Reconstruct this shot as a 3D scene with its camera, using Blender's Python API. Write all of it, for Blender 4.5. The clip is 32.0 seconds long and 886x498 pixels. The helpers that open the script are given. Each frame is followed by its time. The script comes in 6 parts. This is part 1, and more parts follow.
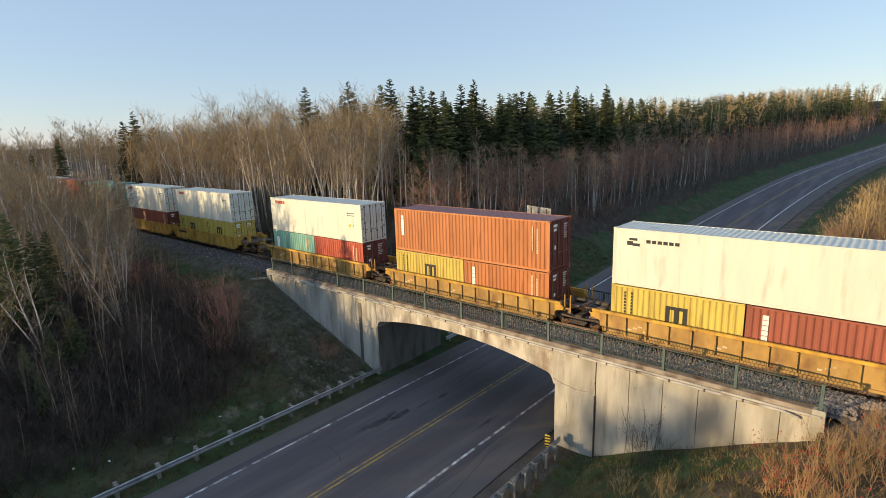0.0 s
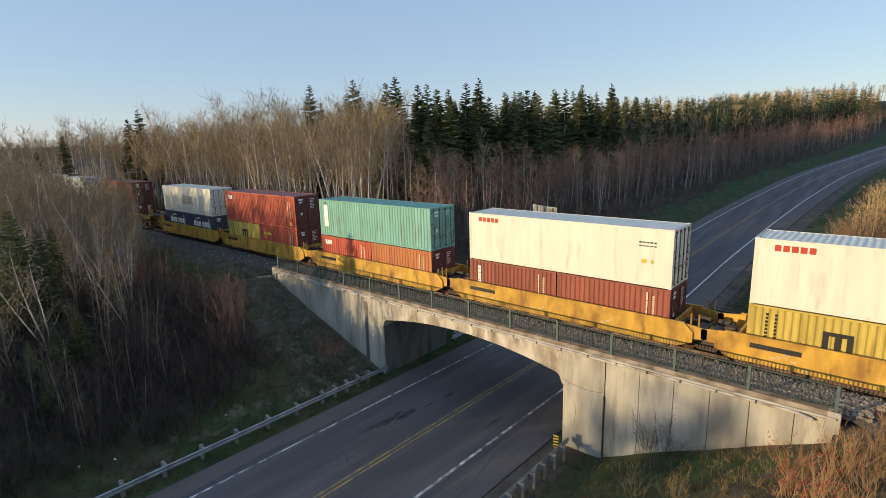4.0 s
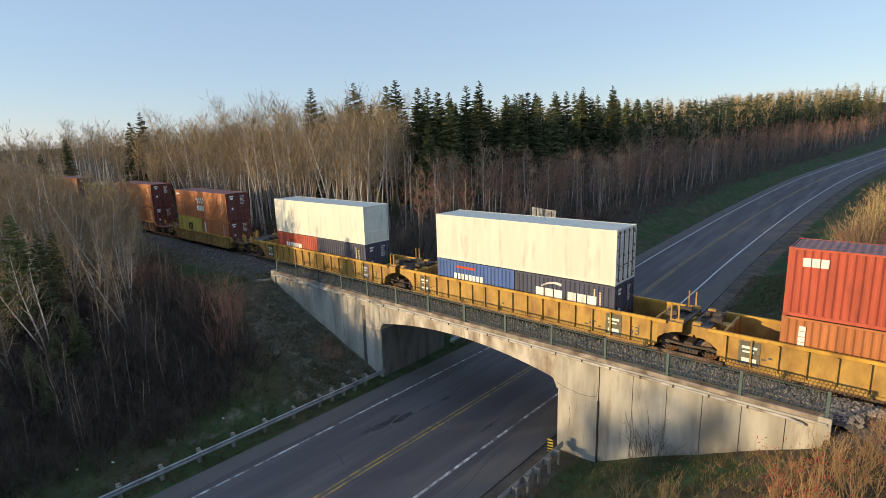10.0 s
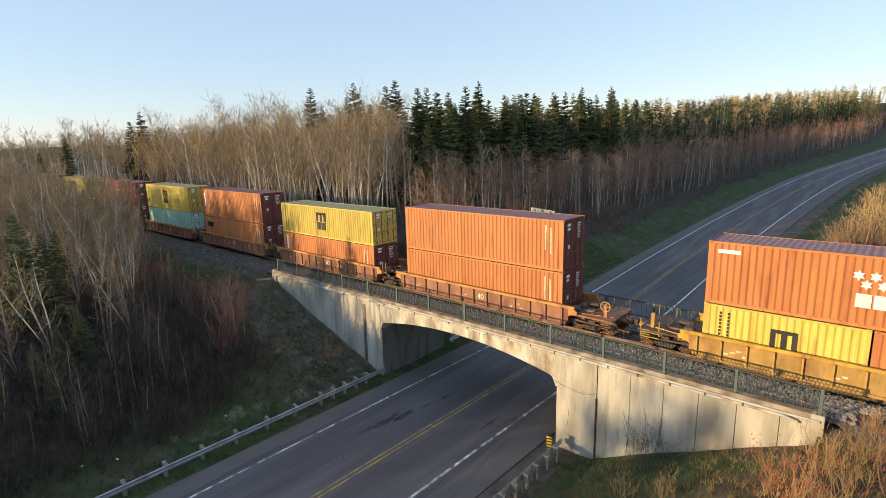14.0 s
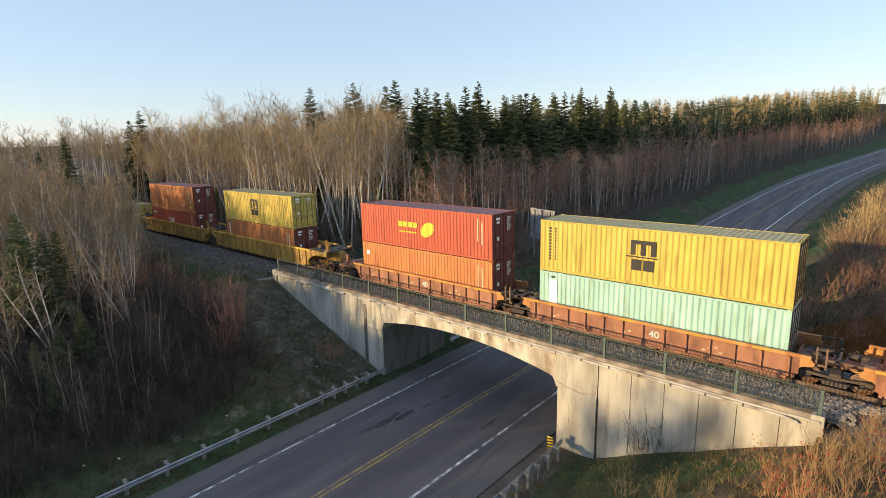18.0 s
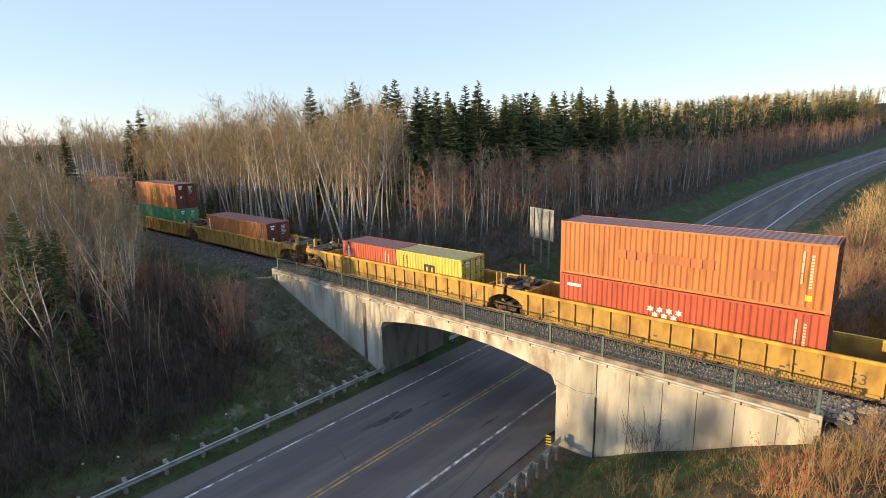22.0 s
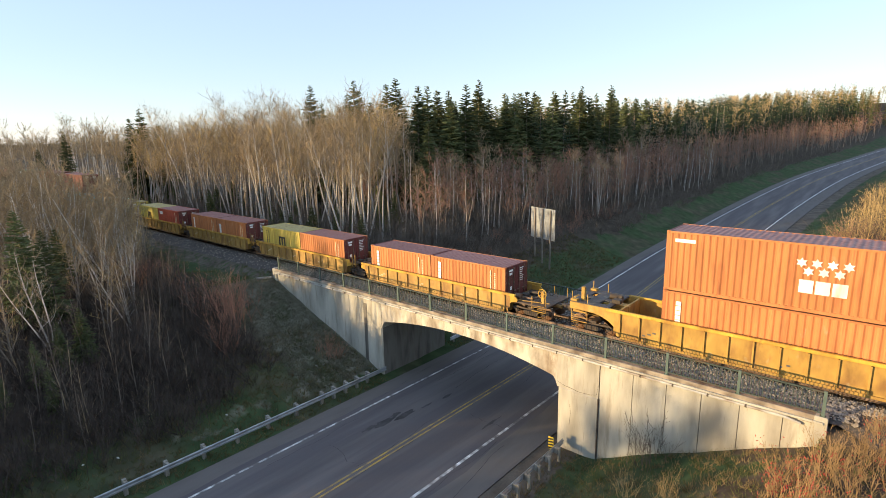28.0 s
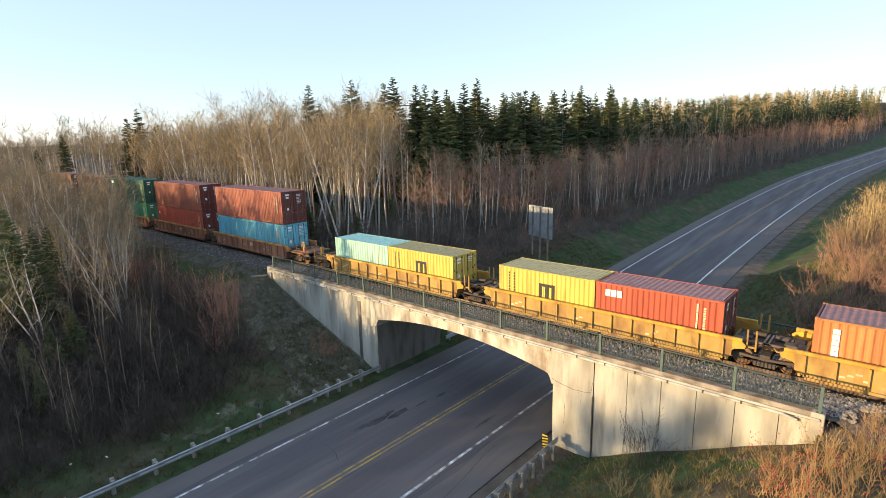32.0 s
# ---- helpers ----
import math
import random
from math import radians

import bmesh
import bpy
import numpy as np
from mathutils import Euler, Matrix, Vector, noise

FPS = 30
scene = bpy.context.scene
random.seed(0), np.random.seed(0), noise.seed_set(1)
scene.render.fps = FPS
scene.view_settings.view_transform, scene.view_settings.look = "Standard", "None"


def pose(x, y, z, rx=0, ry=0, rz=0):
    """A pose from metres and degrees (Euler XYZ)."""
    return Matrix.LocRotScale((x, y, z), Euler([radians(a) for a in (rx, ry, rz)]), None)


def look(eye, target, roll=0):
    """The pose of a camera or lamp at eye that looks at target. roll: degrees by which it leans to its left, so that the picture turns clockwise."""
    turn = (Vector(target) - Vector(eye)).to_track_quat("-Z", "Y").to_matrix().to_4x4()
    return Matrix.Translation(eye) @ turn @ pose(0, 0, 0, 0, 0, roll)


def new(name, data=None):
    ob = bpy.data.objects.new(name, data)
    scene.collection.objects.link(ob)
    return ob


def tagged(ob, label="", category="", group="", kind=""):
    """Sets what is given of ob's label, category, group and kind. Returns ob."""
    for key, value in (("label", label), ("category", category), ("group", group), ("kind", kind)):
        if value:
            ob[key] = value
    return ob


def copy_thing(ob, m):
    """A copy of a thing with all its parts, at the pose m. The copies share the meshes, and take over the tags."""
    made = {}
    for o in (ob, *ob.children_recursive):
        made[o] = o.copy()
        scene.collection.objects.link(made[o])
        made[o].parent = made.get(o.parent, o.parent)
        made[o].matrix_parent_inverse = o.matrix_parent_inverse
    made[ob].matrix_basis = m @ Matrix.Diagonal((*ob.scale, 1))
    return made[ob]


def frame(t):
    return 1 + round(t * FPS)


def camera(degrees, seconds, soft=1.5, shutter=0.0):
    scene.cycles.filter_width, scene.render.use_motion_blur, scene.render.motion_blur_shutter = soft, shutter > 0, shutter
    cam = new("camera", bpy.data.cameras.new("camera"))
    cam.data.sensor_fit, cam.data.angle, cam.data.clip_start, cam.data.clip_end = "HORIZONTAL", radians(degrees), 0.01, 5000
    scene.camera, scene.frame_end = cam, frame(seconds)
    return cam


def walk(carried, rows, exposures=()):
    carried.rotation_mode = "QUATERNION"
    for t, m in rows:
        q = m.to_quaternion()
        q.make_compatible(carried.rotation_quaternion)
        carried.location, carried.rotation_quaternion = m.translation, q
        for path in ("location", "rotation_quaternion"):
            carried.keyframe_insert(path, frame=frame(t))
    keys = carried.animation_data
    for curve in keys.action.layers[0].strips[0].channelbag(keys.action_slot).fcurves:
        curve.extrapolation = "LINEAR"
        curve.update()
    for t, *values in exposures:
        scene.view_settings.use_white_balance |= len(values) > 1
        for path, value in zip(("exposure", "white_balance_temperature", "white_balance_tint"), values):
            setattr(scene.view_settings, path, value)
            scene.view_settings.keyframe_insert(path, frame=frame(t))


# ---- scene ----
# camera: a drone hovering above the road cut, about 16 m over the asphalt
cam = camera(80.05, 32.0, soft=0.8)


def aim(x, y, z, heading, tilt, lean):
    h, p = radians(heading), radians(tilt)
    way = Vector((math.sin(h) * math.cos(p), math.cos(h) * math.cos(p), math.sin(p)))
    eye = Vector((x, y, z))
    return look(eye, eye + way, lean)


HOVER = (
    (0, 12.903, -23.046, 10.508, -41.283, -11.911, -1.633),
    (0.5, 12.862, -23.021, 10.489, -41.403, -11.925, -1.620),
    (1, 12.805, -22.998, 10.479, -41.507, -11.939, -1.621),
    (1.5, 12.744, -22.990, 10.455, -41.568, -11.972, -1.614),
    (2, 12.681, -22.967, 10.457, -41.568, -11.966, -1.594),
    (2.5, 12.625, -22.954, 10.450, -41.561, -11.980, -1.565),
    (3, 12.579, -22.961, 10.437, -41.570, -11.986, -1.539),
    (3.5, 12.545, -22.999, 10.427, -41.597, -11.983, -1.526),
    (5.5, 12.660, -23.129, 10.403, -41.682, -11.951, -1.456),
    (6, 12.674, -23.091, 10.438, -41.718, -11.935, -1.448),
    (6.5, 12.735, -23.031, 10.471, -41.749, -11.947, -1.442),
    (7, 12.813, -22.967, 10.527, -41.761, -11.918, -1.441),
    (7.5, 12.863, -22.955, 10.561, -41.790, -11.907, -1.479),
    (8, 12.879, -22.962, 10.580, -41.841, -11.911, -1.520),
    (8.5, 12.871, -22.962, 10.593, -41.878, -11.876, -1.560),
    (9, 12.880, -22.936, 10.594, -41.899, -11.870, -1.575),
    (9.5, 12.907, -22.890, 10.608, -41.914, -11.848, -1.577),
    (10, 12.944, -22.868, 10.615, -41.922, -11.834, -1.580),
    (10.5, 12.960, -22.886, 10.619, -41.915, -11.820, -1.568),
    (11, 12.963, -22.946, 10.619, -41.885, -11.797, -1.542),
    (11.5, 12.969, -23.033, 10.610, -41.847, -11.813, -1.514),
    (12, 12.989, -23.100, 10.616, -41.811, -11.832, -1.478),
    (12.5, 13.024, -23.137, 10.630, -41.768, -11.862, -1.450),
    (13, 13.039, -23.166, 10.673, -41.758, -11.860, -1.440),
    (13.5, 13.065, -23.199, 10.704, -41.758, -11.873, -1.442),
    (14, 13.101, -23.220, 10.720, -41.749, -11.887, -1.433),
    (14.5, 13.144, -23.236, 10.737, -41.723, -11.893, -1.400),
    (16.5, 13.091, -23.336, 10.761, -41.627, -11.895, -1.317),
    (17, 13.076, -23.350, 10.779, -41.609, -11.890, -1.292),
    (17.5, 13.057, -23.369, 10.784, -41.595, -11.905, -1.285),
    (18, 13.034, -23.381, 10.786, -41.587, -11.929, -1.282),
    (18.5, 13.027, -23.363, 10.807, -41.571, -11.932, -1.262),
    (19, 13.039, -23.352, 10.820, -41.556, -11.943, -1.257),
    (19.5, 13.059, -23.367, 10.822, -41.543, -11.958, -1.264),
    (20, 13.057, -23.400, 10.819, -41.557, -11.985, -1.298),
    (20.5, 13.063, -23.420, 10.817, -41.571, -12.000, -1.295),
    (21, 13.064, -23.424, 10.807, -41.586, -12.013, -1.276),
    (21.5, 13.075, -23.400, 10.791, -41.594, -12.013, -1.256),
    (22, 13.099, -23.350, 10.764, -41.605, -12.009, -1.260),
    (22.5, 13.129, -23.292, 10.721, -41.642, -12.026, -1.277),
    (23, 13.153, -23.236, 10.673, -41.672, -12.047, -1.292),
    (23.5, 13.152, -23.183, 10.633, -41.680, -12.054, -1.328),
    (24, 13.142, -23.148, 10.604, -41.670, -12.043, -1.343),
    (24.5, 13.135, -23.150, 10.592, -41.661, -12.033, -1.339),
    (25, 13.114, -23.195, 10.597, -41.702, -12.052, -1.343),
    (25.5, 13.050, -23.260, 10.632, -41.790, -12.057, -1.347),
    (27.5, 12.903, -23.318, 10.775, -41.674, -12.088, -1.222),
    (28, 12.907, -23.295, 10.799, -41.605, -12.104, -1.189),
    (28.5, 12.930, -23.263, 10.818, -41.556, -12.091, -1.185),
    (29, 12.965, -23.230, 10.796, -41.518, -12.099, -1.213),
    (29.5, 12.988, -23.181, 10.765, -41.510, -12.096, -1.247),
    (30, 12.998, -23.126, 10.718, -41.551, -12.104, -1.284),
    (30.5, 13.013, -23.067, 10.664, -41.659, -12.091, -1.272),
    (31, 13.063, -22.986, 10.592, -41.724, -12.057, -1.261),
    (31.5, 13.084, -22.890, 10.514, -41.711, -12.028, -1.270),
    (32, 13.042, -22.803, 10.453, -41.690, -11.994, -1.312),
)
EXPOSURES = ((0, 0.82, 6800, 10), (1, 0.76, 6700, 10), (2, 0.67, 6550, 10), (3, 0.54, 6380, 10), (6, 1.05, 6950, 10), (7, 0.7, 6560, 10), (8, 1.0, 6850, 10), (9, 1.02, 6900, 10), (10, 0.78, 6580, 10),
             (11, 0.76, 6500, 10), (12, 0.85, 6720, 10), (13, 1.08, 7000, 10), (14, 1.1, 7000, 10), (17, 1.03, 6900, 11), (19, 1.13, 7050, 11), (20, 0.98, 6850, 11), (21, 1.08, 6950, 11), (22, 1.22, 7080, 10), (23, 1.33, 7050, 10), (28, 1.33, 7050, 10), (32, 1.43, 7050, 10))
walk(cam, [(t, aim(*row)) for t, *row in HOVER], EXPOSURES)

# low evening sun behind and left of the camera, clear sky
SUN_UP, SUN_ROUND = 8.2, 213.5
SUN_POWER, SKY_POWER = 3.2, 0.15
world = bpy.data.worlds.new("sky")
scene.world = world
world.use_nodes = True
wn, wl = world.node_tree.nodes, world.node_tree.links
sky = wn.new("ShaderNodeTexSky")
sky.sky_type, sky.sun_disc = "NISHITA", False
sky.sun_elevation, sky.sun_rotation = radians(SUN_UP), radians(SUN_ROUND)
sky.air_density, sky.dust_density, sky.ozone_density = 1.0, 0.0, 1.6
wn["Background"].inputs["Strength"].default_value = SKY_POWER
haze = wn.new("ShaderNodeMix")          # thin even haze over the whole sky
haze.data_type = "RGBA"
haze.inputs["Factor"].default_value = 0.68
haze.inputs["B"].default_value = (1.55, 2.1, 3.15, 1)
wl.new(sky.outputs["Color"], haze.inputs["A"])
wl.new(haze.outputs["Result"], wn["Background"].inputs["Color"])
sun_data = bpy.data.lights.new("sun", "SUN")
sun_data.energy, sun_data.angle, sun_data.color = SUN_POWER, radians(0.5), (1.0, 0.74, 0.42)
sun = new("sun", sun_data)
_az, _el = radians(SUN_ROUND), radians(SUN_UP)
SUN_FROM = Vector((math.sin(_az) * math.cos(_el), math.cos(_az) * math.cos(_el), math.sin(_el)))
sun.matrix_world = look(SUN_FROM * 200, (0, 0, 0))

# ---- materials ----
MATS = {}


def mat(name, col, rough=0.75, metal=0.0, var=0.25, scale=2.0, stretch=(1, 1, 1), bump=0.15, bscale=30.0,
        other=None, amount=0.5, oscale=1.2, vary=0.0, spec=0.3, streak=None):
    """A procedural surface: base colour with broad and fine variation, a second colour in worn patches, fine relief."""
    if name in MATS:
        return MATS[name]
    m = bpy.data.materials.new(name)
    m.use_nodes = True
    n, l = m.node_tree.nodes, m.node_tree.links
    b = n["Principled BSDF"]
    b.inputs["Roughness"].default_value, b.inputs["Metallic"].default_value = rough, metal
    b.inputs["Specular IOR Level"].default_value = spec
    tc = n.new("ShaderNodeTexCoord")
    mp = n.new("ShaderNodeMapping")
    mp.inputs["Scale"].default_value = stretch
    l.new(tc.outputs["Object"], mp.inputs["Vector"])

    def noise_at(s, detail=4.0):
        t = n.new("ShaderNodeTexNoise")
        t.inputs["Scale"].default_value, t.inputs["Detail"].default_value = s, detail
        l.new(mp.outputs["Vector"], t.inputs["Vector"])
        return t.outputs["Fac"]

    def ramp(fac, a, c, lo=0.0, hi=1.0):
        r = n.new("ShaderNodeMapRange")
        r.inputs["From Min"].default_value, r.inputs["From Max"].default_value = lo, hi
        r.inputs["To Min"].default_value, r.inputs["To Max"].default_value = a, c
        l.new(fac, r.inputs["Value"])
        return r.outputs["Result"]

    mix = n.new("ShaderNodeMix")
    mix.data_type = "RGBA"
    mix.inputs["A"].default_value = (*col, 1)
    mix.inputs["B"].default_value = (*(other or [c * 0.6 for c in col]), 1)
    l.new(ramp(noise_at(oscale, 6.0), 0.0, 1.0, 0.62 - 0.3 * amount, 0.8 - 0.2 * amount), mix.inputs["Factor"])
    coloured = mix.outputs["Result"]
    for tone, share, wide, tall in streak or ():        # runs of dirt, rust or lime down the face
        mp2 = n.new("ShaderNodeMapping")
        mp2.inputs["Scale"].default_value = (wide, wide, tall)
        mp2.inputs["Location"].default_value = (wide * 3.1, tone[0] * 7, 0)
        l.new(tc.outputs["Object"], mp2.inputs["Vector"])
        run = n.new("ShaderNodeTexNoise")
        run.inputs["Scale"].default_value, run.inputs["Detail"].default_value, run.inputs["Roughness"].default_value = 1.0, 7.0, 0.65
        l.new(mp2.outputs["Vector"], run.inputs["Vector"])
        over = n.new("ShaderNodeMix")
        over.data_type = "RGBA"
        over.inputs["B"].default_value = (*tone, 1)
        l.new(ramp(run.outputs["Fac"], 0.0, 0.85, 0.7 - 0.3 * share, 0.86 - 0.26 * share), over.inputs["Factor"])
        l.new(coloured, over.inputs["A"])
        coloured = over.outputs["Result"]
    hsv = n.new("ShaderNodeHueSaturation")
    l.new(coloured, hsv.inputs["Color"])
    add = n.new("ShaderNodeMath")
    add.operation = "ADD"
    l.new(ramp(noise_at(scale), 1 - var, 1 + var, 0.25, 0.75), add.inputs[0])
    if vary:
        info = n.new("ShaderNodeObjectInfo")
        l.new(ramp(info.outputs["Random"], -vary, vary), add.inputs[1])
    else:
        add.inputs[1].default_value = 0.0
    l.new(add.outputs[0], hsv.inputs["Value"])
    l.new(hsv.outputs["Color"], b.inputs["Base Color"])
    if bump:
        bp = n.new("ShaderNodeBump")
        bp.inputs["Strength"].default_value, bp.inputs["Distance"].default_value = bump, 0.02
        l.new(noise_at(bscale, 3.0), bp.inputs["Height"])
        l.new(bp.outputs["Normal"], b.inputs["Normal"])
    rr = ramp(noise_at(scale * 3), max(0.05, rough - 0.12), min(1.0, rough + 0.12), 0.3, 0.7)
    l.new(rr, b.inputs["Roughness"])
    MATS[name] = m
    return m


def paint(name, col):
    if name == "white":
        return mat("paint_white", col, rough=0.5, var=0.07, scale=1.1, stretch=(1.6, 1.6, 0.25), bump=0.04, bscale=20, other=(0.52, 0.5, 0.42), amount=0.2, oscale=1.6, vary=0.06, streak=(((0.4, 0.36, 0.27), 0.03, 3.0, 0.35),))
    if name.startswith("car_") or name.startswith("chord"):
        return mat("paint_" + name, col, rough=0.65, var=0.22, scale=1.6, stretch=(1.2, 1.2, 0.6), bump=0.1, bscale=25, other=(col[0] * 0.5 + 0.02, col[1] * 0.42 + 0.015, col[2] * 0.4 + 0.015), amount=0.5,
                   oscale=1.1, vary=0.1, streak=(((0.12, 0.065, 0.035), 0.36, 2.6, 0.8), ((0.42, 0.34, 0.21), 0.34, 1.4, 1.1)))
    return mat("paint_" + name, col, rough=0.55, var=0.16, scale=1.1, stretch=(1.6, 1.6, 0.25), bump=0.05, bscale=25,
               other=(col[0] * 0.6 + 0.03, col[1] * 0.55 + 0.02, col[2] * 0.5 + 0.015), amount=0.35, oscale=1.6, vary=0.13,
               streak=(((col[0] * 0.45 + 0.02, col[1] * 0.35 + 0.015, col[2] * 0.35 + 0.012), 0.36, 4.0, 0.3), ((col[0] * 0.6 + 0.22, col[1] * 0.6 + 0.2, col[2] * 0.6 + 0.17), 0.12, 1.2, 0.7)) if not name.startswith("mark") else None)


PAINTS = dict(white=(0.69, 0.69, 0.59), orange=(0.49, 0.185, 0.07), red=(0.46, 0.095, 0.055), brown=(0.29, 0.09, 0.06),
              yellow=(0.54, 0.42, 0.095), navy=(0.06, 0.068, 0.105), blue=(0.06, 0.12, 0.32), teal=(0.2, 0.44, 0.37),
              mint=(0.34, 0.58, 0.5), green=(0.07, 0.3, 0.15), sky=(0.12, 0.4, 0.5), dark_green=(0.03, 0.12, 0.07),
              car_ochre=(0.42, 0.255, 0.065), car_yellow=(0.57, 0.335, 0.055), car_maroon=(0.32, 0.15, 0.09), chord_maroon=(0.5, 0.235, 0.08), car_dark=(0.1, 0.075, 0.055), car_patch=(0.13, 0.125, 0.09), car_rust=(0.4, 0.245, 0.075), car_deck=(0.085, 0.08, 0.078), maroon_end=(0.15, 0.04, 0.035),
              roof_maroon=(0.3, 0.14, 0.12), faint=(0.4, 0.14, 0.06), roof_straw=(0.42, 0.34, 0.15),
              mark_white=(0.8, 0.8, 0.76), mark_beige=(0.5, 0.46, 0.38), mark_faded=(0.62, 0.5, 0.34), mark_black=(0.03, 0.03, 0.03), mark_yellow=(0.75, 0.55, 0.05), mark_red=(0.5, 0.06, 0.03),
              mark_grey=(0.09, 0.09, 0.088))
P = {k: paint(k, v) for k, v in PAINTS.items()}
STEEL = mat("worn_steel", (0.22, 0.15, 0.11), rough=0.6, metal=0.3, other=(0.12, 0.06, 0.03), amount=0.7)
RAILHEAD = mat("rail_steel", (0.3, 0.22, 0.17), rough=0.4, metal=0.6, amount=0.6)
DARK = mat("grimy_black_steel", (0.085, 0.066, 0.052), rough=0.75, var=0.4)
CONCRETE = mat("weathered_concrete", (0.48, 0.455, 0.385), rough=0.92, var=0.2, scale=0.8, stretch=(1.3, 1.3, 0.35),
               other=(0.27, 0.25, 0.21), amount=0.6, oscale=0.55, bump=0.35, bscale=18, spec=0.15,
               streak=(((0.24, 0.21, 0.165), 0.5, 2.2, 0.28), ((0.6, 0.57, 0.48), 0.25, 1.5, 0.4), ((0.13, 0.115, 0.095), 0.28, 5.0, 0.5)))
FASCIA = mat("seeping_concrete", (0.56, 0.52, 0.44), rough=0.92, var=0.3, scale=1.6, stretch=(1.0, 1.0, 0.45), other=(0.24, 0.19, 0.14), amount=0.65,
             oscale=0.9, bump=0.4, bscale=16, spec=0.15, streak=(((0.2, 0.165, 0.12), 0.5, 2.6, 0.7), ((0.68, 0.65, 0.56), 0.36, 2.0, 0.5), ((0.1, 0.085, 0.065), 0.3, 6.0, 0.8)))
KERB = mat("brown_stained_kerb", (0.34, 0.29, 0.23), rough=0.95, var=0.3, scale=2, other=(0.15, 0.12, 0.095), amount=0.7, bump=0.4, spec=0.1)
# stains, with the shade of the road opening mixed into the tone
STAINED_SHADED = mat("stained_concrete", (0.2, 0.185, 0.16), rough=0.95, var=0.25, scale=1.2, stretch=(1.5, 1.5, 0.3),
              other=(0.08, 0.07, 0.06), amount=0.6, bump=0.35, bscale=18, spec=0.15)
RAIL_DARK = mat("grimy_rail_paint", (0.05, 0.07, 0.062), rough=0.65, metal=0.2, var=0.3, other=(0.13, 0.085, 0.05), amount=0.35)
RAIL_PAINT = mat("green_rail_paint", (0.1, 0.145, 0.13), rough=0.6, metal=0.2, var=0.25, other=(0.2, 0.15, 0.1), amount=0.2)
GALVANISED = mat("galvanised_steel", (0.42, 0.44, 0.45), rough=0.45, metal=0.6, var=0.15)
ASPHALT = mat("asphalt", (0.112, 0.102, 0.105), rough=0.92, var=0.16, scale=0.35, stretch=(1.6, 0.12, 1),
              other=(0.16, 0.145, 0.142), amount=0.6, oscale=0.6, bump=0.3, bscale=60, spec=0.2)
SHOULDER = mat("pale_shoulder", (0.165, 0.15, 0.14), rough=0.95, var=0.2, scale=0.8, stretch=(1.5, 0.3, 1), other=(0.12, 0.108, 0.1), amount=0.6, oscale=0.8, bump=0.5, bscale=60, spec=0.1)
TAR = mat("tar_patch", (0.062, 0.058, 0.058), rough=0.75, var=0.3)
BALLAST = mat("ballast_stone", (0.34, 0.3, 0.25), rough=0.95, var=0.35, scale=9, vary=0.2, other=(0.14, 0.12, 0.1),
              amount=0.7, oscale=7, bump=0.6, bscale=30, spec=0.1)
# bed tone set well below the stones': shade on the bank is painted in
BED = mat("grimy_ballast", (0.115, 0.105, 0.097), rough=0.95, var=0.35, scale=9, other=(0.08, 0.07, 0.062), amount=0.8, oscale=5, bump=0.9, bscale=22, spec=0.1)
TIE = mat("tie_wood", (0.1, 0.07, 0.05), rough=0.9, var=0.35, scale=3, stretch=(4, 0.6, 4))
LINE_WHITE = mat("road_paint_white", (0.68, 0.68, 0.65), rough=0.8, other=(0.15, 0.135, 0.13), amount=0.88, oscale=2.2)
LINE_FRESH = mat("clean_road_paint_white", (0.7, 0.7, 0.68), rough=0.8, other=(0.3, 0.28, 0.27), amount=0.5, oscale=2.2)
LINE_YELLOW = mat("road_paint_yellow", (0.46, 0.31, 0.07), rough=0.8, other=(0.2, 0.16, 0.11), amount=0.9, oscale=2.2)
GRASS = mat("spring_grass", (0.052, 0.08, 0.036), rough=0.95, var=0.35, scale=0.9, other=(0.085, 0.078, 0.05), amount=0.6,
            oscale=0.25, bump=0.9, bscale=9, spec=0.05)


def ground_cover(name, sets):
    """Grass, litter and gravel in one surface, mixed by the mesh's own fields with ragged edges."""
    m = GRASS
    n, l = m.node_tree.nodes, m.node_tree.links
    hsv = next(a for a in n if a.bl_idname == "ShaderNodeHueSaturation")
    col = hsv.inputs["Color"].links[0].from_socket
    vec = next(a for a in n if a.bl_idname == "ShaderNodeMapping").outputs["Vector"]
    for field, c1, c2, size in sets:
        at = n.new("ShaderNodeAttribute")
        at.attribute_name = field
        ns = n.new("ShaderNodeTexNoise")
        ns.inputs["Scale"].default_value, ns.inputs["Detail"].default_value = size, 6.0
        l.new(vec, ns.inputs["Vector"])
        two = n.new("ShaderNodeMix")
        two.data_type = "RGBA"
        two.inputs["A"].default_value, two.inputs["B"].default_value = (*c1, 1), (*c2, 1)
        fine = n.new("ShaderNodeTexNoise")
        fine.inputs["Scale"].default_value, fine.inputs["Detail"].default_value = size * 4, 5.0
        l.new(vec, fine.inputs["Vector"])
        l.new(fine.outputs["Fac"], two.inputs["Factor"])
        ad = n.new("ShaderNodeMath")
        ad.operation = "ADD"
        l.new(at.outputs["Fac"], ad.inputs[0])
        l.new(ns.outputs["Fac"], ad.inputs[1])
        cut = n.new("ShaderNodeMapRange")
        cut.inputs["From Min"].default_value, cut.inputs["From Max"].default_value = 0.88, 1.12
        l.new(ad.outputs[0], cut.inputs["Value"])
        mx = n.new("ShaderNodeMix")
        mx.data_type = "RGBA"
        l.new(cut.outputs["Result"], mx.inputs["Factor"])
        l.new(col, mx.inputs["A"])
        l.new(two.outputs["Result"], mx.inputs["B"])
        col = mx.outputs["Result"]
    l.new(col, hsv.inputs["Color"])
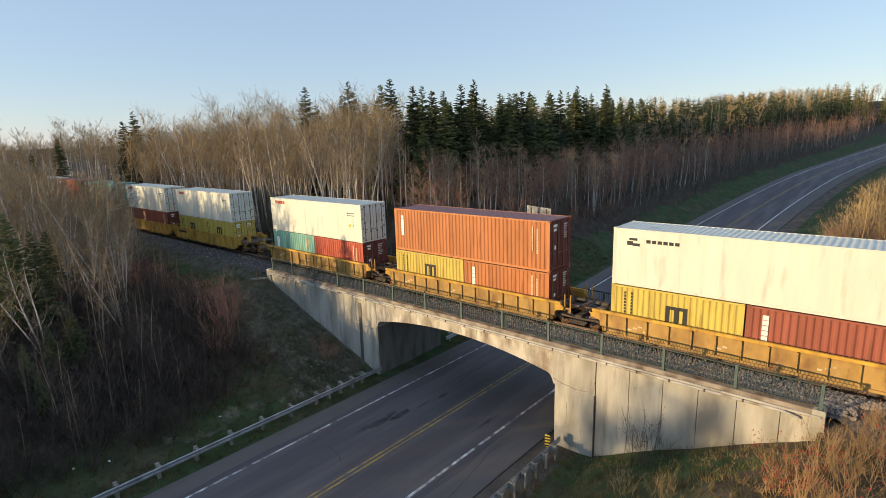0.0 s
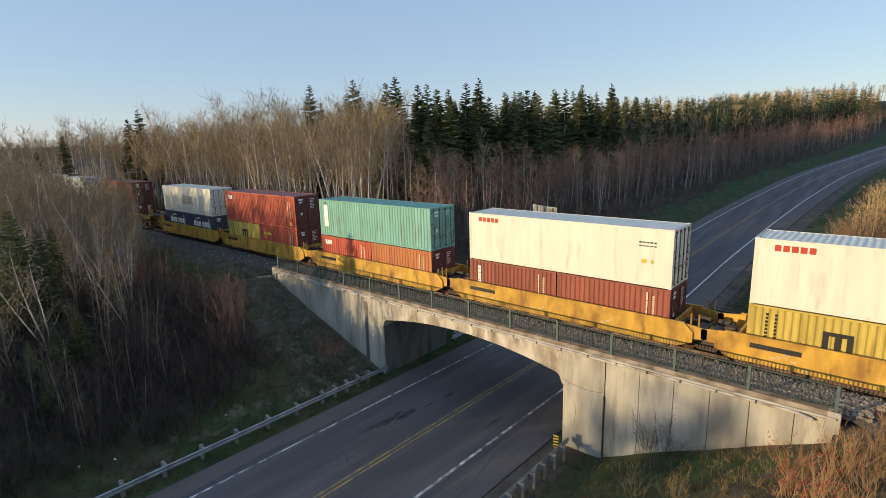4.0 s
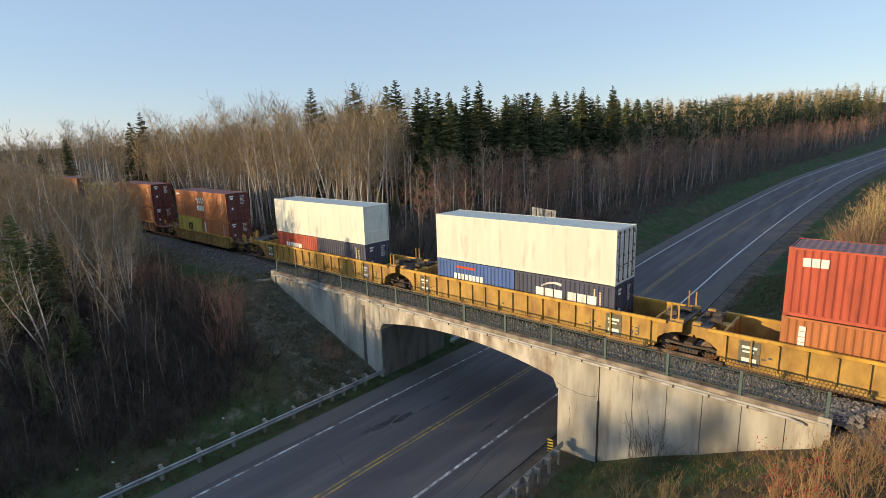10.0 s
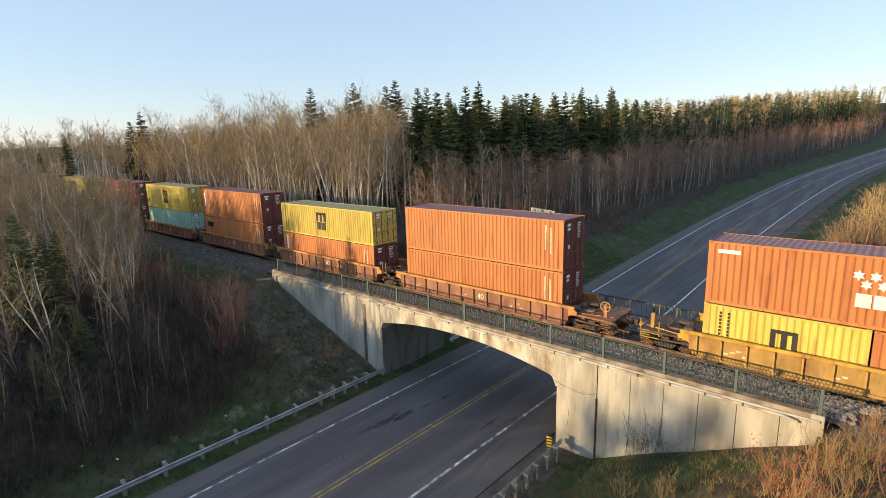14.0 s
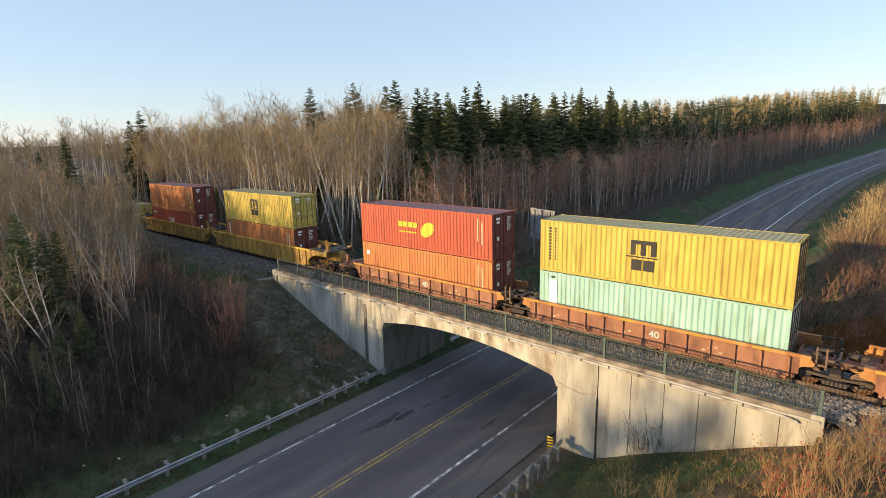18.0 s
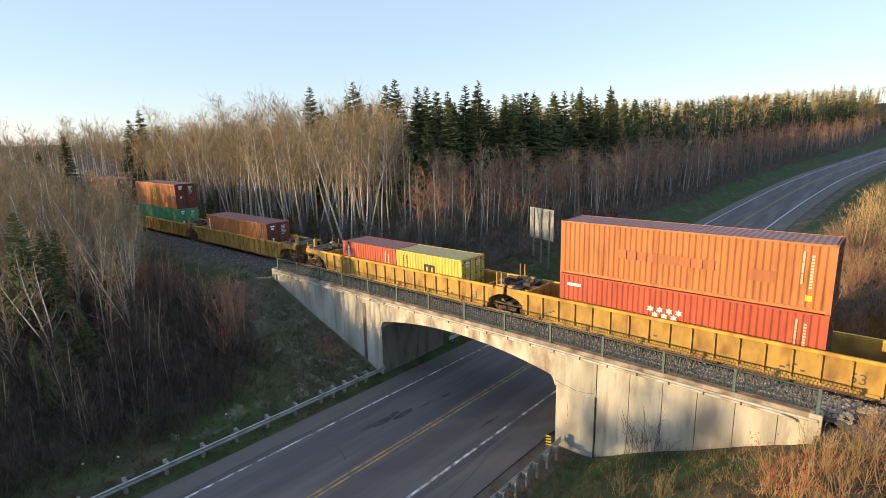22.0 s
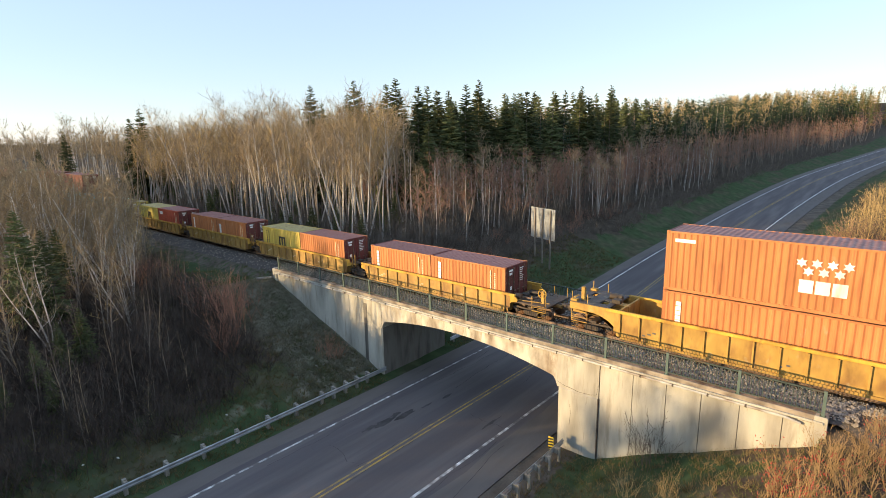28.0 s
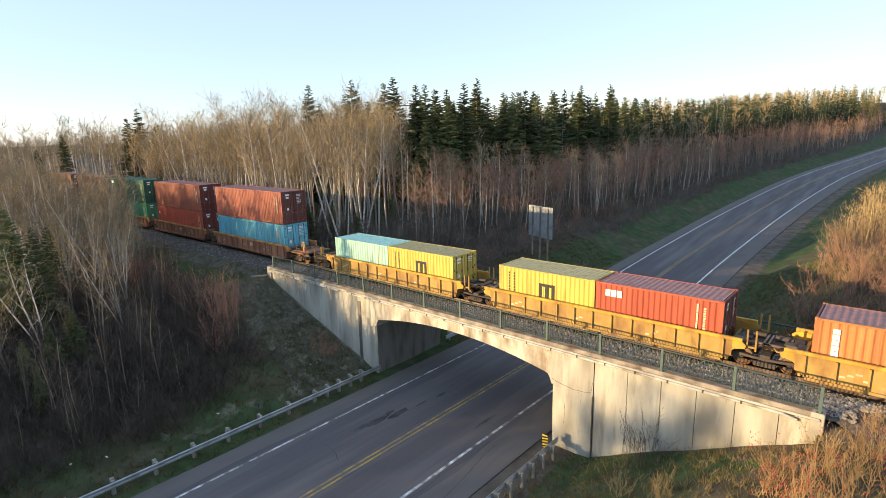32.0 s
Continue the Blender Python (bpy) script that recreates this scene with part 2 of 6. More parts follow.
    return m


ground_cover("ground", (("litter", (0.045, 0.037, 0.03), (0.105, 0.084, 0.062), 0.7), ("matted", (0.12, 0.12, 0.085), (0.24, 0.225, 0.175), 1.1), ("gravel", (0.09, 0.075, 0.062), (0.16, 0.135, 0.11), 2.5)))
BIRCH = mat("birch_bark", (0.5, 0.46, 0.41), rough=0.85, var=0.3, scale=5, stretch=(1, 1, 2.5), other=(0.1, 0.08, 0.07),
            amount=0.4, oscale=3, vary=0.25, spec=0.1)
BARK = mat("grey_bark", (0.25, 0.21, 0.17), rough=0.9, var=0.35, scale=5, stretch=(2, 2, 0.5), vary=0.25, spec=0.1)
TWIG = mat("bare_twigs", (0.33, 0.25, 0.155), rough=0.9, var=0.3, scale=1.0, vary=0.35, bump=0, spec=0.1)
TWIG_RED = mat("reddish_twigs", (0.33, 0.19, 0.135), rough=0.9, var=0.3, scale=1.0, vary=0.3, bump=0, spec=0.1)
TWIG_RUST = mat("rust_red_stems", (0.36, 0.2, 0.14), rough=0.9, var=0.3, scale=1.0, vary=0.25, bump=0, spec=0.1)
# golden twigs; part of the gold is low sunlight put into the colour
TWIG_SUN_GOLD = mat("golden_twigs", (0.4, 0.29, 0.14), rough=0.9, var=0.3, scale=1.0, vary=0.3, bump=0, spec=0.1)
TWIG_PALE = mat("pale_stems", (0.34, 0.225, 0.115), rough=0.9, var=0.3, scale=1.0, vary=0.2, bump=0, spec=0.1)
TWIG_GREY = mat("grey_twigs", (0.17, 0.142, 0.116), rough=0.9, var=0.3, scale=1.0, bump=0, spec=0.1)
TWIG_DARK = mat("dark_brush", (0.11, 0.088, 0.074), rough=0.9, var=0.3, scale=1.0, vary=0.35, bump=0, spec=0.1)
NEEDLE = mat("spruce_needles", (0.1, 0.12, 0.055), rough=0.9, var=0.4, scale=1.6, vary=0.35, other=(0.16, 0.155, 0.065),
             amount=0.5, bump=0, spec=0.1)
# shaded copy of the needles: the woods' own shade is in the colour
NEEDLE_SHADED = mat("deep_spruce_needles", (0.05, 0.075, 0.045), rough=0.9, var=0.4, scale=0.3, other=(0.075, 0.09, 0.045), amount=0.5, oscale=0.2, bump=0, spec=0.1)
# lit copy of the needles: sunlight on the far rise put into the colour
NEEDLE_SUNLIT = mat("pine_needles", (0.13, 0.14, 0.05), rough=0.9, var=0.4, scale=0.3, other=(0.08, 0.1, 0.04), amount=0.5, oscale=0.2, bump=0, spec=0.1)
BUD = mat("red_buds", (0.36, 0.055, 0.045), rough=0.8, var=0.3, bump=0)
RUSSET = mat("russet_grass", (0.3, 0.15, 0.06), rough=0.95, var=0.35, bump=0, spec=0.05)
STRAW = mat("dead_grass", (0.21, 0.155, 0.08), rough=0.95, var=0.35, vary=0.3, bump=0, spec=0.05)
MATTED = mat("matted_grass", (0.19, 0.18, 0.13), rough=0.95, var=0.35, other=(0.1, 0.11, 0.06), amount=0.6, oscale=0.5, bump=0, spec=0.05)
GREEN_BLADE = mat("grass_blades", (0.105, 0.115, 0.042), rough=0.95, var=0.35, bump=0, spec=0.05)
CARBODY_W = mat("white_car_paint", (0.7, 0.71, 0.72), rough=0.25, var=0.03, bump=0, spec=0.6)
CARBODY_K = mat("black_car_paint", (0.02, 0.021, 0.024), rough=0.25, var=0.05, bump=0, spec=0.6)
GLASS = mat("dark_glass", (0.012, 0.014, 0.016), rough=0.08, var=0.02, bump=0, spec=0.8)
RUBBER = mat("rubber", (0.02, 0.02, 0.02), rough=0.85)
LAMP = mat("lamp_lens", (0.7, 0.7, 0.66), rough=0.15, bump=0, var=0.05)


# ---- mesh helpers ----
def mesh_np(name, verts, tris, material=None, quads=None):
    """A mesh from vertex and face arrays."""
    me = bpy.data.meshes.new(name)
    verts = np.asarray(verts, np.float32).reshape(-1, 3)
    loops, sizes = [], []
    for f in (tris, quads):
        if f is not None and len(f):
            f = np.asarray(f, np.int32)
            loops.append(f.ravel())
            sizes.append(np.full(len(f), f.shape[1], np.int32))
    loops, sizes = np.concatenate(loops), np.concatenate(sizes)
    me.vertices.add(len(verts))
    me.vertices.foreach_set("co", verts.ravel())
    me.loops.add(len(loops))
    me.loops.foreach_set("vertex_index", loops)
    me.polygons.add(len(sizes))
    me.polygons.foreach_set("loop_start", np.concatenate([[0], np.cumsum(sizes)[:-1]]).astype(np.int32))
    me.polygons.foreach_set("loop_total", sizes)
    me.update(calc_edges=True)
    me.validate()
    me.polygons.foreach_set("use_smooth", np.zeros(len(me.polygons), bool))
    if material:
        me.materials.append(material)
    return me


class Build:
    """Collects boxes, tubes and discs into one mesh."""

    def __init__(self):
        self.v, self.q, self.n = [], [], 0

    def add(self, verts, quads):
        self.v.append(np.asarray(verts, float))
        self.q.append(np.asarray(quads, int) + self.n)
        self.n += len(verts)
        return self

    def box(self, x0, x1, y0, y1, z0, z1, c=0.0):
        """A box; c chamfers its long upright and level edges as one bevelled ring."""
        if c:
            v = []
            for z, d in ((z0, c), (z0 + c, 0), (z1 - c, 0), (z1, c)):
                v += [(x0 + d, y0 + d, z), (x1 - d, y0 + d, z), (x1 - d, y1 - d, z), (x0 + d, y1 - d, z)]
            q = [(3, 2, 1, 0), (12, 13, 14, 15)]
            for k in range(3):
                q += [(4 * k + i, 4 * k + (i + 1) % 4, 4 * k + 4 + (i + 1) % 4, 4 * k + 4 + i) for i in range(4)]
            return self.add(v, q)
        v = [(x0, y0, z0), (x1, y0, z0), (x1, y1, z0), (x0, y1, z0), (x0, y0, z1), (x1, y0, z1), (x1, y1, z1), (x0, y1, z1)]
        return self.add(v, [(3, 2, 1, 0), (4, 5, 6, 7), (0, 1, 5, 4), (1, 2, 6, 5), (2, 3, 7, 6), (3, 0, 4, 7)])

    def prism(self, outline, y0, y1):
        """An outline in x and z, drawn out along y. The outline is convex or nearly so."""
        n = len(outline)
        v = [(x, y0, z) for x, z in outline] + [(x, y1, z) for x, z in outline]
        self.add(v, [(i, (i + 1) % n, n + (i + 1) % n, n + i) for i in range(n)])
        mid = (sum(p[0] for p in outline) / n, sum(p[1] for p in outline) / n)
        for y, flip in ((y0, 0), (y1, 1)):
            vv = [(x, y, z) for x, z in outline] + [(mid[0], y, mid[1])]
            qq = [(n, (i + 1) % n, i, n) if not flip else (n, i, (i + 1) % n, n) for i in range(n)]
            self.tri(vv, [t[:3] for t in qq])
        return self

    def tri(self, verts, tris):
        return self.add(verts, [(a, b, c, c) for a, b, c in tris])

    def tube(self, pts, radii, sides=6, caps=True):
        pts = [Vector(p) for p in pts]
        if not hasattr(radii, "__len__"):
            radii = [radii] * len(pts)
        v, q = [], []
        for i, p in enumerate(pts):
            d = (pts[min(i + 1, len(pts) - 1)] - pts[max(i - 1, 0)]).normalized()
            a = d.cross(Vector((0, 0, 1)) if abs(d.z) < 0.9 else Vector((1, 0, 0))).normalized()
            b = d.cross(a)
            v += [tuple(p + radii[i] * (a * math.cos(6.2832 * k / sides) + b * math.sin(6.2832 * k / sides))) for k in range(sides)]
        for i in range(len(pts) - 1):
            q += [(i * sides + k, (i + 1) * sides + k, (i + 1) * sides + (k + 1) % sides, i * sides + (k + 1) % sides) for k in range(sides)]
        self.add(v, q)
        if caps:
            for base, p in ((0, pts[0]), ((len(pts) - 1) * sides, pts[-1])):
                self.tri(v[base:base + sides] + [tuple(p)], [(k, (k + 1) % sides, sides) for k in range(sides)])
        return self

    def mesh(self, name, material):
        v = np.concatenate(self.v)
        q = np.concatenate(self.q)
        t = q[q[:, 2] == q[:, 3]][:, :3]
        return mesh_np(name, v, t, material, q[q[:, 2] != q[:, 3]])


def part(name, build, material, parent, label="", at=None):
    """ONE mesh object under a thing or a part; build is a Build or a ready mesh."""
    me = build.mesh(name, material) if isinstance(build, Build) else build
    ob = new(name, me)
    ob.parent = parent
    if at is not None:
        ob.matrix_basis = at
    return tagged(ob, label)


def thing(name, m, label, category, group="", kind=""):
    ob = new(name)
    ob.empty_display_size = 0.3
    ob.matrix_basis = m
    return tagged(ob, label, category, group, kind)


def solid(name, build, material, label, category, kind="", group=""):
    ob = new(name, build.mesh(name, material) if isinstance(build, Build) else build)
    return tagged(ob, label, category, group, kind)


def smooth(me):
    me.polygons.foreach_set("use_smooth", np.ones(len(me.polygons), bool))
    return me

# ---- the lie of the land ----
GRADE = 0.004                      # the track climbs a little towards +x
TRACK_Y, RAIL_TOP = 3.33, 0.12
ROAD_Y = np.array([-400.0, -60, -25, -8, 4, 20, 45, 80, 120, 180, 300, 500, 900])
ROAD_X = np.array([-6.85, -6.85, -6.85, -6.85, -6.8, -6.27, -6.42, -5.45, -2.94, 3.98, 18.61, 50.3, 135])
ROAD_Z = np.array([-5.75, -5.75, -5.75, -5.75, -5.75, -5.4, -4.44, -2.65, -0.67, 1.6, 5.33, 10, 16])


def glide(knots, values, y):
    """A smooth curve through the knots."""
    y = np.asarray(y, float)
    m = np.gradient(values, knots)
    i = np.clip(np.searchsorted(knots, y) - 1, 0, len(knots) - 2)
    h = knots[i + 1] - knots[i]
    s = np.clip((y - knots[i]) / h, 0, 1)
    return ((2 * s**3 - 3 * s**2 + 1) * values[i] + (s**3 - 2 * s**2 + s) * h * m[i]
            + (3 * s**2 - 2 * s**3) * values[i + 1] + (s**3 - s**2) * h * m[i + 1])


def road_x(y):
    return glide(ROAD_Y, ROAD_X, y)


def road_z(y):
    return glide(ROAD_Y, ROAD_Z, y)


def step(a, b, v):
    s = np.clip((v - a) / (b - a), 0, 1)
    return s * s * (3 - 2 * s)


def lumps(x, y):
    return (0.16 * np.sin(x * 0.9 + 1.3 * np.sin(y * 0.5)) * np.sin(y * 0.8 + 0.7) + 0.3 * np.sin(x * 0.21 + 2 * np.sin(y * 0.13))
            * np.sin(y * 0.17 + 1.1) + 0.06 * np.sin(2.7 * x + y) * np.sin(2.3 * y - 0.6 * x))


def ground_z(x, y):
    x, y = np.broadcast_arrays(np.asarray(x, float), np.asarray(y, float))
    rz, rx = road_z(y), road_x(y)
    far = step(15, 110, y)
    nat = (-1.0 + GRADE * np.clip(x, -600, 500)) * (1 - far) + (rz + 1.2) * far
    nat = nat + 15 * step(200, 600, y) * step(-260, 0, x) - 3.0 * step(-120, -500, x)
    nat = nat + 3.5 * step(70, 220, y) * step(-28, -75, x - rx)
    nat = nat + lumps(x, y)
    d = x - rx
    slope_l = 0.36 * (1 - 0.35 * step(-4, -16, y) * (y < 0))
    cut_l = rz + slope_l * np.maximum(-d - 7.0, 0) + 0.25 * lumps(x * 1.7, y * 1.7) * (np.abs(d) > 8)
    cut_r = rz + 0.5 * np.maximum(d - 9.2, 0) + 0.25 * lumps(x * 1.7, y * 1.7) * (np.abs(d) > 9)
    cut = np.where(d < 0, cut_l, cut_r)
    z = np.where(nat > rz, np.minimum(nat, cut), np.maximum(nat, 2 * rz - cut))
    z = np.where(np.abs(d) < 7.0, rz - 0.06, z)
    # railway bank, broken by the road's opening
    off = np.abs(y - TRACK_Y)
    bank = -0.62 + GRADE * x - 0.55 * np.maximum(off - 2.95, 0)
    on_bank = (x < -14.3) | (x > 1.2)
    inside = (y > 0.2) & (y < 6.46)
    walled = (x > -27.0) & (x < 11.5)
    z = np.where(on_bank & np.where(walled, inside, True), np.maximum(z, bank), z)
    return np.where(on_bank & walled & inside, bank, z)


def spread(lo, hi, fine_lo, fine_hi, fine, grow=1.13, extra=()):
    v = list(np.arange(fine_lo, fine_hi + 1e-6, fine))
    s, a = fine, fine_hi
    while a < hi:
        s = min(s * grow, 60)
        a += s
        v.append(a)
    s, a = fine, fine_lo
    while a > lo:
        s = min(s * grow, 60)
        a -= s
        v.append(a)
    return np.unique(np.round(np.array(v + list(extra)), 3))


gx = spread(-2500, 2500, -45, 30, 0.6, extra=(-14.4, -14.2, 1.1, 1.3, -27.05, -26.95, 11.45, 11.55))
gy = spread(-1500, 2500, -30, 60, 0.6, extra=(0.1, 0.3, 6.36, 6.56))
GX, GY = np.meshgrid(gx, gy)
gv = np.stack([GX, GY, ground_z(GX, GY)], -1).reshape(-1, 3)
nx, ny = len(gx), len(gy)
ii = (np.arange(ny - 1)[:, None] * nx + np.arange(nx - 1)[None]).ravel()
gq = np.stack([ii, ii + 1, ii + nx + 1, ii + nx], 1)
ground_me = mesh_np("ground", gv, None, GRASS, gq)
rd = gv[:, 0] - road_x(gv[:, 1])
wob = lumps(gv[:, 0] * 2, gv[:, 1] * 2) * 4
litter = np.maximum(step(-10.5 + wob, -12.5 + wob, rd), step(15 + 2 * wob, 18 + 2 * wob, rd))
litter = litter * (1 - step(7.5, 5.5, np.abs(gv[:, 1] - TRACK_Y) - wob * 0.5) * (gv[:, 0] < -20))
matted = step(-29.5, -26, gv[:, 0]) * step(-6.6, -4.6, gv[:, 1] + wob * 0.4) * step(-14, -14.6, gv[:, 0]) * (gv[:, 1] < 0.5)
matted = np.maximum(matted, 0.6 * step(-10.4, -9.0, rd) * step(-7.4, -8.0, rd) * step(-17, -13, gv[:, 1]) * (gv[:, 1] < 0.5))
for field, value in (("litter", litter), ("matted", 0.62 * matted), ("gravel", np.maximum(step(9.0, 7.6, rd) * step(-6.0, -5.4, rd), 0.55 * step(6.0, 3.6, np.abs(gv[:, 1] - TRACK_Y) - wob * 0.3) * (gv[:, 0] < -26.6)))):
    ground_me.attributes.new(field, "FLOAT", "POINT").data.foreach_set("value", value.astype(np.float32))
smooth(ground_me)
ground = solid("ground", ground_me, None, "rough spring grass and leaf litter on banks of a road cut", "ground", "structure")


# ---- road ----
def strip(offset_a, offset_b, ys, lift, skirt=0.0):
    """A band along the road between two offsets from its middle (numbers or functions of y)."""
    ys = np.asarray(ys, float)
    fa = offset_a(ys) if callable(offset_a) else np.full(len(ys), offset_a)
    fb = offset_b(ys) if callable(offset_b) else np.full(len(ys), offset_b)
    cx, cz = road_x(ys), road_z(ys)
    sl = np.gradient(cx, ys) if len(ys) > 2 else np.zeros(len(ys))
    nrm = 1 / np.sqrt(1 + sl**2)
    rows = []
    for f, dz in ((fa, -skirt), (fa, 0), (fb, 0), (fb, -skirt)):
        rows.append(np.stack([cx + f * nrm, ys - f * sl * nrm, cz + lift + dz], 1))
    if not skirt:
        rows = rows[1:3]
    n, k = len(ys), len(rows)
    v = np.stack(rows, 1).reshape(-1, 3)
    q = [(i * k + j, i * k + j + 1, (i + 1) * k + j + 1, (i + 1) * k + j) for i in range(n - 1) for j in range(k - 1)]
    return v, np.array(q)


road_y = np.concatenate([np.arange(-1000, -30, 20), np.arange(-30, 200, 2.5), np.arange(200, 900, 15)])
v, q = strip(-5.75, 6.4, road_y, 0.0, 0.12)
road = solid("road", mesh_np("road", v, None, ASPHALT, q), None, "worn two-lane asphalt highway in a cut", "road", "structure")


for a, c, lab in ((-5.74, -4.5, "pale worn shoulder"), (4.6, 6.39, "pale gritty shoulder")):
    b = Build()
    b.add(*strip(lambda y: a + (0.12 * np.sin(y * 0.9) + 0.08 * np.sin(y * 2.3) if a > 0 else 0 * y), lambda y: c + (0.12 * np.sin(y * 0.7) if a < 0 else 0 * y), road_y, 0.004))
    part("shoulder", b, SHOULDER, road, lab)


def yellow_at(y):
    return 0.56 * (1 - step(2, 40, y))


for inner, outer in ((-4.12, -3.98), (3.98, 4.14)):
    for stretch, m_ in ((road_y[road_y <= 17.6], LINE_WHITE), (road_y[road_y >= 17.4], LINE_FRESH)):
        part("edge_line", Build().add(*strip(inner, outer, stretch, 0.006)), m_, road, "white edge line")
for side in (-1, 1):
    b = Build()
    b.add(*strip(lambda y: yellow_at(y) + side * 0.14 - 0.055, lambda y: yellow_at(y) + side * 0.14 + 0.055, road_y, 0.006))
    part("centre_line", b, LINE_YELLOW, road, "double yellow centre line")
rnd = random.Random(4)
b = Build()
for px, py, sx, sy in ((-8.75, -4.4, 0.35, 0.9), (-8.45, -3.1, 0.26, 1.0), (-8.95, -5.4, 0.2, 0.6), (-8.2, -1.4, 0.09, 0.7), (-8.9, -3.4, 0.2, 0.5),
                       (-8.0, 0.3, 0.12, 0.5), (-3.85, -0.5, 0.1, 1.1)):
    n = 14
    ring = [(px + sx * math.cos(k * 6.2832 / n) * rnd.uniform(0.55, 1.1), py + sy * math.sin(k * 6.2832 / n) * rnd.uniform(0.55, 1.1)) for k in range(n)]
    zz = float(road_z(py)) + 0.004
    b.tri([(x, y, zz) for x, y in ring] + [(px, py, zz)], [(k, (k + 1) % n, n) for k in range(n)])
part("tar_patch", b, TAR, road, "dark irregular tar patches")
b = Build()
for k in range(26):                # sealed cracks, mostly along the lanes
    x0, y0 = rnd.uniform(-12, -1), rnd.uniform(-20, 20)
    pts, along = [], rnd.random() < 0.7
    for j in range(9):
        pts.append((x0, y0))
        x0 += rnd.uniform(-0.16, 0.16) if along else rnd.uniform(0.2, 0.5)
        y0 += rnd.uniform(0.5, 1.0) if along else rnd.uniform(-0.15, 0.15)
    w = 0.012
    zz = 0.0045
    vv = []
    for x, y in pts:
        z0 = float(road_z(y)) + zz
        vv += [(x - w, y - w, z0), (x + w, y + w, z0)]
    b.add(vv, [(2 * j, 2 * j + 1, 2 * j + 3, 2 * j + 2) for j in range(len(pts) - 1)])
part("crack", b, TAR, road, "thin sealed cracks")

# ---- the concrete bridge ----
BY0, BY1 = 0.0, 6.66               # its two faces
X_L, X_PL, X_OL, X_OR, X_PR, X_R = -27.0, -15.8, -13.65, 0.14, 2.47, 11.55
SPRING, CROWN = -1.86, -1.07
bridge = thing("railway_bridge", pose(0, 0, 0), "pale stained concrete railway bridge with a flat arch over the road", "bridge", kind="structure")


def soffit(x):
    c, h = (X_OL + X_OR) / 2, (X_OR - X_OL) / 2
    d = abs(x - c) / h
    return CROWN - (CROWN - SPRING) * d**2 - 0.45 * max(0.0, (d - 0.955) / 0.045) ** 2


b = Build()
n = 48
xs = [X_OL + (X_OR - X_OL) * (0.5 - 0.5 * math.cos(math.pi * k / n)) for k in range(n + 1)]
vv = []
for x in xs:
    vv += [(x, BY0, -0.36), (x, BY0, soffit(x)), (x, BY1, soffit(x)), (x, BY1, -0.36)]
b.add(vv, [(4 * k + j, 4 * k + 4 + j, 4 * k + 4 + (j + 1) % 4, 4 * k + (j + 1) % 4) for k in range(n) for j in range(4)])
part("arch", b, FASCIA, bridge, "low curved concrete span, streaked with seepage")

def stain_shade_ends(me):
    """Stained concrete on the faces that look into the opening, their shade painted into its dark tone."""
    me.materials.append(STAINED_SHADED)
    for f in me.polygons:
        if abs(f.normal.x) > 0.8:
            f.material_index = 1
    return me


# abutments: the two piers with their rounded nose at the foot
for name, x0, x1, nose in (("pier", X_PL, X_OL, 0), ("pier", X_OR, X_PR, 1)):
    b = Build()
    b.box(x0, x1, BY0 - 0.015, BY1 + 0.015, -2.32, -0.36)
    pier = part(name, stain_shade_ends(b.mesh(name, CONCRETE)), None, bridge, "concrete abutment pier")
    b = Build()
    if nose:
        ring = [(x0 + 0.0, BY0 + 0.28), (x0 + 0.05, BY0 + 0.08), (x0 + 0.16, BY0 - 0.03), (x0 + 0.34, BY0 - 0.07), (x1 + 0.02, BY0 - 0.07),
                (x1 + 0.02, BY1 + 0.07), (x0 + 0.3, BY1 + 0.07), (x0, BY1 - 0.2)]
    else:
        ring = [(x0, BY0 - 0.03), (x1 - 0.1, BY0 - 0.03), (x1, BY0 + 0.07), (x1, BY1 - 0.07), (x1 - 0.1, BY1 + 0.03), (x0, BY1 + 0.03)]
    k = len(ring)
    vv = [(x, y, z) for z in (-7.2, -2.36, -2.3) for x, y in ring]
    for i, (x, y) in enumerate(ring):
        vv[2 * k + i] = (x + (0.03 if x < (x0 + x1) / 2 else -0.03), y + (0.05 if y < 3 else -0.05), -2.3)
    b.add(vv, [(j * k + i, j * k + (i + 1) % k, (j + 1) * k + (i + 1) % k, (j + 1) * k + i) for j in range(2) for i in range(k)])
    top = vv[2 * k:] + [((x0 + x1) / 2, 3.3, -2.3)]
    b.tri(top, [(i, (i + 1) % k, k) for i in range(k)])
    part("pier_base", stain_shade_ends(b.mesh("pier_base", CONCRETE)), None, pier, "darker lower lift of the pier")

# wing walls in panels with open joints
JL = (-27.0, -24.8, -23.3, -21.85, -20.36, -18.8, -17.19, -15.83)
JR = (2.5, 4.16, 5.7, 7.19, 8.69, 10.24, 11.55)
for joints, lo in ((JL, 0), (JR, 1)):
    for face in (0, 1):
        wing = part("wing_wall", Build().box(joints[0] + 0.02, joints[-1] - 0.02, (BY0 + 0.06) if not face else BY1 - 0.5, (BY0 + 0.5) if not face else BY1 - 0.06,
                                             -7.0, -0.38), STAINED_SHADED, bridge, "backing of the wing wall")
        for a, c in zip(joints, joints[1:]):
            y0, y1 = (BY0, BY0 + 0.3) if not face else (BY1 - 0.3, BY1)
            part("panel", Build().box(a + 0.014, c - 0.014, y0, y1, -6.9, -0.37, 0.012), CONCRETE, wing)

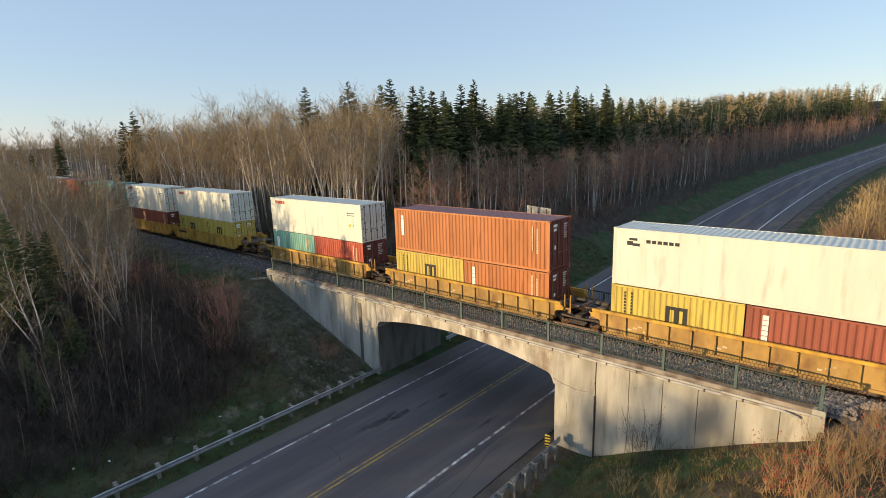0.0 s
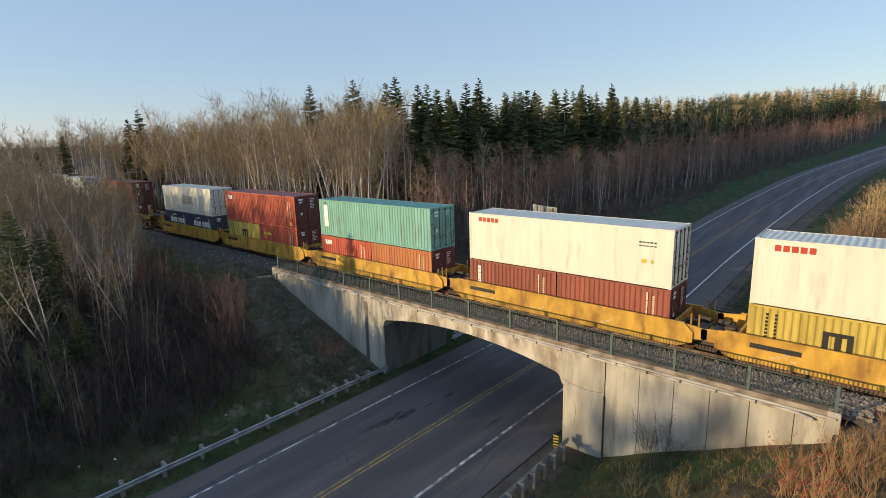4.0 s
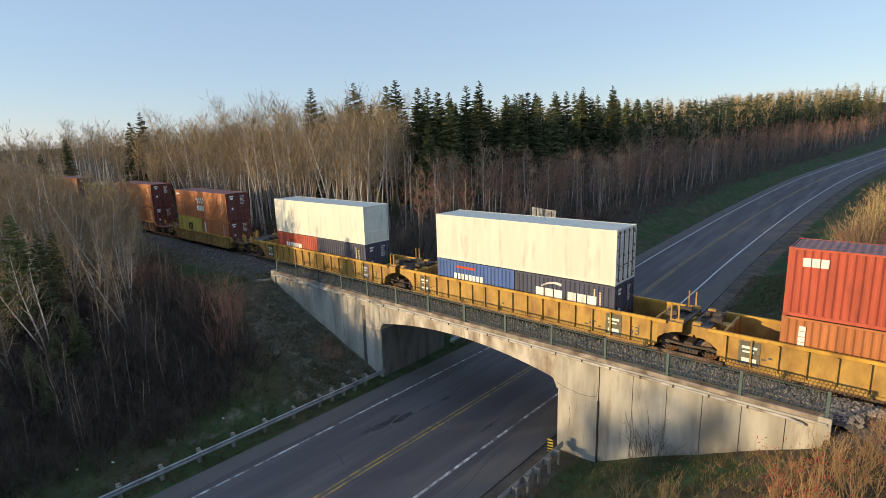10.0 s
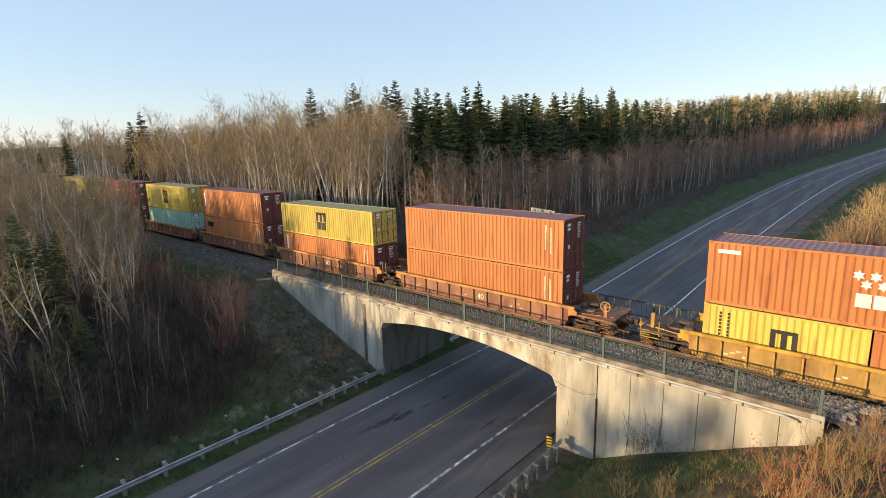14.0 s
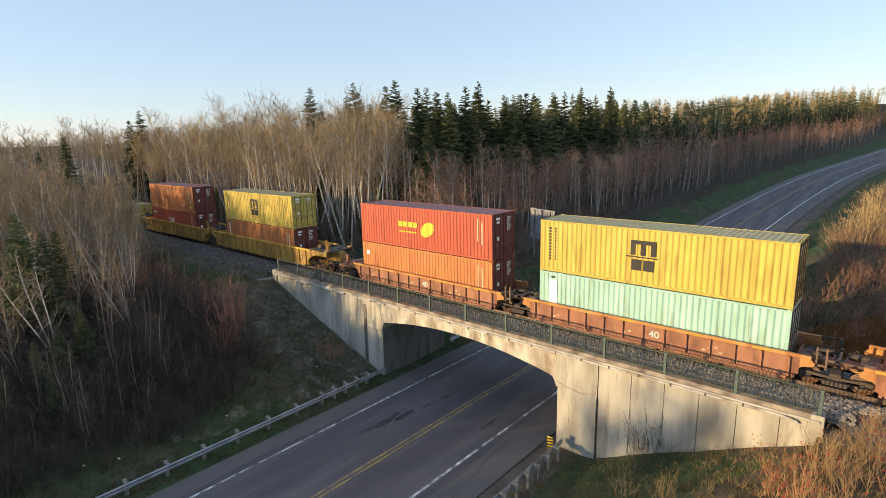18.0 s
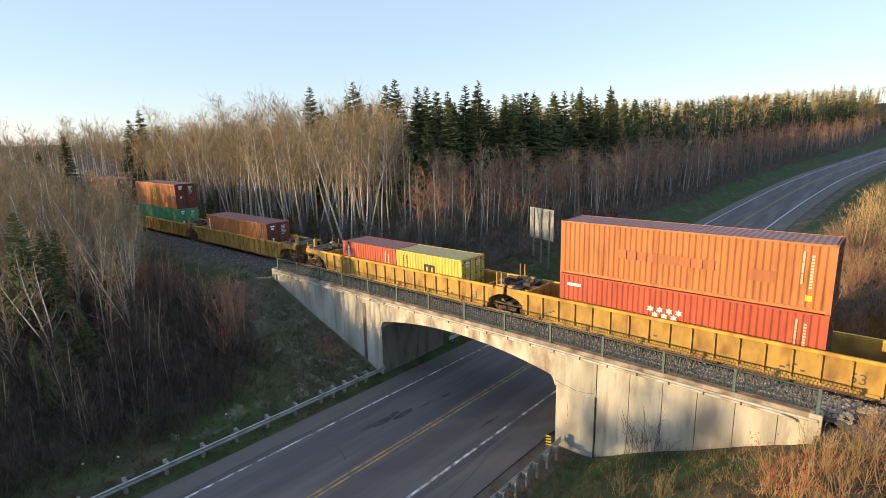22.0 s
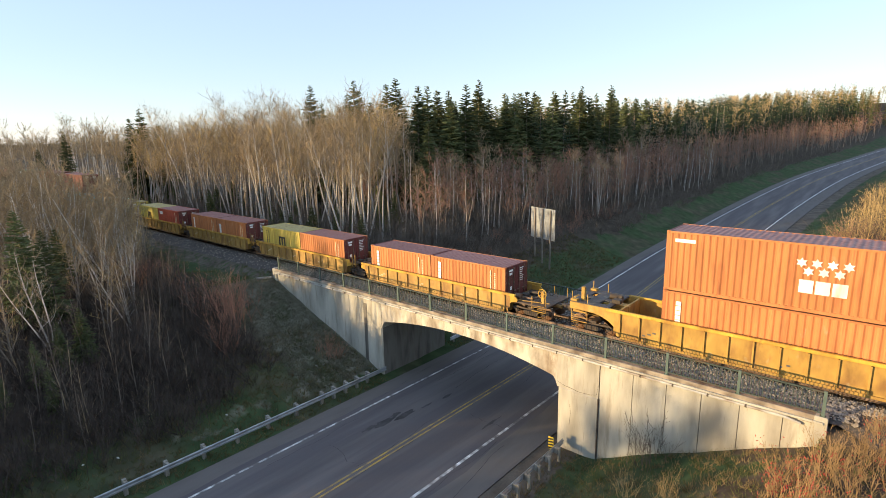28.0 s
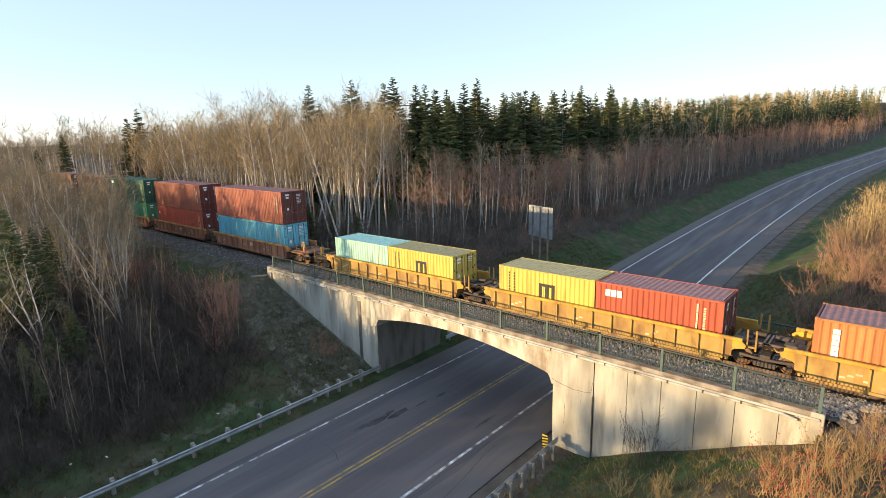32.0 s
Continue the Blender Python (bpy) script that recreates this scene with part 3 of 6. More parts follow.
# deck slab, kerbs with their ledge
part("deck", Build().box(X_L, X_R, 0.35, 6.31, -0.9, -0.42), CONCRETE, bridge)
for y0, y1, out in ((-0.1, 0.36, -1), (6.3, 6.76, 1)):
    part("kerb", Build().box(X_L - 0.1, X_R + 0.1, y0, y1, -0.36, -0.012, 0.02), KERB, bridge, "brown-stained concrete kerb carrying the railing")
    ya = y0 - 0.09 if out < 0 else y1
    part("ledge", Build().box(X_L, X_R, ya, ya + 0.09, -0.3, -0.2, 0.015), CONCRETE, bridge, "narrow ledge")
b = Build()
b.box(X_R - 0.3, X_R + 0.13, -0.12, 0.4, -1.3, -0.005, 0.03)
part("end_block", b, CONCRETE, bridge, "end block of the parapet")
b = Build()
b.box(X_L - 0.35, X_L + 0.2, -0.12, 0.4, -1.3, -0.02, 0.03)
part("end_block", b, CONCRETE, bridge)

# weathering on the piers: a long crack, an open seam and a dark run of seepage
b = Build()
b.tube([(X_OR + 0.02, -0.02, -2.02), (X_OR + 0.45, -0.022, -2.16), (X_OR + 0.9, -0.022, -2.2), (X_OR + 1.25, -0.022, -2.27), (X_OR + 1.9, -0.022, -2.22), (X_PR - 0.1, -0.022, -2.12), (X_PR - 0.03, -0.022, -1.6)], 0.009, 5)
b.tube([(X_OR + 0.8, -0.073, -3.1), (X_OR + 0.86, -0.073, -3.6), (X_OR + 0.8, -0.073, -4.3)], 0.008, 4)
part("crack", b, DARK, bridge, "long dark crack across the pier")
part("seam", Build().box(X_PR - 0.02, X_PR + 0.035, -0.078, -0.05, -6.6, -2.3), DARK, bridge, "open dark seam beside the pier")
part("seepage_stain", Build().box(X_PL + 0.28, X_PL + 0.62, -0.036, -0.02, -6.6, -0.8, 0.004), STAINED_SHADED, bridge, "dark run of seepage down the pier")

# conduit below the kerb with its clamps
PIPE = mat("grey_conduit", (0.46, 0.44, 0.4), rough=0.6, var=0.2, other=(0.24, 0.18, 0.13), amount=0.4)
conduit = part("conduit", Build().tube([(X_L, -0.17, -0.37), (X_R - 1.2, -0.17, -0.37), (X_R - 0.7, -0.12, -0.5)], 0.06, 8), PIPE, bridge, "weathered grey conduit along the parapet")
rnd = random.Random(2)
for k in range(26):
    x = X_L + 0.9 + k * 1.46
    if x < X_R - 1.3:
        part("clamp", Build().tube([(x - 0.035, -0.17, -0.37), (x + 0.035, -0.17, -0.37)], 0.075, 8), DARK, conduit)

# railings
PICK = Build().box(-0.0125, 0.0125, -0.0125, 0.0125, 0.12, 0.96).mesh("picket", RAIL_DARK)
POST = Build().box(-0.055, 0.055, -0.05, 0.05, -0.02, 1.04, 0.008).mesh("railing_post", RAIL_PAINT)
POST_X = [11.5 - 2.9191 * k for k in range(14)]
for y, near in ((0.0, True), (6.66, False)):
    rail = thing("railing", pose(0, y, 0), "grey-green steel railing with close pickets on the bridge kerb", "railing", "bridge railings")
    part("top_rail", Build().box(POST_X[-1], POST_X[0], -0.04, 0.04, 0.955, 1.02, 0.01), RAIL_DARK, rail)
    part("bottom_rail", Build().box(POST_X[-1], POST_X[0], -0.03, 0.03, 0.09, 0.14, 0.008), RAIL_DARK, rail)
    for x in POST_X:
        part("post", POST, None, rail, at=pose(x, 0, 0))
        part("base_plate", Build().box(x - 0.1, x + 0.1, -0.09, 0.09, -0.014, 0.012), RAIL_PAINT, rail)
    if near:
        for x in POST_X[:-1]:
            for k in range(1, 20):
                part("picket", PICK, None, rail, at=pose(x - 2.9191 * k / 20, 0, 0))
    else:
        b = Build()
        for x in POST_X[:-1]:
            for k in range(1, 20):
                xx = x - 2.9191 * k / 20
                b.box(xx - 0.011, xx + 0.011, -0.011, 0.011, 0.12, 0.96)
        tagged(part("pickets", b, RAIL_PAINT, rail), kind="stuff")

# ---- track ----
X0T, X1T = -640.0, 520.0


def along(x):
    return RAIL_TOP + GRADE * x


bx = np.unique(np.concatenate([np.arange(X0T, -60, 20.0), np.arange(-60, 20, 2.0), np.arange(20, X1T, 20.0)]))
prof_wide = [(-3.7, -1.2), (-1.9, -0.27), (-1.3, -0.22), (1.3, -0.22), (1.9, -0.27), (3.7, -1.2)]
prof_deck = [(-2.95, -0.56), (-2.6, -0.34), (-1.3, -0.22), (1.3, -0.22), (2.6, -0.34), (2.95, -0.56)]
vv = []
for x in bx:
    pr = prof_deck if X_L - 1 < x < X_R + 1 else prof_wide
    vv += [(x, TRACK_Y + a, along(x) + c) for a, c in pr]
k = 6
qq = [(i * k + j, (i + 1) * k + j, (i + 1) * k + j + 1, i * k + j + 1) for i in range(len(bx) - 1) for j in range(k - 1)]
track = solid("railway_track", mesh_np("ballast_bed", vv, None, BED, qq), None, "single railway track on grey crushed-stone ballast", "railway track", "structure")
# loose stones on the ballast where it lies open to view
rng = np.random.default_rng(11)
ns = 34000
sx, sy = np.where(rng.random(ns) < 0.6, rng.uniform(-28, 14, ns), rng.uniform(-60, 17, ns)), np.where(rng.random(ns) < 0.75, rng.uniform(-2.8, -1.1, ns), rng.uniform(-0.8, 2.4, ns))
keep = (np.abs(sy) < 2.8) & ((sx > -28.5) | (rng.random(ns) < 0.15))
sx, sy = sx[keep], sy[keep]
deck = (sx > X_L - 1) & (sx < X_R + 1)
h = np.where(deck, np.interp(np.abs(sy), [0, 1.3, 2.6, 2.95], [-0.22, -0.22, -0.34, -0.56]), np.interp(np.abs(sy), [0, 1.3, 1.9, 3.7], [-0.22, -0.22, -0.27, -1.2]))
sz = along(sx) + h
base = np.array([(1, 0, 0), (-1, 0.1, 0), (0.1, 1, 0), (0, -1, 0.1), (0.1, 0, 0.8), (0, 0.1, -0.8)])
tri = np.array([(0, 2, 4), (2, 1, 4), (1, 3, 4), (3, 0, 4), (2, 0, 5), (1, 2, 5), (3, 1, 5), (0, 3, 5)])
size = rng.uniform(0.04, 0.1, len(sx))
sv = (base[None] * rng.uniform(0.6, 1.2, (len(sx), 6, 3))) * size[:, None, None]
ang = rng.uniform(0, 6.28, len(sx))
ca, sa = np.cos(ang)[:, None], np.sin(ang)[:, None]
sv = np.stack([sv[..., 0] * ca - sv[..., 1] * sa, sv[..., 0] * sa + sv[..., 1] * ca, sv[..., 2]], -1)
sv += np.stack([sx, sy + TRACK_Y, sz + 0.015], -1)[:, None]
tagged(part("ballast_stones", mesh_np("ballast_stones", sv.reshape(-1, 3), (tri[None] + 6 * np.arange(len(sx))[:, None, None]).reshape(-1, 3), BALLAST), None, track), kind="stuff")
for s in (-1, 1):
    b = Build()
    y = TRACK_Y + s * 0.7525
    for y0, y1, z0, z1 in ((-0.07, 0.07, -0.17, -0.15), (-0.01, 0.01, -0.15, -0.04), (-0.036, 0.036, -0.04, 0.0)):
        vv = [(x, y + yy, along(x) + zz) for x in (X0T, X1T) for yy, zz in ((y0, z0), (y1, z0), (y1, z1), (y0, z1))]
        b.add(vv, [(j, 4 + j, 4 + (j + 1) % 4, (j + 1) % 4) for j in range(4)] + [(3, 2, 1, 0), (4, 5, 6, 7)])
    part("rail", b, RAILHEAD, track, "brown steel rail")
TIE_ME = Build().box(-0.115, 0.115, -1.3, 1.3, -0.36, -0.172, 0.012).mesh("tie", TIE)
for i in range(150):
    x = 20 - 0.53 * i
    part("tie", TIE_ME, None, track, at=pose(x, TRACK_Y, along(x)))

# ---- the train ----
CW = 2.438
CACHE = {}


def cached(key, make):
    if key not in CACHE:
        CACHE[key] = make()
    return CACHE[key]


def wave(a0, a1, period, depth):
    """Points along a trapezoid corrugation from a0 to a1: (along, in)."""
    n = max(2, int(round((a1 - a0) / period)))
    p = (a1 - a0) / n
    pts = []
    for k in range(n):
        s = a0 + k * p
        pts += [(s, 0), (s + 0.27 * p, 0), (s + 0.5 * p, depth), (s + 0.77 * p, depth)]
    return pts + [(a1, 0)]


def side_mesh(L, H, col, sleek):
    pts = wave(0.16, L - 0.16, 0.9 if sleek else 0.278, 0.008 if sleek else 0.036)
    v, n = [], len(pts)
    for x, d in pts:
        v += [(x - L / 2, d, 0.15), (x - L / 2, d, H - 0.09)]
    return mesh_np("side_panel", v, None, P[col], [(2 * i, 2 * i + 2, 2 * i + 3, 2 * i + 1) for i in range(n - 1)])


def roof_mesh(L, col):
    pts = wave(0.12, L - 0.12, 0.26, 0.02)
    v, n = [], len(pts)
    for x, d in pts:
        v += [(x - L / 2, -CW / 2 + 0.05, -d), (x - L / 2, CW / 2 - 0.05, -d)]
    return mesh_np("roof", v, None, P[col], [(2 * i, 2 * i + 2, 2 * i + 3, 2 * i + 1) for i in range(n - 1)])


def frame_mesh(L, H, col):
    b = Build()
    w = CW / 2
    for sx in (-1, 1):
        for sy in (-1, 1):
            x, y = sx * L / 2, sy * w
            b.box(min(x, x - sx * 0.16), max(x, x - sx * 0.16), min(y, y - sy * 0.1), max(y, y - sy * 0.1), 0.1, H - 0.1)
    for sy in (-1, 1):
        y = sy * (w - 0.004)
        b.box(-L / 2 + 0.16, L / 2 - 0.16, min(y, y - sy * 0.05), max(y, y - sy * 0.05), 0.02, 0.16)
        b.box(-L / 2 + 0.16, L / 2 - 0.16, min(y, y - sy * 0.06), max(y, y - sy * 0.06), H - 0.1, H - 0.02)
    return b.mesh("frame", P[col])


def header_mesh(H, col):
    """The sill and the header across one end, with the two inner post faces."""
    w = CW / 2
    b = Build().box(-0.08, 0, -w + 0.1, w - 0.1, 0.02, 0.16, 0.008).box(-0.08, 0, -w + 0.1, w - 0.1, H - 0.13, H - 0.02, 0.008)
    for s in (-1, 1):
        b.box(0, 0.006, min(s * w, s * (w - 0.1)), max(s * w, s * (w - 0.1)), 0.12, H - 0.12)
    return b.mesh("end_frame", P[col])


def front_mesh(H, col):
    pts = wave(-CW / 2 + 0.1, CW / 2 - 0.1, 0.28, 0.04)
    v = []
    for y, d in pts:
        v += [(d, y, 0.15), (d, y, H - 0.12)]
    return mesh_np("front_wall", v, None, P[col], [(2 * i + 1, 2 * i + 3, 2 * i + 2, 2 * i) for i in range(len(pts) - 1)])


def door_mesh(H, col):
    b = Build().box(-0.05, 0, 0.02, CW / 2 - 0.11, 0.17, H - 0.14, 0.008)
    for z in (0.25, 0.45, 0.65, 0.85):
        b.box(0, 0.012, 0.12, CW / 2 - 0.2, H * z - 0.06, H * z + 0.1)
    return b.mesh("door", P[col])


def bar_mesh(H):
    b = Build().tube([(0, 0, 0.14), (0, 0, H - 0.1)], 0.024, 6).box(-0.03, 0.03, -0.22, 0.02, 0.94, 0.99)
    for z in (0.2, 0.8, 1.5, H - 0.2):
        b.box(-0.03, 0.035, -0.05, 0.05, z - 0.05, z + 0.05)
    return b.mesh("lock_bar", STEEL)


def hinge_mesh(H):
    b = Build()
    for k in range(4):
        z = 0.35 + (H - 0.7) * k / 3
        b.box(0, 0.03, -0.09, 0.05, z - 0.05, z + 0.05)
    return b.mesh("hinge", STEEL)


CAST = Build().box(-0.09, 0.09, -0.085, 0.085, 0, 0.118, 0.01)


def blocks(*items):
    """Plain marks: colour, middle along, middle up, width, height (metres from the left end and the bottom)."""
    return items


def letters(col, x, z, w, h, n, gap=0.25):
    """A row of n plain blocks."""
    p = w / n
    return [(col, x - w / 2 + p * (k + 0.5), z, p * (1 - gap), h) for k in range(n)]


def column(col, x, z, w, h, n, gap=0.3):
    p = h / n
    return [(col, x, z - h / 2 + p * (k + 0.5), w, p * (1 - gap)) for k in range(n)]


def codes(L, H, col="mark_faded"):
    z = H * 0.55
    return column(col, L - 0.78, z + 0.1, 0.11, H * 0.5, 11) + column(col, L - 1.1, z + 0.25, 0.08, H * 0.5, 3, 0.08)


def arch_mark(col, x, z, w, h):
    t = w * 0.2
    out = [(col, x, z + h / 2 - t * 0.4, w, t * 0.8)]
    for k in (-1, 0, 1):
        out.append((col, x + k * (w - t) / 2, z - t * 0.2, t, h - t * 0.4))
    return out + [(col, x - w * 0.05, z - h * 0.62, w * 1.25, h * 0.08)]


def marks_for(kind, L, H):
    m = []
    if kind == "three_bar20":
        m = arch_mark("mark_black", L * 0.53, H * 0.58, 1.0, 0.8) + column("mark_black", 0.72, H * 0.6, 0.1, 1.5, 9) + column("mark_black", 1.05, H * 0.6, 0.08, 1.5, 9)
    elif kind == "three_bar40":
        m = arch_mark("mark_black", L * 0.475, H * 0.66, 1.25, 0.75) + letters("mark_black", L * 0.475, H * 0.36, 1.2, 0.55, 2, 0.15)
        m += column("mark_black", 0.62, H * 0.55, 0.12, 1.9, 11) + column("mark_black", 0.95, H * 0.55, 0.08, 1.9, 11)
    elif kind == "faded_bars40":
        m = arch_mark("mark_yellow", L * 0.485, H * 0.66, 1.3, 0.75) + letters("mark_yellow", L * 0.485, H * 0.36, 1.2, 0.5, 2, 0.15) + codes(L, H)
    elif kind == "patch40":
        m = [("mark_beige", L * 0.53, H * 0.52, 2.5, 0.95)]
    elif kind == "stars40":
        c = L * 0.51
        m = [("mark_white", c - 0.8 + 0.52 * k, H * 0.72, 0.34, 0.34, 1) for k in range(4)] + [("mark_white", c - 0.54 + 0.52 * k, H * 0.6, 0.34, 0.34, 1) for k in range(3)]
        m += letters("mark_white", c, H * 0.38, 1.7, 0.55, 3, 0.12) + [("mark_white", 0.85, H * 0.85, 0.9, 0.16)] + codes(L, H)
    elif kind == "stars_low40":
        c = L * 0.47
        m = [("mark_white", c - 0.7 + 0.45 * k, H * 0.62, 0.3, 0.3, 1) for k in range(4)] + [("mark_white", c - 0.47 + 0.45 * k, H * 0.52, 0.3, 0.3, 1) for k in range(3)]
        m += [("mark_white", c, H * 0.42, 1.3, 0.18), ("mark_white", 0.85, H * 0.8, 0.8, 0.16)] + codes(L, H)
    elif kind == "arc20":
        m = letters("mark_white", L * 0.37, H * 0.62, 1.75, 0.54, 3, 0.14) + letters("mark_white", L * 0.7, H * 0.62, 1.75, 0.56, 3, 0.14)
        m += [("mark_white", L * 0.3 + 0.115 * k, H * 0.77 + 0.07 * k - 0.005 * k * k, 0.125, 0.05 + 0.01 * k) for k in range(11)] + codes(L, H)
    elif kind == "script20":
        m = letters("mark_white", 2.6, H * 0.62, 2.4, 0.36, 8) + [("mark_red", 2.4, H * 0.85, 1.5, 0.16)]
    elif kind == "upright20" or kind == "upright40":
        m = column("mark_white", 0.75, H * 0.6, 0.24, 1.4, 6, 0.12) + codes(L, H)
    elif kind == "tall40":
        m = column("mark_white", 0.62, H * 0.55, 0.22, 1.9, 6, 0.12) + codes(L, H)
    elif kind == "corner40" or kind == "corner20":
        m = letters("mark_white", 0.95, H * 0.8, 0.9, 0.36, 3, 0.12) + codes(L, H) + [("mark_yellow", L - 0.8, H * 0.16, 0.3, 0.3)]
    elif kind == "red_name40":
        m = letters("mark_red", 1.45, H * 0.87, 1.5, 0.26, 5) + [("mark_yellow", L - 1.35, H * 0.43, 0.24, 0.2), ("mark_yellow", L - 0.95, H * 0.43, 0.12, 0.16)]
        m += letters("mark_grey", L - 1.2, H * 0.75, 0.9, 0.08, 5) + letters("mark_grey", L - 1.2, H * 0.69, 0.9, 0.06, 5)
    elif kind == "emblem40":
        m = letters("mark_black", 2.4, H * 0.8, 1.6, 0.16, 6) + [("mark_black", 1.0, H * 0.82, 0.4, 0.12), ("mark_black", 0.85, H * 0.75, 0.3, 0.2), ("mark_black", 1.15, H * 0.73, 0.35, 0.14)]
    elif kind == "plate20":
        m = [("mark_black", 1.4, H * 0.62, 1.3, 0.55), ("mark_yellow", 1.4, H * 0.7, 1.1, 0.14)] + letters("mark_white", 1.35, H * 0.58, 0.9, 0.16, 6) + codes(L, H)
    elif kind == "plate40":
        m = [("mark_black", 1.35, H * 0.72, 1.25, 0.5), ("mark_yellow", 1.35, H * 0.79, 1.05, 0.13)] + letters("mark_white", 1.3, H * 0.69, 0.9, 0.15, 6) + codes(L, H)
    elif kind == "yellow_name20":
        m = letters("mark_yellow", 1.3, H * 0.72, 1.3, 0.24, 5) + codes(L, H)
    elif kind == "leaf40":
        c = L * 0.43
        m = letters("mark_yellow", c - 0.3, H * 0.58, 1.9, 0.36, 4, 0.15) + letters("mark_yellow", c - 0.3, H * 0.4, 1.7, 0.1, 8)
        m += [("mark_yellow", c + 1.0 + 0.11 * k, H * 0.5 + 0.035 * (k - 5), 0.115, 0.95 * math.sqrt(1 - ((k - 5) / 5.6) ** 2)) for k in range(11)] + codes(L, H)
    elif kind == "bar40":
        m = [("mark_white", 0.85, H * 0.55, 0.5, 1.7)] + letters("mark_black", 0.85, H * 0.9, 0.3, 0.1, 2)
    elif kind == "bar20":
        m = [("mark_white", 0.7, H * 0.55, 0.35, 1.2)] + codes(L, H)
    elif kind == "codes40" or kind == "codes20":
        m = codes(L, H)
    elif kind == "square40":
        m = [("mark_white", 0.6, H * 0.72, 0.3, 0.3)] + codes(L, H)
    elif kind == "faint40":
        m = letters("faint", L * 0.45, H * 0.5, 4.6, 0.45, 9, 0.12) + [("faint", L * 0.79, H * 0.44, 1.0, 0.5)] + codes(L, H) + [("mark_yellow", L - 0.8, H * 0.2, 0.24, 0.24)]
    return m


def container(x_left, z, L, H, col, marks, label, group, sleek=False, reefer=False):
    """A freight container; its base is the middle of its floor, in rail space (x along, z above the rail)."""
    c = thing("shipping_container", pose(0, 0, 0), label, "container", group)
    c["at"] = (x_left + L / 2, z)
    part("frame", cached(("f", L, H, col), lambda: frame_mesh(L, H, col)), None, c)
    sm = cached(("s", L, H, col, sleek), lambda: side_mesh(L, H, col, sleek))
    part("side_panel", sm, None, c, at=pose(0, -CW / 2 + 0.006, 0))
    part("side_panel", sm, None, c, at=pose(0, CW / 2 - 0.006, 0, 0, 0, 180))
    roof_col = {"orange": "roof_maroon", "red": "roof_maroon", "brown": "roof_maroon", "yellow": "roof_straw"}.get(col, col)
    # doors and end frames: shade of the container ends, painted as darker maroon
    end_col = {"orange": "maroon_end", "red": "maroon_end", "brown": "maroon_end"}.get(col, col)
    hm = cached(("h", H, end_col), lambda: header_mesh(H, end_col))
    part("end_frame", hm, None, c, at=pose(L / 2 - 0.003, 0, 0))
    part("end_frame", hm, None, c, at=pose(-L / 2 + 0.003, 0, 0, 0, 0, 180))
    part("roof", cached(("r", L, roof_col), lambda: roof_mesh(L, roof_col)), None, c, at=pose(0, 0, H - 0.025))
    part("floor", cached(("fl", L), lambda: Build().box(-L / 2 + 0.05, L / 2 - 0.05, -CW / 2 + 0.06, CW / 2 - 0.06, 0.1, 0.16).mesh("floor", DARK)), None, c)
    part("front_wall", cached(("w", H, col), lambda: front_mesh(H, col)), None, c, at=pose(-L / 2 + 0.012, 0, 0))
    if reefer:
        part("cooling_unit", cached("reefer", lambda: reefer_mesh(H)), None, c, "white cooling unit with dark fan openings", at=pose(L / 2 - 0.03, 0, 0))
    else:
        for s in (0, 1):
            d = part("door", cached(("d", H, end_col, s), lambda: door_mesh(H, end_col)), None, c, at=pose(L / 2 - 0.03, 0, 0) @ Matrix.Diagonal((1, 1 if s else -1, 1, 1)))
            for y in (0.3, 0.85):
                part("lock_bar", cached(("b", H), lambda: bar_mesh(H)), None, d, at=pose(0.03, y, 0))
            part("hinge", cached(("hg", H), lambda: hinge_mesh(H)), None, d, at=pose(0.002, CW / 2 - 0.13, 0))["kind"] = "stuff"
        b = Build()
        for k in range(7 if col not in ("yellow", "mint", "teal") else 3):
            zz = H * 0.88 - 0.13 * k
            b.box(0, 0.006, 0.3 + 0.02 * (k % 3), 0.78 - 0.05 * (k % 4), zz - 0.03, zz + 0.025)
        b.box(0, 0.006, -0.8, -0.38, H * 0.86, H * 0.91).box(0, 0.006, -0.75, -0.45, H * 0.78, H * 0.83).box(0, 0.006, -0.68, -0.5, H * 0.42, H * 0.5)
        part("door_marking", cached(("dm", H, col in ("yellow", "mint", "teal")), lambda: b.mesh("door_marking", P["mark_white"])), None, c, "pale lettering blocks", at=pose(L / 2 - 0.012, 0, 0))["kind"] = "stuff"
    for sx in (-1, 1):
        for sy in (-1, 1):
            for zz in (0, H - 0.118):
                part("corner_casting", cached(("c", col), lambda: CAST.mesh("corner_casting", P[col])), None, c,
                     at=pose(sx * (L / 2 - 0.085), sy * (CW / 2 - 0.08), zz))
    for fine, me in cached(("m", marks, L, H), lambda: mark_meshes(marks_for(marks, L, H), L)):
        o = part("lettering" if fine else "logo_block", me, None, c, at=pose(0, -CW / 2, 0))
        if fine:
            tagged(o, kind="stuff")
    return c


def mark_meshes(items, L):
    by, out = {}, []
    for col, x, z, w, h, *disc in items:
        big = w * h > 0.11 or bool(disc)
        b = Build() if big else by.setdefault(col, Build())
        if disc:
            b.prism([(x - L / 2 + w * (0.62 if k % 2 else 0.34) * math.cos(0.5236 * k), z + h * (0.62 if k % 2 else 0.34) * math.sin(0.5236 * k)) for k in range(12)], -0.005, 0.012)
        else:
            b.box(x - w / 2 - L / 2, x + w / 2 - L / 2, -0.005, 0.012, z - h / 2, z + h / 2)
        if big:
            out.append((False, b.mesh("logo_block", P[col])))
    return out + [(True, b.mesh("lettering", P[k])) for k, b in by.items()]


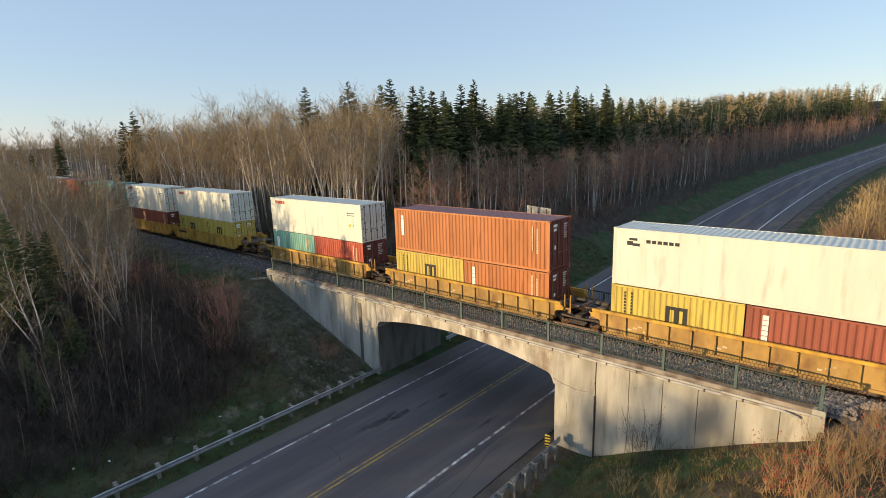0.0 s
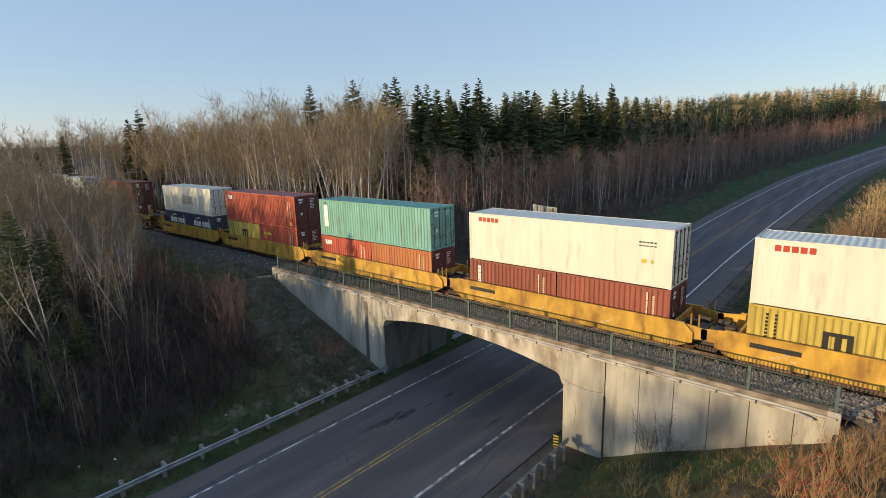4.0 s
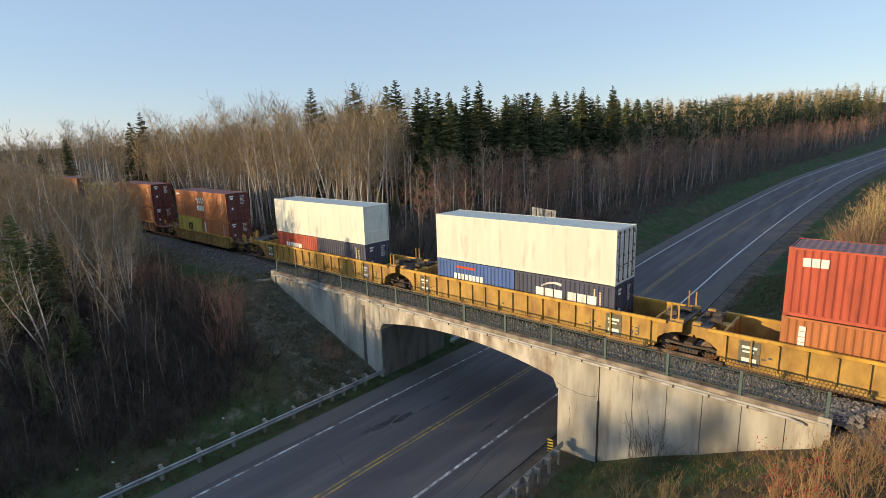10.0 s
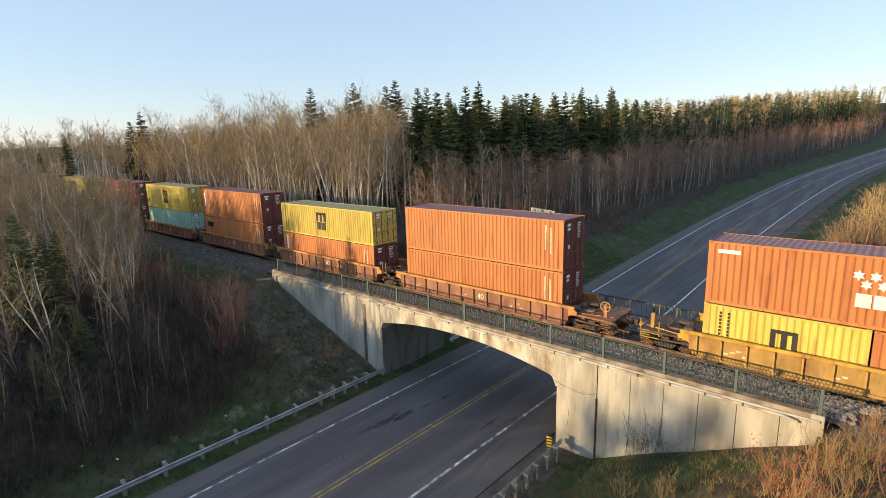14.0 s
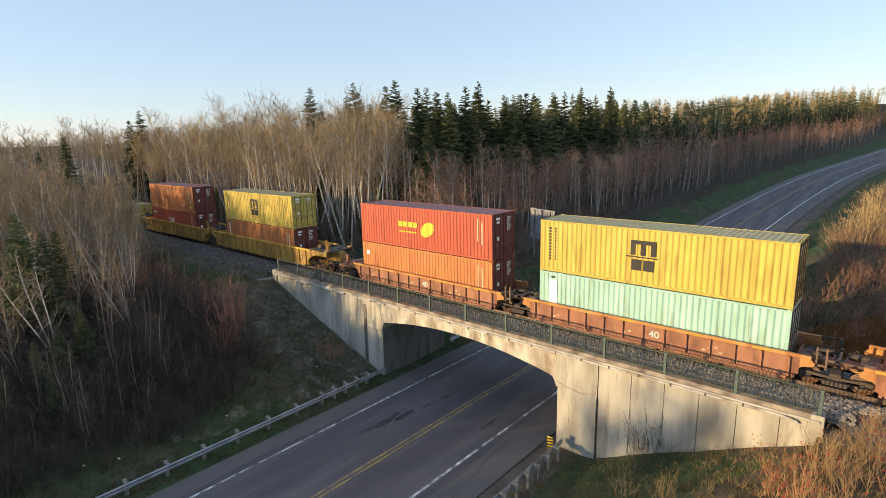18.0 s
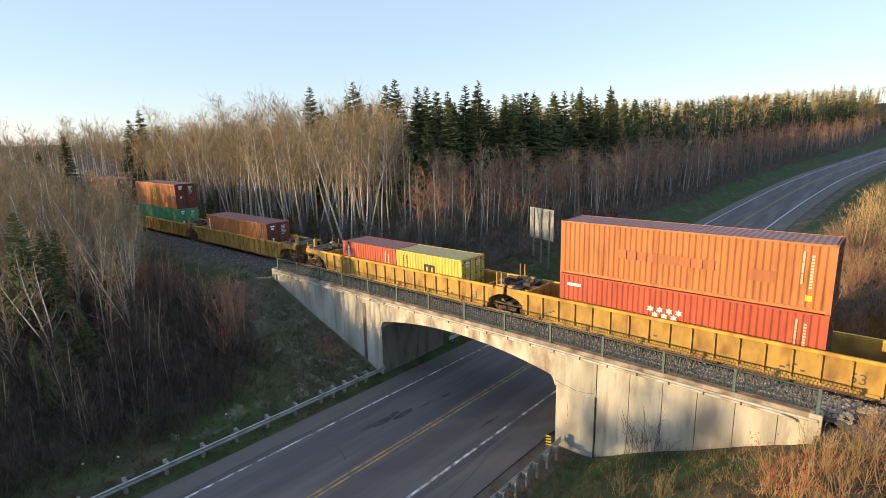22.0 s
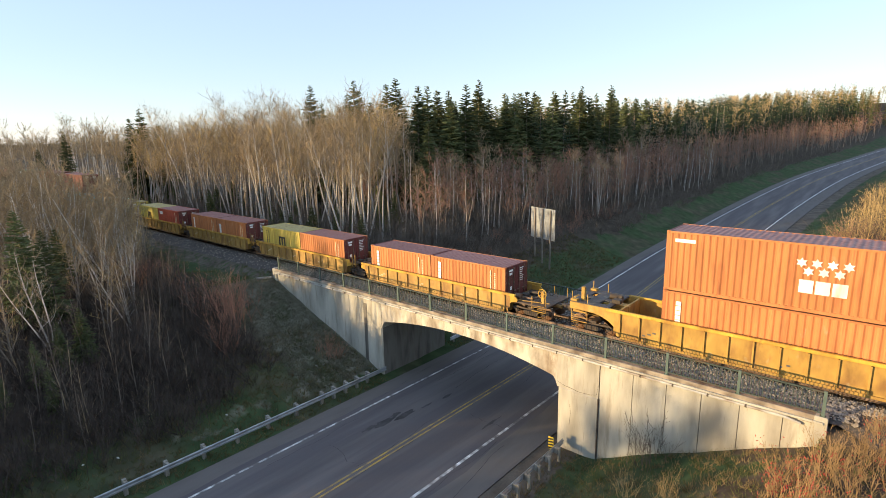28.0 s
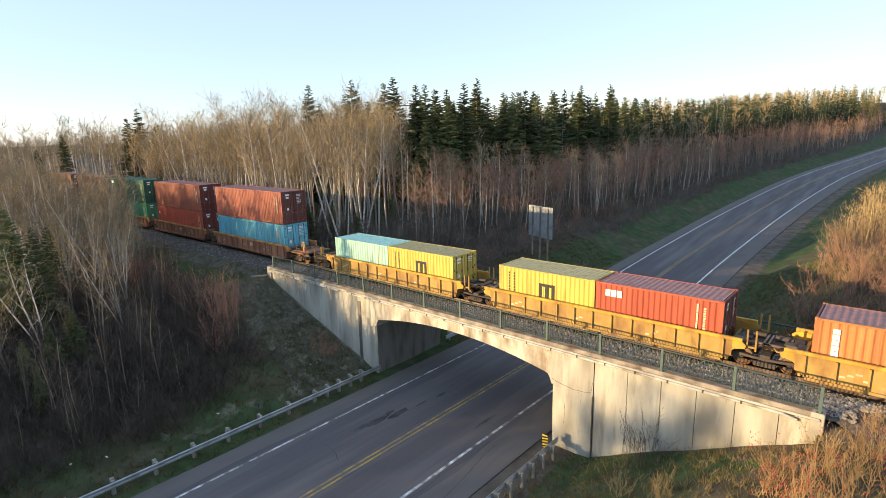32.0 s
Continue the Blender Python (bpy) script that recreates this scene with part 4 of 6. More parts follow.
def reefer_mesh(H):
    b = Build().box(-0.1, 0.0, -1.1, 1.1, 0.15, H - 0.12, 0.01)
    b.box(0, 0.05, -0.95, 0.95, 0.3, 0.95, 0.01).box(0, 0.03, -0.95, 0.95, 2.0, H - 0.25, 0.01)
    me = b.mesh("cooling_unit", P["white"])
    return me


# ---- well cars ----
def wheel_me():
    b = Build()
    prof = [(-0.07, 0.12), (-0.07, 0.44), (-0.045, 0.455), (-0.035, 0.43), (0.06, 0.42), (0.065, 0.36), (0.02, 0.33), (0.02, 0.16), (0.09, 0.13), (0.09, 0.0)]
    n = 20
    v = [(r * math.cos(k * 6.2832 / n), y, r * math.sin(k * 6.2832 / n)) for y, r in prof for k in range(n)]
    b.add(v, [(j * n + k, j * n + (k + 1) % n, (j + 1) * n + (k + 1) % n, (j + 1) * n + k) for j in range(len(prof) - 1) for k in range(n)])
    return b.mesh("wheel", STEEL)


def side_frame_me():
    b = Build()
    b.prism([(-1.25, 0.62), (-1.0, 0.66), (-0.45, 0.6), (0.45, 0.6), (1.0, 0.66), (1.25, 0.62), (1.25, 0.42), (1.02, 0.4), (0.95, 0.52), (0.55, 0.47),
             (0.4, 0.2), (-0.4, 0.2), (-0.55, 0.47), (-0.95, 0.52), (-1.02, 0.4), (-1.25, 0.42)], -0.07, 0.07)
    for k in range(-2, 3):
        b.tube([(k * 0.11, -0.03, 0.26), (k * 0.11, -0.03, 0.5)], 0.05, 6)
    for s in (-1, 1):
        b.tube([(s * 0.9, -0.14, 0.43), (s * 0.9, 0.02, 0.43)], 0.11, 8)
    return b.mesh("side_frame", DARK)


def truck(car, x):
    t = part("truck", cached("bolster", lambda: Build().box(-0.2, 0.2, -1.05, 1.05, 0.5, 0.72, 0.03).tube([(0.9, -0.8, 0.43), (0.9, 0.8, 0.43)], 0.08, 8).tube(
        [(-0.9, -0.8, 0.43), (-0.9, 0.8, 0.43)], 0.08, 8).mesh("truck", DARK)), None, car, "grimy four-wheel truck", at=pose(x, 0, 0))
    for sx in (-0.9, 0.9):
        for sy in (-1, 1):
            part("wheel", cached("wheel", wheel_me), None, t, at=pose(sx, sy * 0.7525, 0.43, 0, 0, 0 if sy > 0 else 180))
    for sy in (-1, 1):
        part("side_frame", cached("sf", side_frame_me), None, t, at=pose(0, sy * 1.0, 0, 0, 0, 0 if sy < 0 else 180))


STYLE = {                          # well length, side top, rib spacing, body, chord, ribs proud
    "chord": (12.75, 1.42, 1.03, "car_rust", "car_yellow"),
    "maroon": (12.75, 1.42, 1.03, "car_maroon", "chord_maroon"),
    "plain": (12.75, 1.5, 0.0, "car_yellow", "car_yellow"),
    "long": (16.4, 1.72, 0.98, "car_ochre", "car_yellow"),
}


def text_mesh(words, size, material):
    cu = bpy.data.curves.new("lettering", "FONT")
    cu.body, cu.size, cu.extrude = words, size, 0.004
    ob = bpy.data.objects.new("lettering", cu)
    me = bpy.data.meshes.new_from_object(ob)
    bpy.data.objects.remove(ob)
    me.materials.clear()
    me.materials.append(material)
    return me


def side_of_car(style):
    W, top, gap, body, chord = STYLE[style]
    b = Build()
    if style == "plain":
        b.prism([(-W / 2 - 0.9, 1.1), (-W / 2 - 0.5, top), (W / 2 + 0.5, top), (W / 2 + 0.9, 1.1), (W / 2 + 0.9, 0.62), (W / 2 + 0.2, 0.3), (-W / 2 - 0.2, 0.3),
                 (-W / 2 - 0.9, 0.62)], -0.04, 0.04)
        b.box(-W / 2 - 0.5, W / 2 + 0.5, -0.075, 0.06, top - 0.04, top + 0.03, 0.01)
    else:
        b.prism([(-W / 2 - 0.2, top - 0.02), (W / 2 + 0.2, top - 0.02), (W / 2 + 0.2, 0.55), (W / 2 - 0.3, 0.3), (-W / 2 + 0.3, 0.3), (-W / 2 - 0.2, 0.55)], 0.03, 0.07)
        b.box(-W / 2 + 0.2, W / 2 - 0.2, -0.05, 0.08, 0.24, 0.36, 0.01)
    return b.mesh("car_side", P[body])


def well_car(centre, style, left, right, label):
    """One unit of a container car. left, right: half the pitch to the truck there, and whether the end is coupled."""
    W, top, gap, body, chord = STYLE[style]
    c = thing("well_car", pose(0, 0, 0), label, "freight car", "cars of the train")
    c["at"] = (centre, 0.0)
    sm = cached(("cs", style), lambda: side_of_car(style))
    for s in (-1, 1):
        side = part("side_sill", sm, None, c, at=pose(0, s * 1.47, 0, 0, 0, 0 if s < 0 else 180))
        if gap:
            part("top_chord", cached(("tc", style), lambda: Build().box(-W / 2 - 0.6, W / 2 + 0.6, -0.07, 0.08, top - 0.13, top + 0.02, 0.015).mesh("top_chord", P[chord])),
                 None, side)
            if style == "maroon":
                for x in (-W / 2 + 0.1, -0.8, 2.4, W / 2 - 1.2):
                    part("reflector_band", cached("band", lambda: Build().box(-0.35, 0.35, -0.076, -0.06, top - 0.11, top).mesh("reflector_band", P["car_yellow"])), None, side, at=pose(x, 0, 0))
            n = int(W / gap)
            for k in range(n + 1):
                x = -W / 2 + 0.15 + (W - 0.3) * k / n
                part("rib", cached(("rib", style), lambda: Build().box(-0.035, 0.035, -0.06, 0.03, 0.36, top - 0.16).mesh("rib", P[body])), None, side, at=pose(x, 0, 0))
        else:
            part("number_bar", cached(("nb", style), lambda: Build().box(-W / 2 + 0.5, -W / 2 + 2.4, -0.048, -0.03, 0.98, 1.2).mesh("number_bar", P["mark_black"])), None, side)
        if style == "long":
            for xp in (-W / 2 + 1.08, W / 2 - 2.02) if centre > -175 else ():
                part("number_panel", cached("np", lambda: Build().box(-0.42, 0.42, 0.012, 0.031, 0.42, 1.5, 0.003).mesh("number_panel", P["car_patch"])), None, side, "grey-green repainted panel", at=pose(xp, 0, 0))
                part("number_bars", cached("npb", lambda: Build().box(-0.3, 0.3, 0.006, 0.0125, 1.16, 1.28).box(-0.26, 0.18, 0.006, 0.0125, 0.98, 1.06).box(-0.28, 0.3, 0.006, 0.0125, 0.56, 0.74).mesh("number_bars", P["mark_white"])), None, side, at=pose(xp, 0, 0))["kind"] = "stuff"
            part("car_number", cached("53", lambda: text_mesh("53", 0.62, P["mark_grey"])), None, side, "dark painted number 53", at=pose(W / 2 - 1.25, 0.024, 0.66, 90, 0, 0))
        elif style == "maroon":
            part("car_number", cached("40", lambda: text_mesh("40", 0.5, P["mark_white"])), None, side, "white painted number 40", at=pose(0.3, 0.024, 0.72, 90, 0, 0))
        part("stencil", cached(("st", style), lambda: stencil_me(W, style)), None, side, "pale stencilled blocks")
    b = Build()
    for k in range(7):
        x = -W / 2 + 0.4 + (W - 0.8) * k / 6
        b.box(x - 0.25, x + 0.25, -1.42, 1.42, 0.16, 0.26)
    part("well_floor", cached(("fl", style), lambda: b.mesh("well_floor", P["car_dark"])), None, c)
    for s, (half, coupled) in ((-1, left), (1, right)):
        end_parts(c, style, s, half, coupled)
    return c


def stencil_me(W, style):
    b = Build()
    y0, y1 = (-0.046, -0.03) if style == "plain" else (0.018, 0.032)
    rnd = random.Random(len(style))
    for x0 in (-W / 2 + 1.3, -1.0, W / 2 - 3.6):
        for k in range(rnd.randint(2, 5)):
            z = 0.65 + 0.11 * (k % 3)
            xx = x0 + 0.25 * k
            b.box(xx, xx + rnd.uniform(0.1, 0.22), y0, y1, z, z + 0.08)
    return b.mesh("stencil", P["mark_grey" if style == "long" else "mark_faded"])


def end_parts(c, style, s, half, coupled):
    W, top, gap, body, chord = STYLE[style]
    x0 = W / 2
    x1 = half - 0.15 if not coupled else half + 1.25

    def X(a, b_):
        return (min(s * a, s * b_), max(s * a, s * b_))

    low = style in ("chord", "maroon")
    deck_z = 1.0 if low else (top if style == "long" else 1.12)
    half_w = 1.35 if (coupled or style == "long") else 0.6
    x_deck = x0 + (0.55 if style == "long" else 0.0)
    deck_b = Build()
    if style == "long":
        mid = (x_deck + x1) / 2
        for xa, xb, ya, yb in ((x_deck, x1, -half_w, -0.85), (x_deck, x1, 0.85, half_w), (x_deck, x_deck + 0.3, -0.849, 0.849), (mid - 0.35, mid + 0.35, -0.849, 0.849), (x1 - 0.45, x1, -0.849, 0.849),
                               (x_deck + 0.301, mid - 0.351, -0.2, 0.2), (mid + 0.351, x1 - 0.451, -0.2, 0.2)):
            deck_b.box(*X(xa, xb), ya, yb, deck_z - 0.1, deck_z, 0.012)
    else:
        deck_b.box(*X(x_deck, x1), -half_w, half_w, deck_z - 0.1, deck_z, 0.015)
    part("end_platform", deck_b,
         {"maroon": P["car_maroon"], "long": P["car_deck"]}.get(style, P["car_dark"]), c, "dark steel end platform")
    part("centre_sill", Build().box(*X(x0 - 0.1, x1 + (0.35 if coupled else 0.1)), -0.26, 0.26, 0.72, deck_z - 0.1, 0.02), P[body], c)
    part("bulkhead", Build().box(*X(x0 - 0.06, x0 + 0.06), -1.42, 1.42, 0.3, top - 0.05 if not low else 1.0, 0.015), P[body], c)
    for y in (-1, 1):
        if style == "long":
            o = [(s * x0, top - 0.02), (s * (x1 - 0.05), top - 0.02), (s * (x1 - 0.05), 1.34), (s * (half - 0.2), 1.3), (s * (half - 0.65), 1.2), (s * (x0 + 0.5), 1.03), (s * (x0 + 0.12), 0.74), (s * x0, 0.5)]
        elif low:
            o = [(s * x0, top - 0.12), (s * (x0 + 0.55), top - 0.12), (s * (x0 + 0.75), 1.12), (s * (x0 + 0.7), 0.98), (s * (x0 + 0.3), 0.9), (s * x0, 0.6)]
        else:
            o = [(s * x0, top - 0.04), (s * (x0 + 0.7), top - 0.06), (s * (x0 + 1.5), 1.34), (s * (x0 + 1.5), 0.84), (s * (x0 + 0.6), 0.72), (s * x0, 0.6)]
        o = o if s > 0 else o[::-1]
        part("gusset", Build().prism(o, y * 1.4 - 0.035, y * 1.4 + 0.035), P[chord] if low else P[body], c)
        if style == "long":
            part("step_block", Build().box(*X(x1 - 0.4, x1 - 0.04), y * 1.2 - 0.14, y * 1.2 + 0.14, deck_z, deck_z + 0.13, 0.015), P[body], c)
        if low and y < 0:
            part("brake_cylinder", Build().tube([(s * (x0 + 0.2), -0.8, deck_z + 0.16), (s * (x0 + 0.62), -0.8, deck_z + 0.16)], 0.16, 10), STEEL, c, "round brake cylinder")
            part("brake_lever", Build().box(*X(x0 + 0.62, x0 + 1.5), -0.84, -0.76, deck_z + 0.12, deck_z + 0.2).box(*X(x0 + 1.42, x0 + 1.5), -0.84, 0.5, deck_z + 0.12, deck_z + 0.2), STEEL, c)
            part("pipe", Build().tube([(s * (x0 - 0.1), -1.1, deck_z + 0.05), (s * (x0 + 0.9), -1.15, deck_z + 0.05), (s * (x1 - 0.2), -0.7, deck_z + 0.02)], 0.035, 6), P["car_rust"], c)
            part("walkway", Build().box(*X(x0 + 0.15, x1 - 0.1), 0.62, 1.25, deck_z - 0.06, deck_z - 0.01), P["car_deck"], c, "grey grating walkway")
        if low:
            for k in range(2):
                part("truck_hose", Build().tube([(s * (x0 + 1.2 + 0.5 * k), y * 0.8, 0.98), (s * (x0 + 1.45 + 0.5 * k), y * 1.0, 1.2), (s * (x0 + 1.7 + 0.5 * k), y * 0.8, 0.96)], 0.03, 5), DARK, c)
    for y in (-1.3, 1.3):
        rail_b = Build()
        if coupled:
            xr = s * (x1 - 0.12)
            rail_b.tube([(xr, y, 0.6), (xr, y, deck_z + 0.55)], 0.025, 6).tube([(xr - s * 0.9, y, 0.75), (xr - s * 0.9, y, deck_z + 0.5)], 0.025, 6)
            rail_b.tube([(xr, y, 0.62), (xr - s * 0.9, y, 0.62)], 0.03, 6).tube([(xr, y, 0.85), (xr - s * 0.9, y, 0.85)], 0.02, 6)
        elif s > 0:
            xr = s * (x0 + 0.75)
            for dx in (0.0, 0.34):
                rail_b.box(*sorted((xr + s * dx - 0.035, xr + s * dx + 0.035)), y - 0.03, y + 0.03, deck_z - 0.1, deck_z + 0.85, 0.008)
            rail_b.box(*sorted((xr, xr + s * 0.34)), y - 0.02, y + 0.02, deck_z + 0.02, deck_z + 0.1)
        if coupled or s > 0:
            part("hand_rail", rail_b, P["car_ochre"] if style != "maroon" else STEEL, c, "upright steel grab rails")
    if not coupled and style == "maroon" and s > 0:
        part("winch", Build().tube([(s * (x0 + 0.7), -0.9, deck_z + 0.2), (s * (x0 + 0.7), -0.55, deck_z + 0.2)], 0.2, 10), STEEL, c, "rusty round winch drum")
    if coupled:
        part("coupler", Build().box(*X(x1, x1 + 0.62), -0.11, 0.11, 0.72, 0.95, 0.03).box(*X(x1 + 0.45, x1 + 0.72), -0.2, 0.2, 0.68, 1.0, 0.04), DARK, c, "knuckle coupler")
        n = 14
        hub = Vector((s * (x1 - 0.55), -0.95, deck_z + 0.62))
        b = Build().tube([hub + Vector((0.27 * math.cos(6.2832 * k / n), 0, 0.27 * math.sin(6.2832 * k / n))) for k in range(n + 1)], 0.024, 6, caps=False)
        for k in range(5):
            b.tube([hub, hub + Vector((0.27 * math.cos(1.2566 * k), 0, 0.27 * math.sin(1.2566 * k)))], 0.014, 5)
        if s > 0:
            part("brake_wheel", b, P["car_yellow"], c, "upright hand-brake wheel")
        part("brake_stand", Build().box(hub.x - 0.09, hub.x + 0.09, -0.92, -0.72, deck_z, deck_z + 0.75, 0.02), P[body], c)
        truck(c, s * half)
        b = Build()
        for k in range(4):
            b.tube([(s * (x1 - 0.15), -1.42, 0.35 + 0.22 * k), (s * (x1 - 0.6), -1.42, 0.35 + 0.22 * k)], 0.016, 5)
        part("ladder", b, P[chord], c)
    elif s > 0:
        truck(c, s * half)
    part("air_reservoir", Build().tube([(s * (x0 + 0.5), 0.35, deck_z + 0.13), (s * (x0 + 1.2), 0.35, deck_z + 0.13)], 0.14, 8), DARK, c)
    part("valve_box", Build().box(*X(x0 + 0.3, x0 + 0.75), -0.5, -0.1, deck_z, deck_z + 0.22, 0.02), DARK, c)


# the consist, front to back: right end of the load at the start, car style, loads (upper, lower left to right)
F, H8, H9 = 12.19, 2.59, 2.896
T20 = 6.06
LOOK = {"white": "white", "orange": "faded orange", "red": "red", "brown": "dull brown", "yellow": "yellow", "navy": "dark navy", "blue": "blue", "teal": "sea-green",
        "mint": "pale mint", "green": "green", "sky": "turquoise", "dark_green": "dark green"}
CONSIST = (
    (14.42, "chord", 1, 0, ("white", "emblem40", H9), [("yellow", "three_bar20"), ("brown", "upright20")]),
    (-1.38, "chord", 0, 0, ("orange", "upright40", H9), [("yellow", "three_bar20"), ("orange", "upright20")]),
    (-17.18, "chord", 0, 1, ("white", "red_name40", H9), [("teal", "bar20"), ("red", "codes20")]),
    (-36.86, "plain", 1, 0, ("white", "red_name40", H9), [("yellow", "three_bar20"), ("yellow", "three_bar20")]),
    (-52.35, "plain", 0, 0, ("white", "red_name40", H9), [("brown", "upright20"), ("brown", "codes20")]),
    (-67.83, "plain", 0, 0, ("teal", "bar40", H9), [("red", "corner20"), ("orange", "codes20")]),
    (-83.54, "plain", 0, 0, ("red", "corner40", H9), [("yellow", "three_bar20"), ("red", "yellow_name20")]),
    (-99.04, "plain", 0, 1, ("white", "patch40", H9), [("navy", "arc20"), ("navy", "arc20")]),
    (-121.01, "long", 1, 0, ("red", "corner40", H9), [("orange", "upright20"), ("red", "plate20")]),
    (-140.46, "long", 0, 0, ("white", "none", H9), [("blue", "script20"), ("navy", "arc20")]),
    (-159.97, "long", 0, 1, ("white", "cold", H9), [("red", "script20"), ("navy", "codes20")]),
    (-181.34, "chord", 1, 1, ("orange", "stars40", H9), [("yellow", "three_bar20"), ("orange", "upright20")]),
    (-200.82, "maroon", 1, 0, ("orange", "codes40", H9), [("orange", "codes40")]),
    (-216.55, "maroon", 0, 0, ("yellow", "three_bar40", H8), [("orange", "tall40")]),
    (-232.16, "maroon", 0, 0, ("orange", "upright40", H9), [("orange", "plate40")]),
    (-247.82, "maroon", 0, 0, ("yellow", "three_bar40", H9), [("mint", "bar40")]),
    (-263.37, "maroon", 0, 1, ("red", "leaf40", H9), [("orange", "square40")]),
    (-284.86, "long", 1, 0, ("yellow", "three_bar40", H9), [("orange", "tall40")]),
    (-304.3, "long", 0, 0, ("orange", "faint40", H9), [("red", "stars_low40")]),
    (-323.58, "long", 0, 1, None, [("red", "upright20"), ("yellow", "three_bar20")]),
    (-347.1, "long", 1, 0, None, [("orange", "tall40")]),
    (-366.73, "long", 0, 0, ("orange", "faded_bars40", H9), [("green", "codes40")]),
    (-386.03, "long", 0, 1, ("orange", "stars40", H9), [("orange", "upright40")]),
    (-407.47, "chord", 1, 0, None, [("orange", "upright20"), ("orange", "upright20")]),
    (-422.9, "chord", 0, 0, None, [("yellow", "three_bar20"), ("orange", "codes20")]),
    (-438.25, "chord", 0, 0, None, [("orange", "upright20"), ("orange", "bar20")]),
    (-453.75, "chord", 0, 0, None, [("yellow", "three_bar20"), ("red", "corner20")]),
    (-469.57, "chord", 0, 1, None, [("mint", "codes20"), ("yellow", "three_bar20")]),
    (-489.1, "maroon", 1, 0, ("brown", "codes40", H9), [("sky", "codes40")]),
    (-504.9, "maroon", 0, 0, ("brown", "codes40", H9), [("red", "square40")]),
    (-520.6, "maroon", 0, 0, ("dark_green", "corner40", H9), [("green", "codes40")]),
    (-536.3, "maroon", 0, 0, ("brown", "codes40", H9), [("brown", "codes40")]),
    (-552.0, "maroon", 0, 1, ("orange", "codes40", H9), [("brown", "codes40")]),
)
MOVING = []
for right, style, cr, cl, upper, lower in CONSIST:
    mid_x = right - F / 2
    half = 9.72 if style == "long" else 7.8
    word = {"chord": "yellow ribbed", "maroon": "maroon ribbed", "plain": "yellow smooth-sided", "long": "long yellow ribbed"}[style]
    loaded = "double-stacked" if upper else "single-level"
    MOVING.append(well_car(mid_x, style, (half, cl), (half, cr), f"{word} container well car carrying {loaded} containers on the track"))
    low_h = H9 if len(lower) == 1 and (upper is None or right < -200) and upper != ("yellow", "three_bar40", H8) else H8
    if len(lower) == 1:
        col, mk = lower[0]
        MOVING.append(container(right - F, 0.28, F, low_h, col, mk, f"{LOOK[col]} corrugated steel container sitting in a well car", "containers on the train"))
    else:
        for k, (col, mk) in enumerate(lower):
            MOVING.append(container(right - F + k * (T20 + 0.07), 0.28, T20, H8, col, mk, f"short {LOOK[col]} corrugated steel container sitting in a well car", "containers on the train"))
    if upper:
        col, mk, h = upper
        z = 0.28 + low_h + 0.012
        kind_word = "smooth-sided refrigerated container" if mk == "cold" else ("smooth-sided steel container" if col == "white" else "corrugated steel container")
        MOVING.append(container(right - F, z, F, h, col, mk, f"{LOOK[col]} {kind_word} stacked on another container", "containers on the train", sleek=(col == "white"), reefer=(mk == "cold")))

# ---- trees and scrub ----
def tubes(a, b, ra, rb, sides=3):
    """Many straight tapered twigs at once: arrays of both ends and radii."""
    a, b = np.asarray(a, float), np.asarray(b, float)
    d = b - a
    d /= np.linalg.norm(d, axis=1, keepdims=True) + 1e-9
    ref = np.where(np.abs(d[:, 2:3]) < 0.9, np.array([[0, 0, 1.0]]), np.array([[1.0, 0, 0]]))
    u = np.cross(d, ref)
    u /= np.linalg.norm(u, axis=1, keepdims=True)
    w = np.cross(d, u)
    k = np.arange(sides) * 2 * np.pi / sides
    ring = u[:, None] * np.cos(k)[None, :, None] + w[:, None] * np.sin(k)[None, :, None]
    ra, rb = np.broadcast_to(ra, len(a)), np.broadcast_to(rb, len(a))
    v = np.concatenate([a[:, None] + ring * ra[:, None, None], b[:, None] + ring * rb[:, None, None]], 1)
    q = np.array([(i, (i + 1) % sides, sides + (i + 1) % sides, sides + i) for i in range(sides)])
    q = q[None] + (2 * sides * np.arange(len(a)))[:, None, None]
    q = q.reshape(-1, 4)
    return v.reshape(-1, 3), np.concatenate([q[:, [0, 1, 2]], q[:, [0, 2, 3]]])


def spikes(a, b, r):
    """Many twigs that end in a point."""
    a, b = np.asarray(a, float), np.asarray(b, float)
    n = len(a)
    v, _ = tubes(a, b, r, r)
    v = np.concatenate([v.reshape(n, 6, 3)[:, :3], b[:, None]], 1).reshape(-1, 3)
    t = np.array([(0, 1, 3), (1, 2, 3), (2, 0, 3)])[None] + (4 * np.arange(n))[:, None, None]
    return v, t.reshape(-1, 3)


def tube_line(pts, r, sides=5):
    """One tube along a line of points."""
    pts = np.asarray(pts, float)
    n = len(pts)
    k = np.arange(sides) * 2 * np.pi / sides
    ring = np.stack([np.cos(k), np.sin(k), 0 * k], 1)
    v = (pts[:, None] + ring[None] * np.asarray(r)[:, None, None]).reshape(-1, 3)
    t = []
    for i in range(n - 1):
        for j in range(sides):
            a, b_, c, d = i * sides + j, i * sides + (j + 1) % sides, (i + 1) * sides + (j + 1) % sides, (i + 1) * sides + j
            t += [(a, b_, c), (a, c, d)]
    return v, np.array(t)


def merge(*pieces):
    vs, ts, n = [], [], 0
    for v, t in pieces:
        vs.append(v)
        ts.append(t + n)
        n += len(v)
    return np.concatenate(vs), np.concatenate(ts)


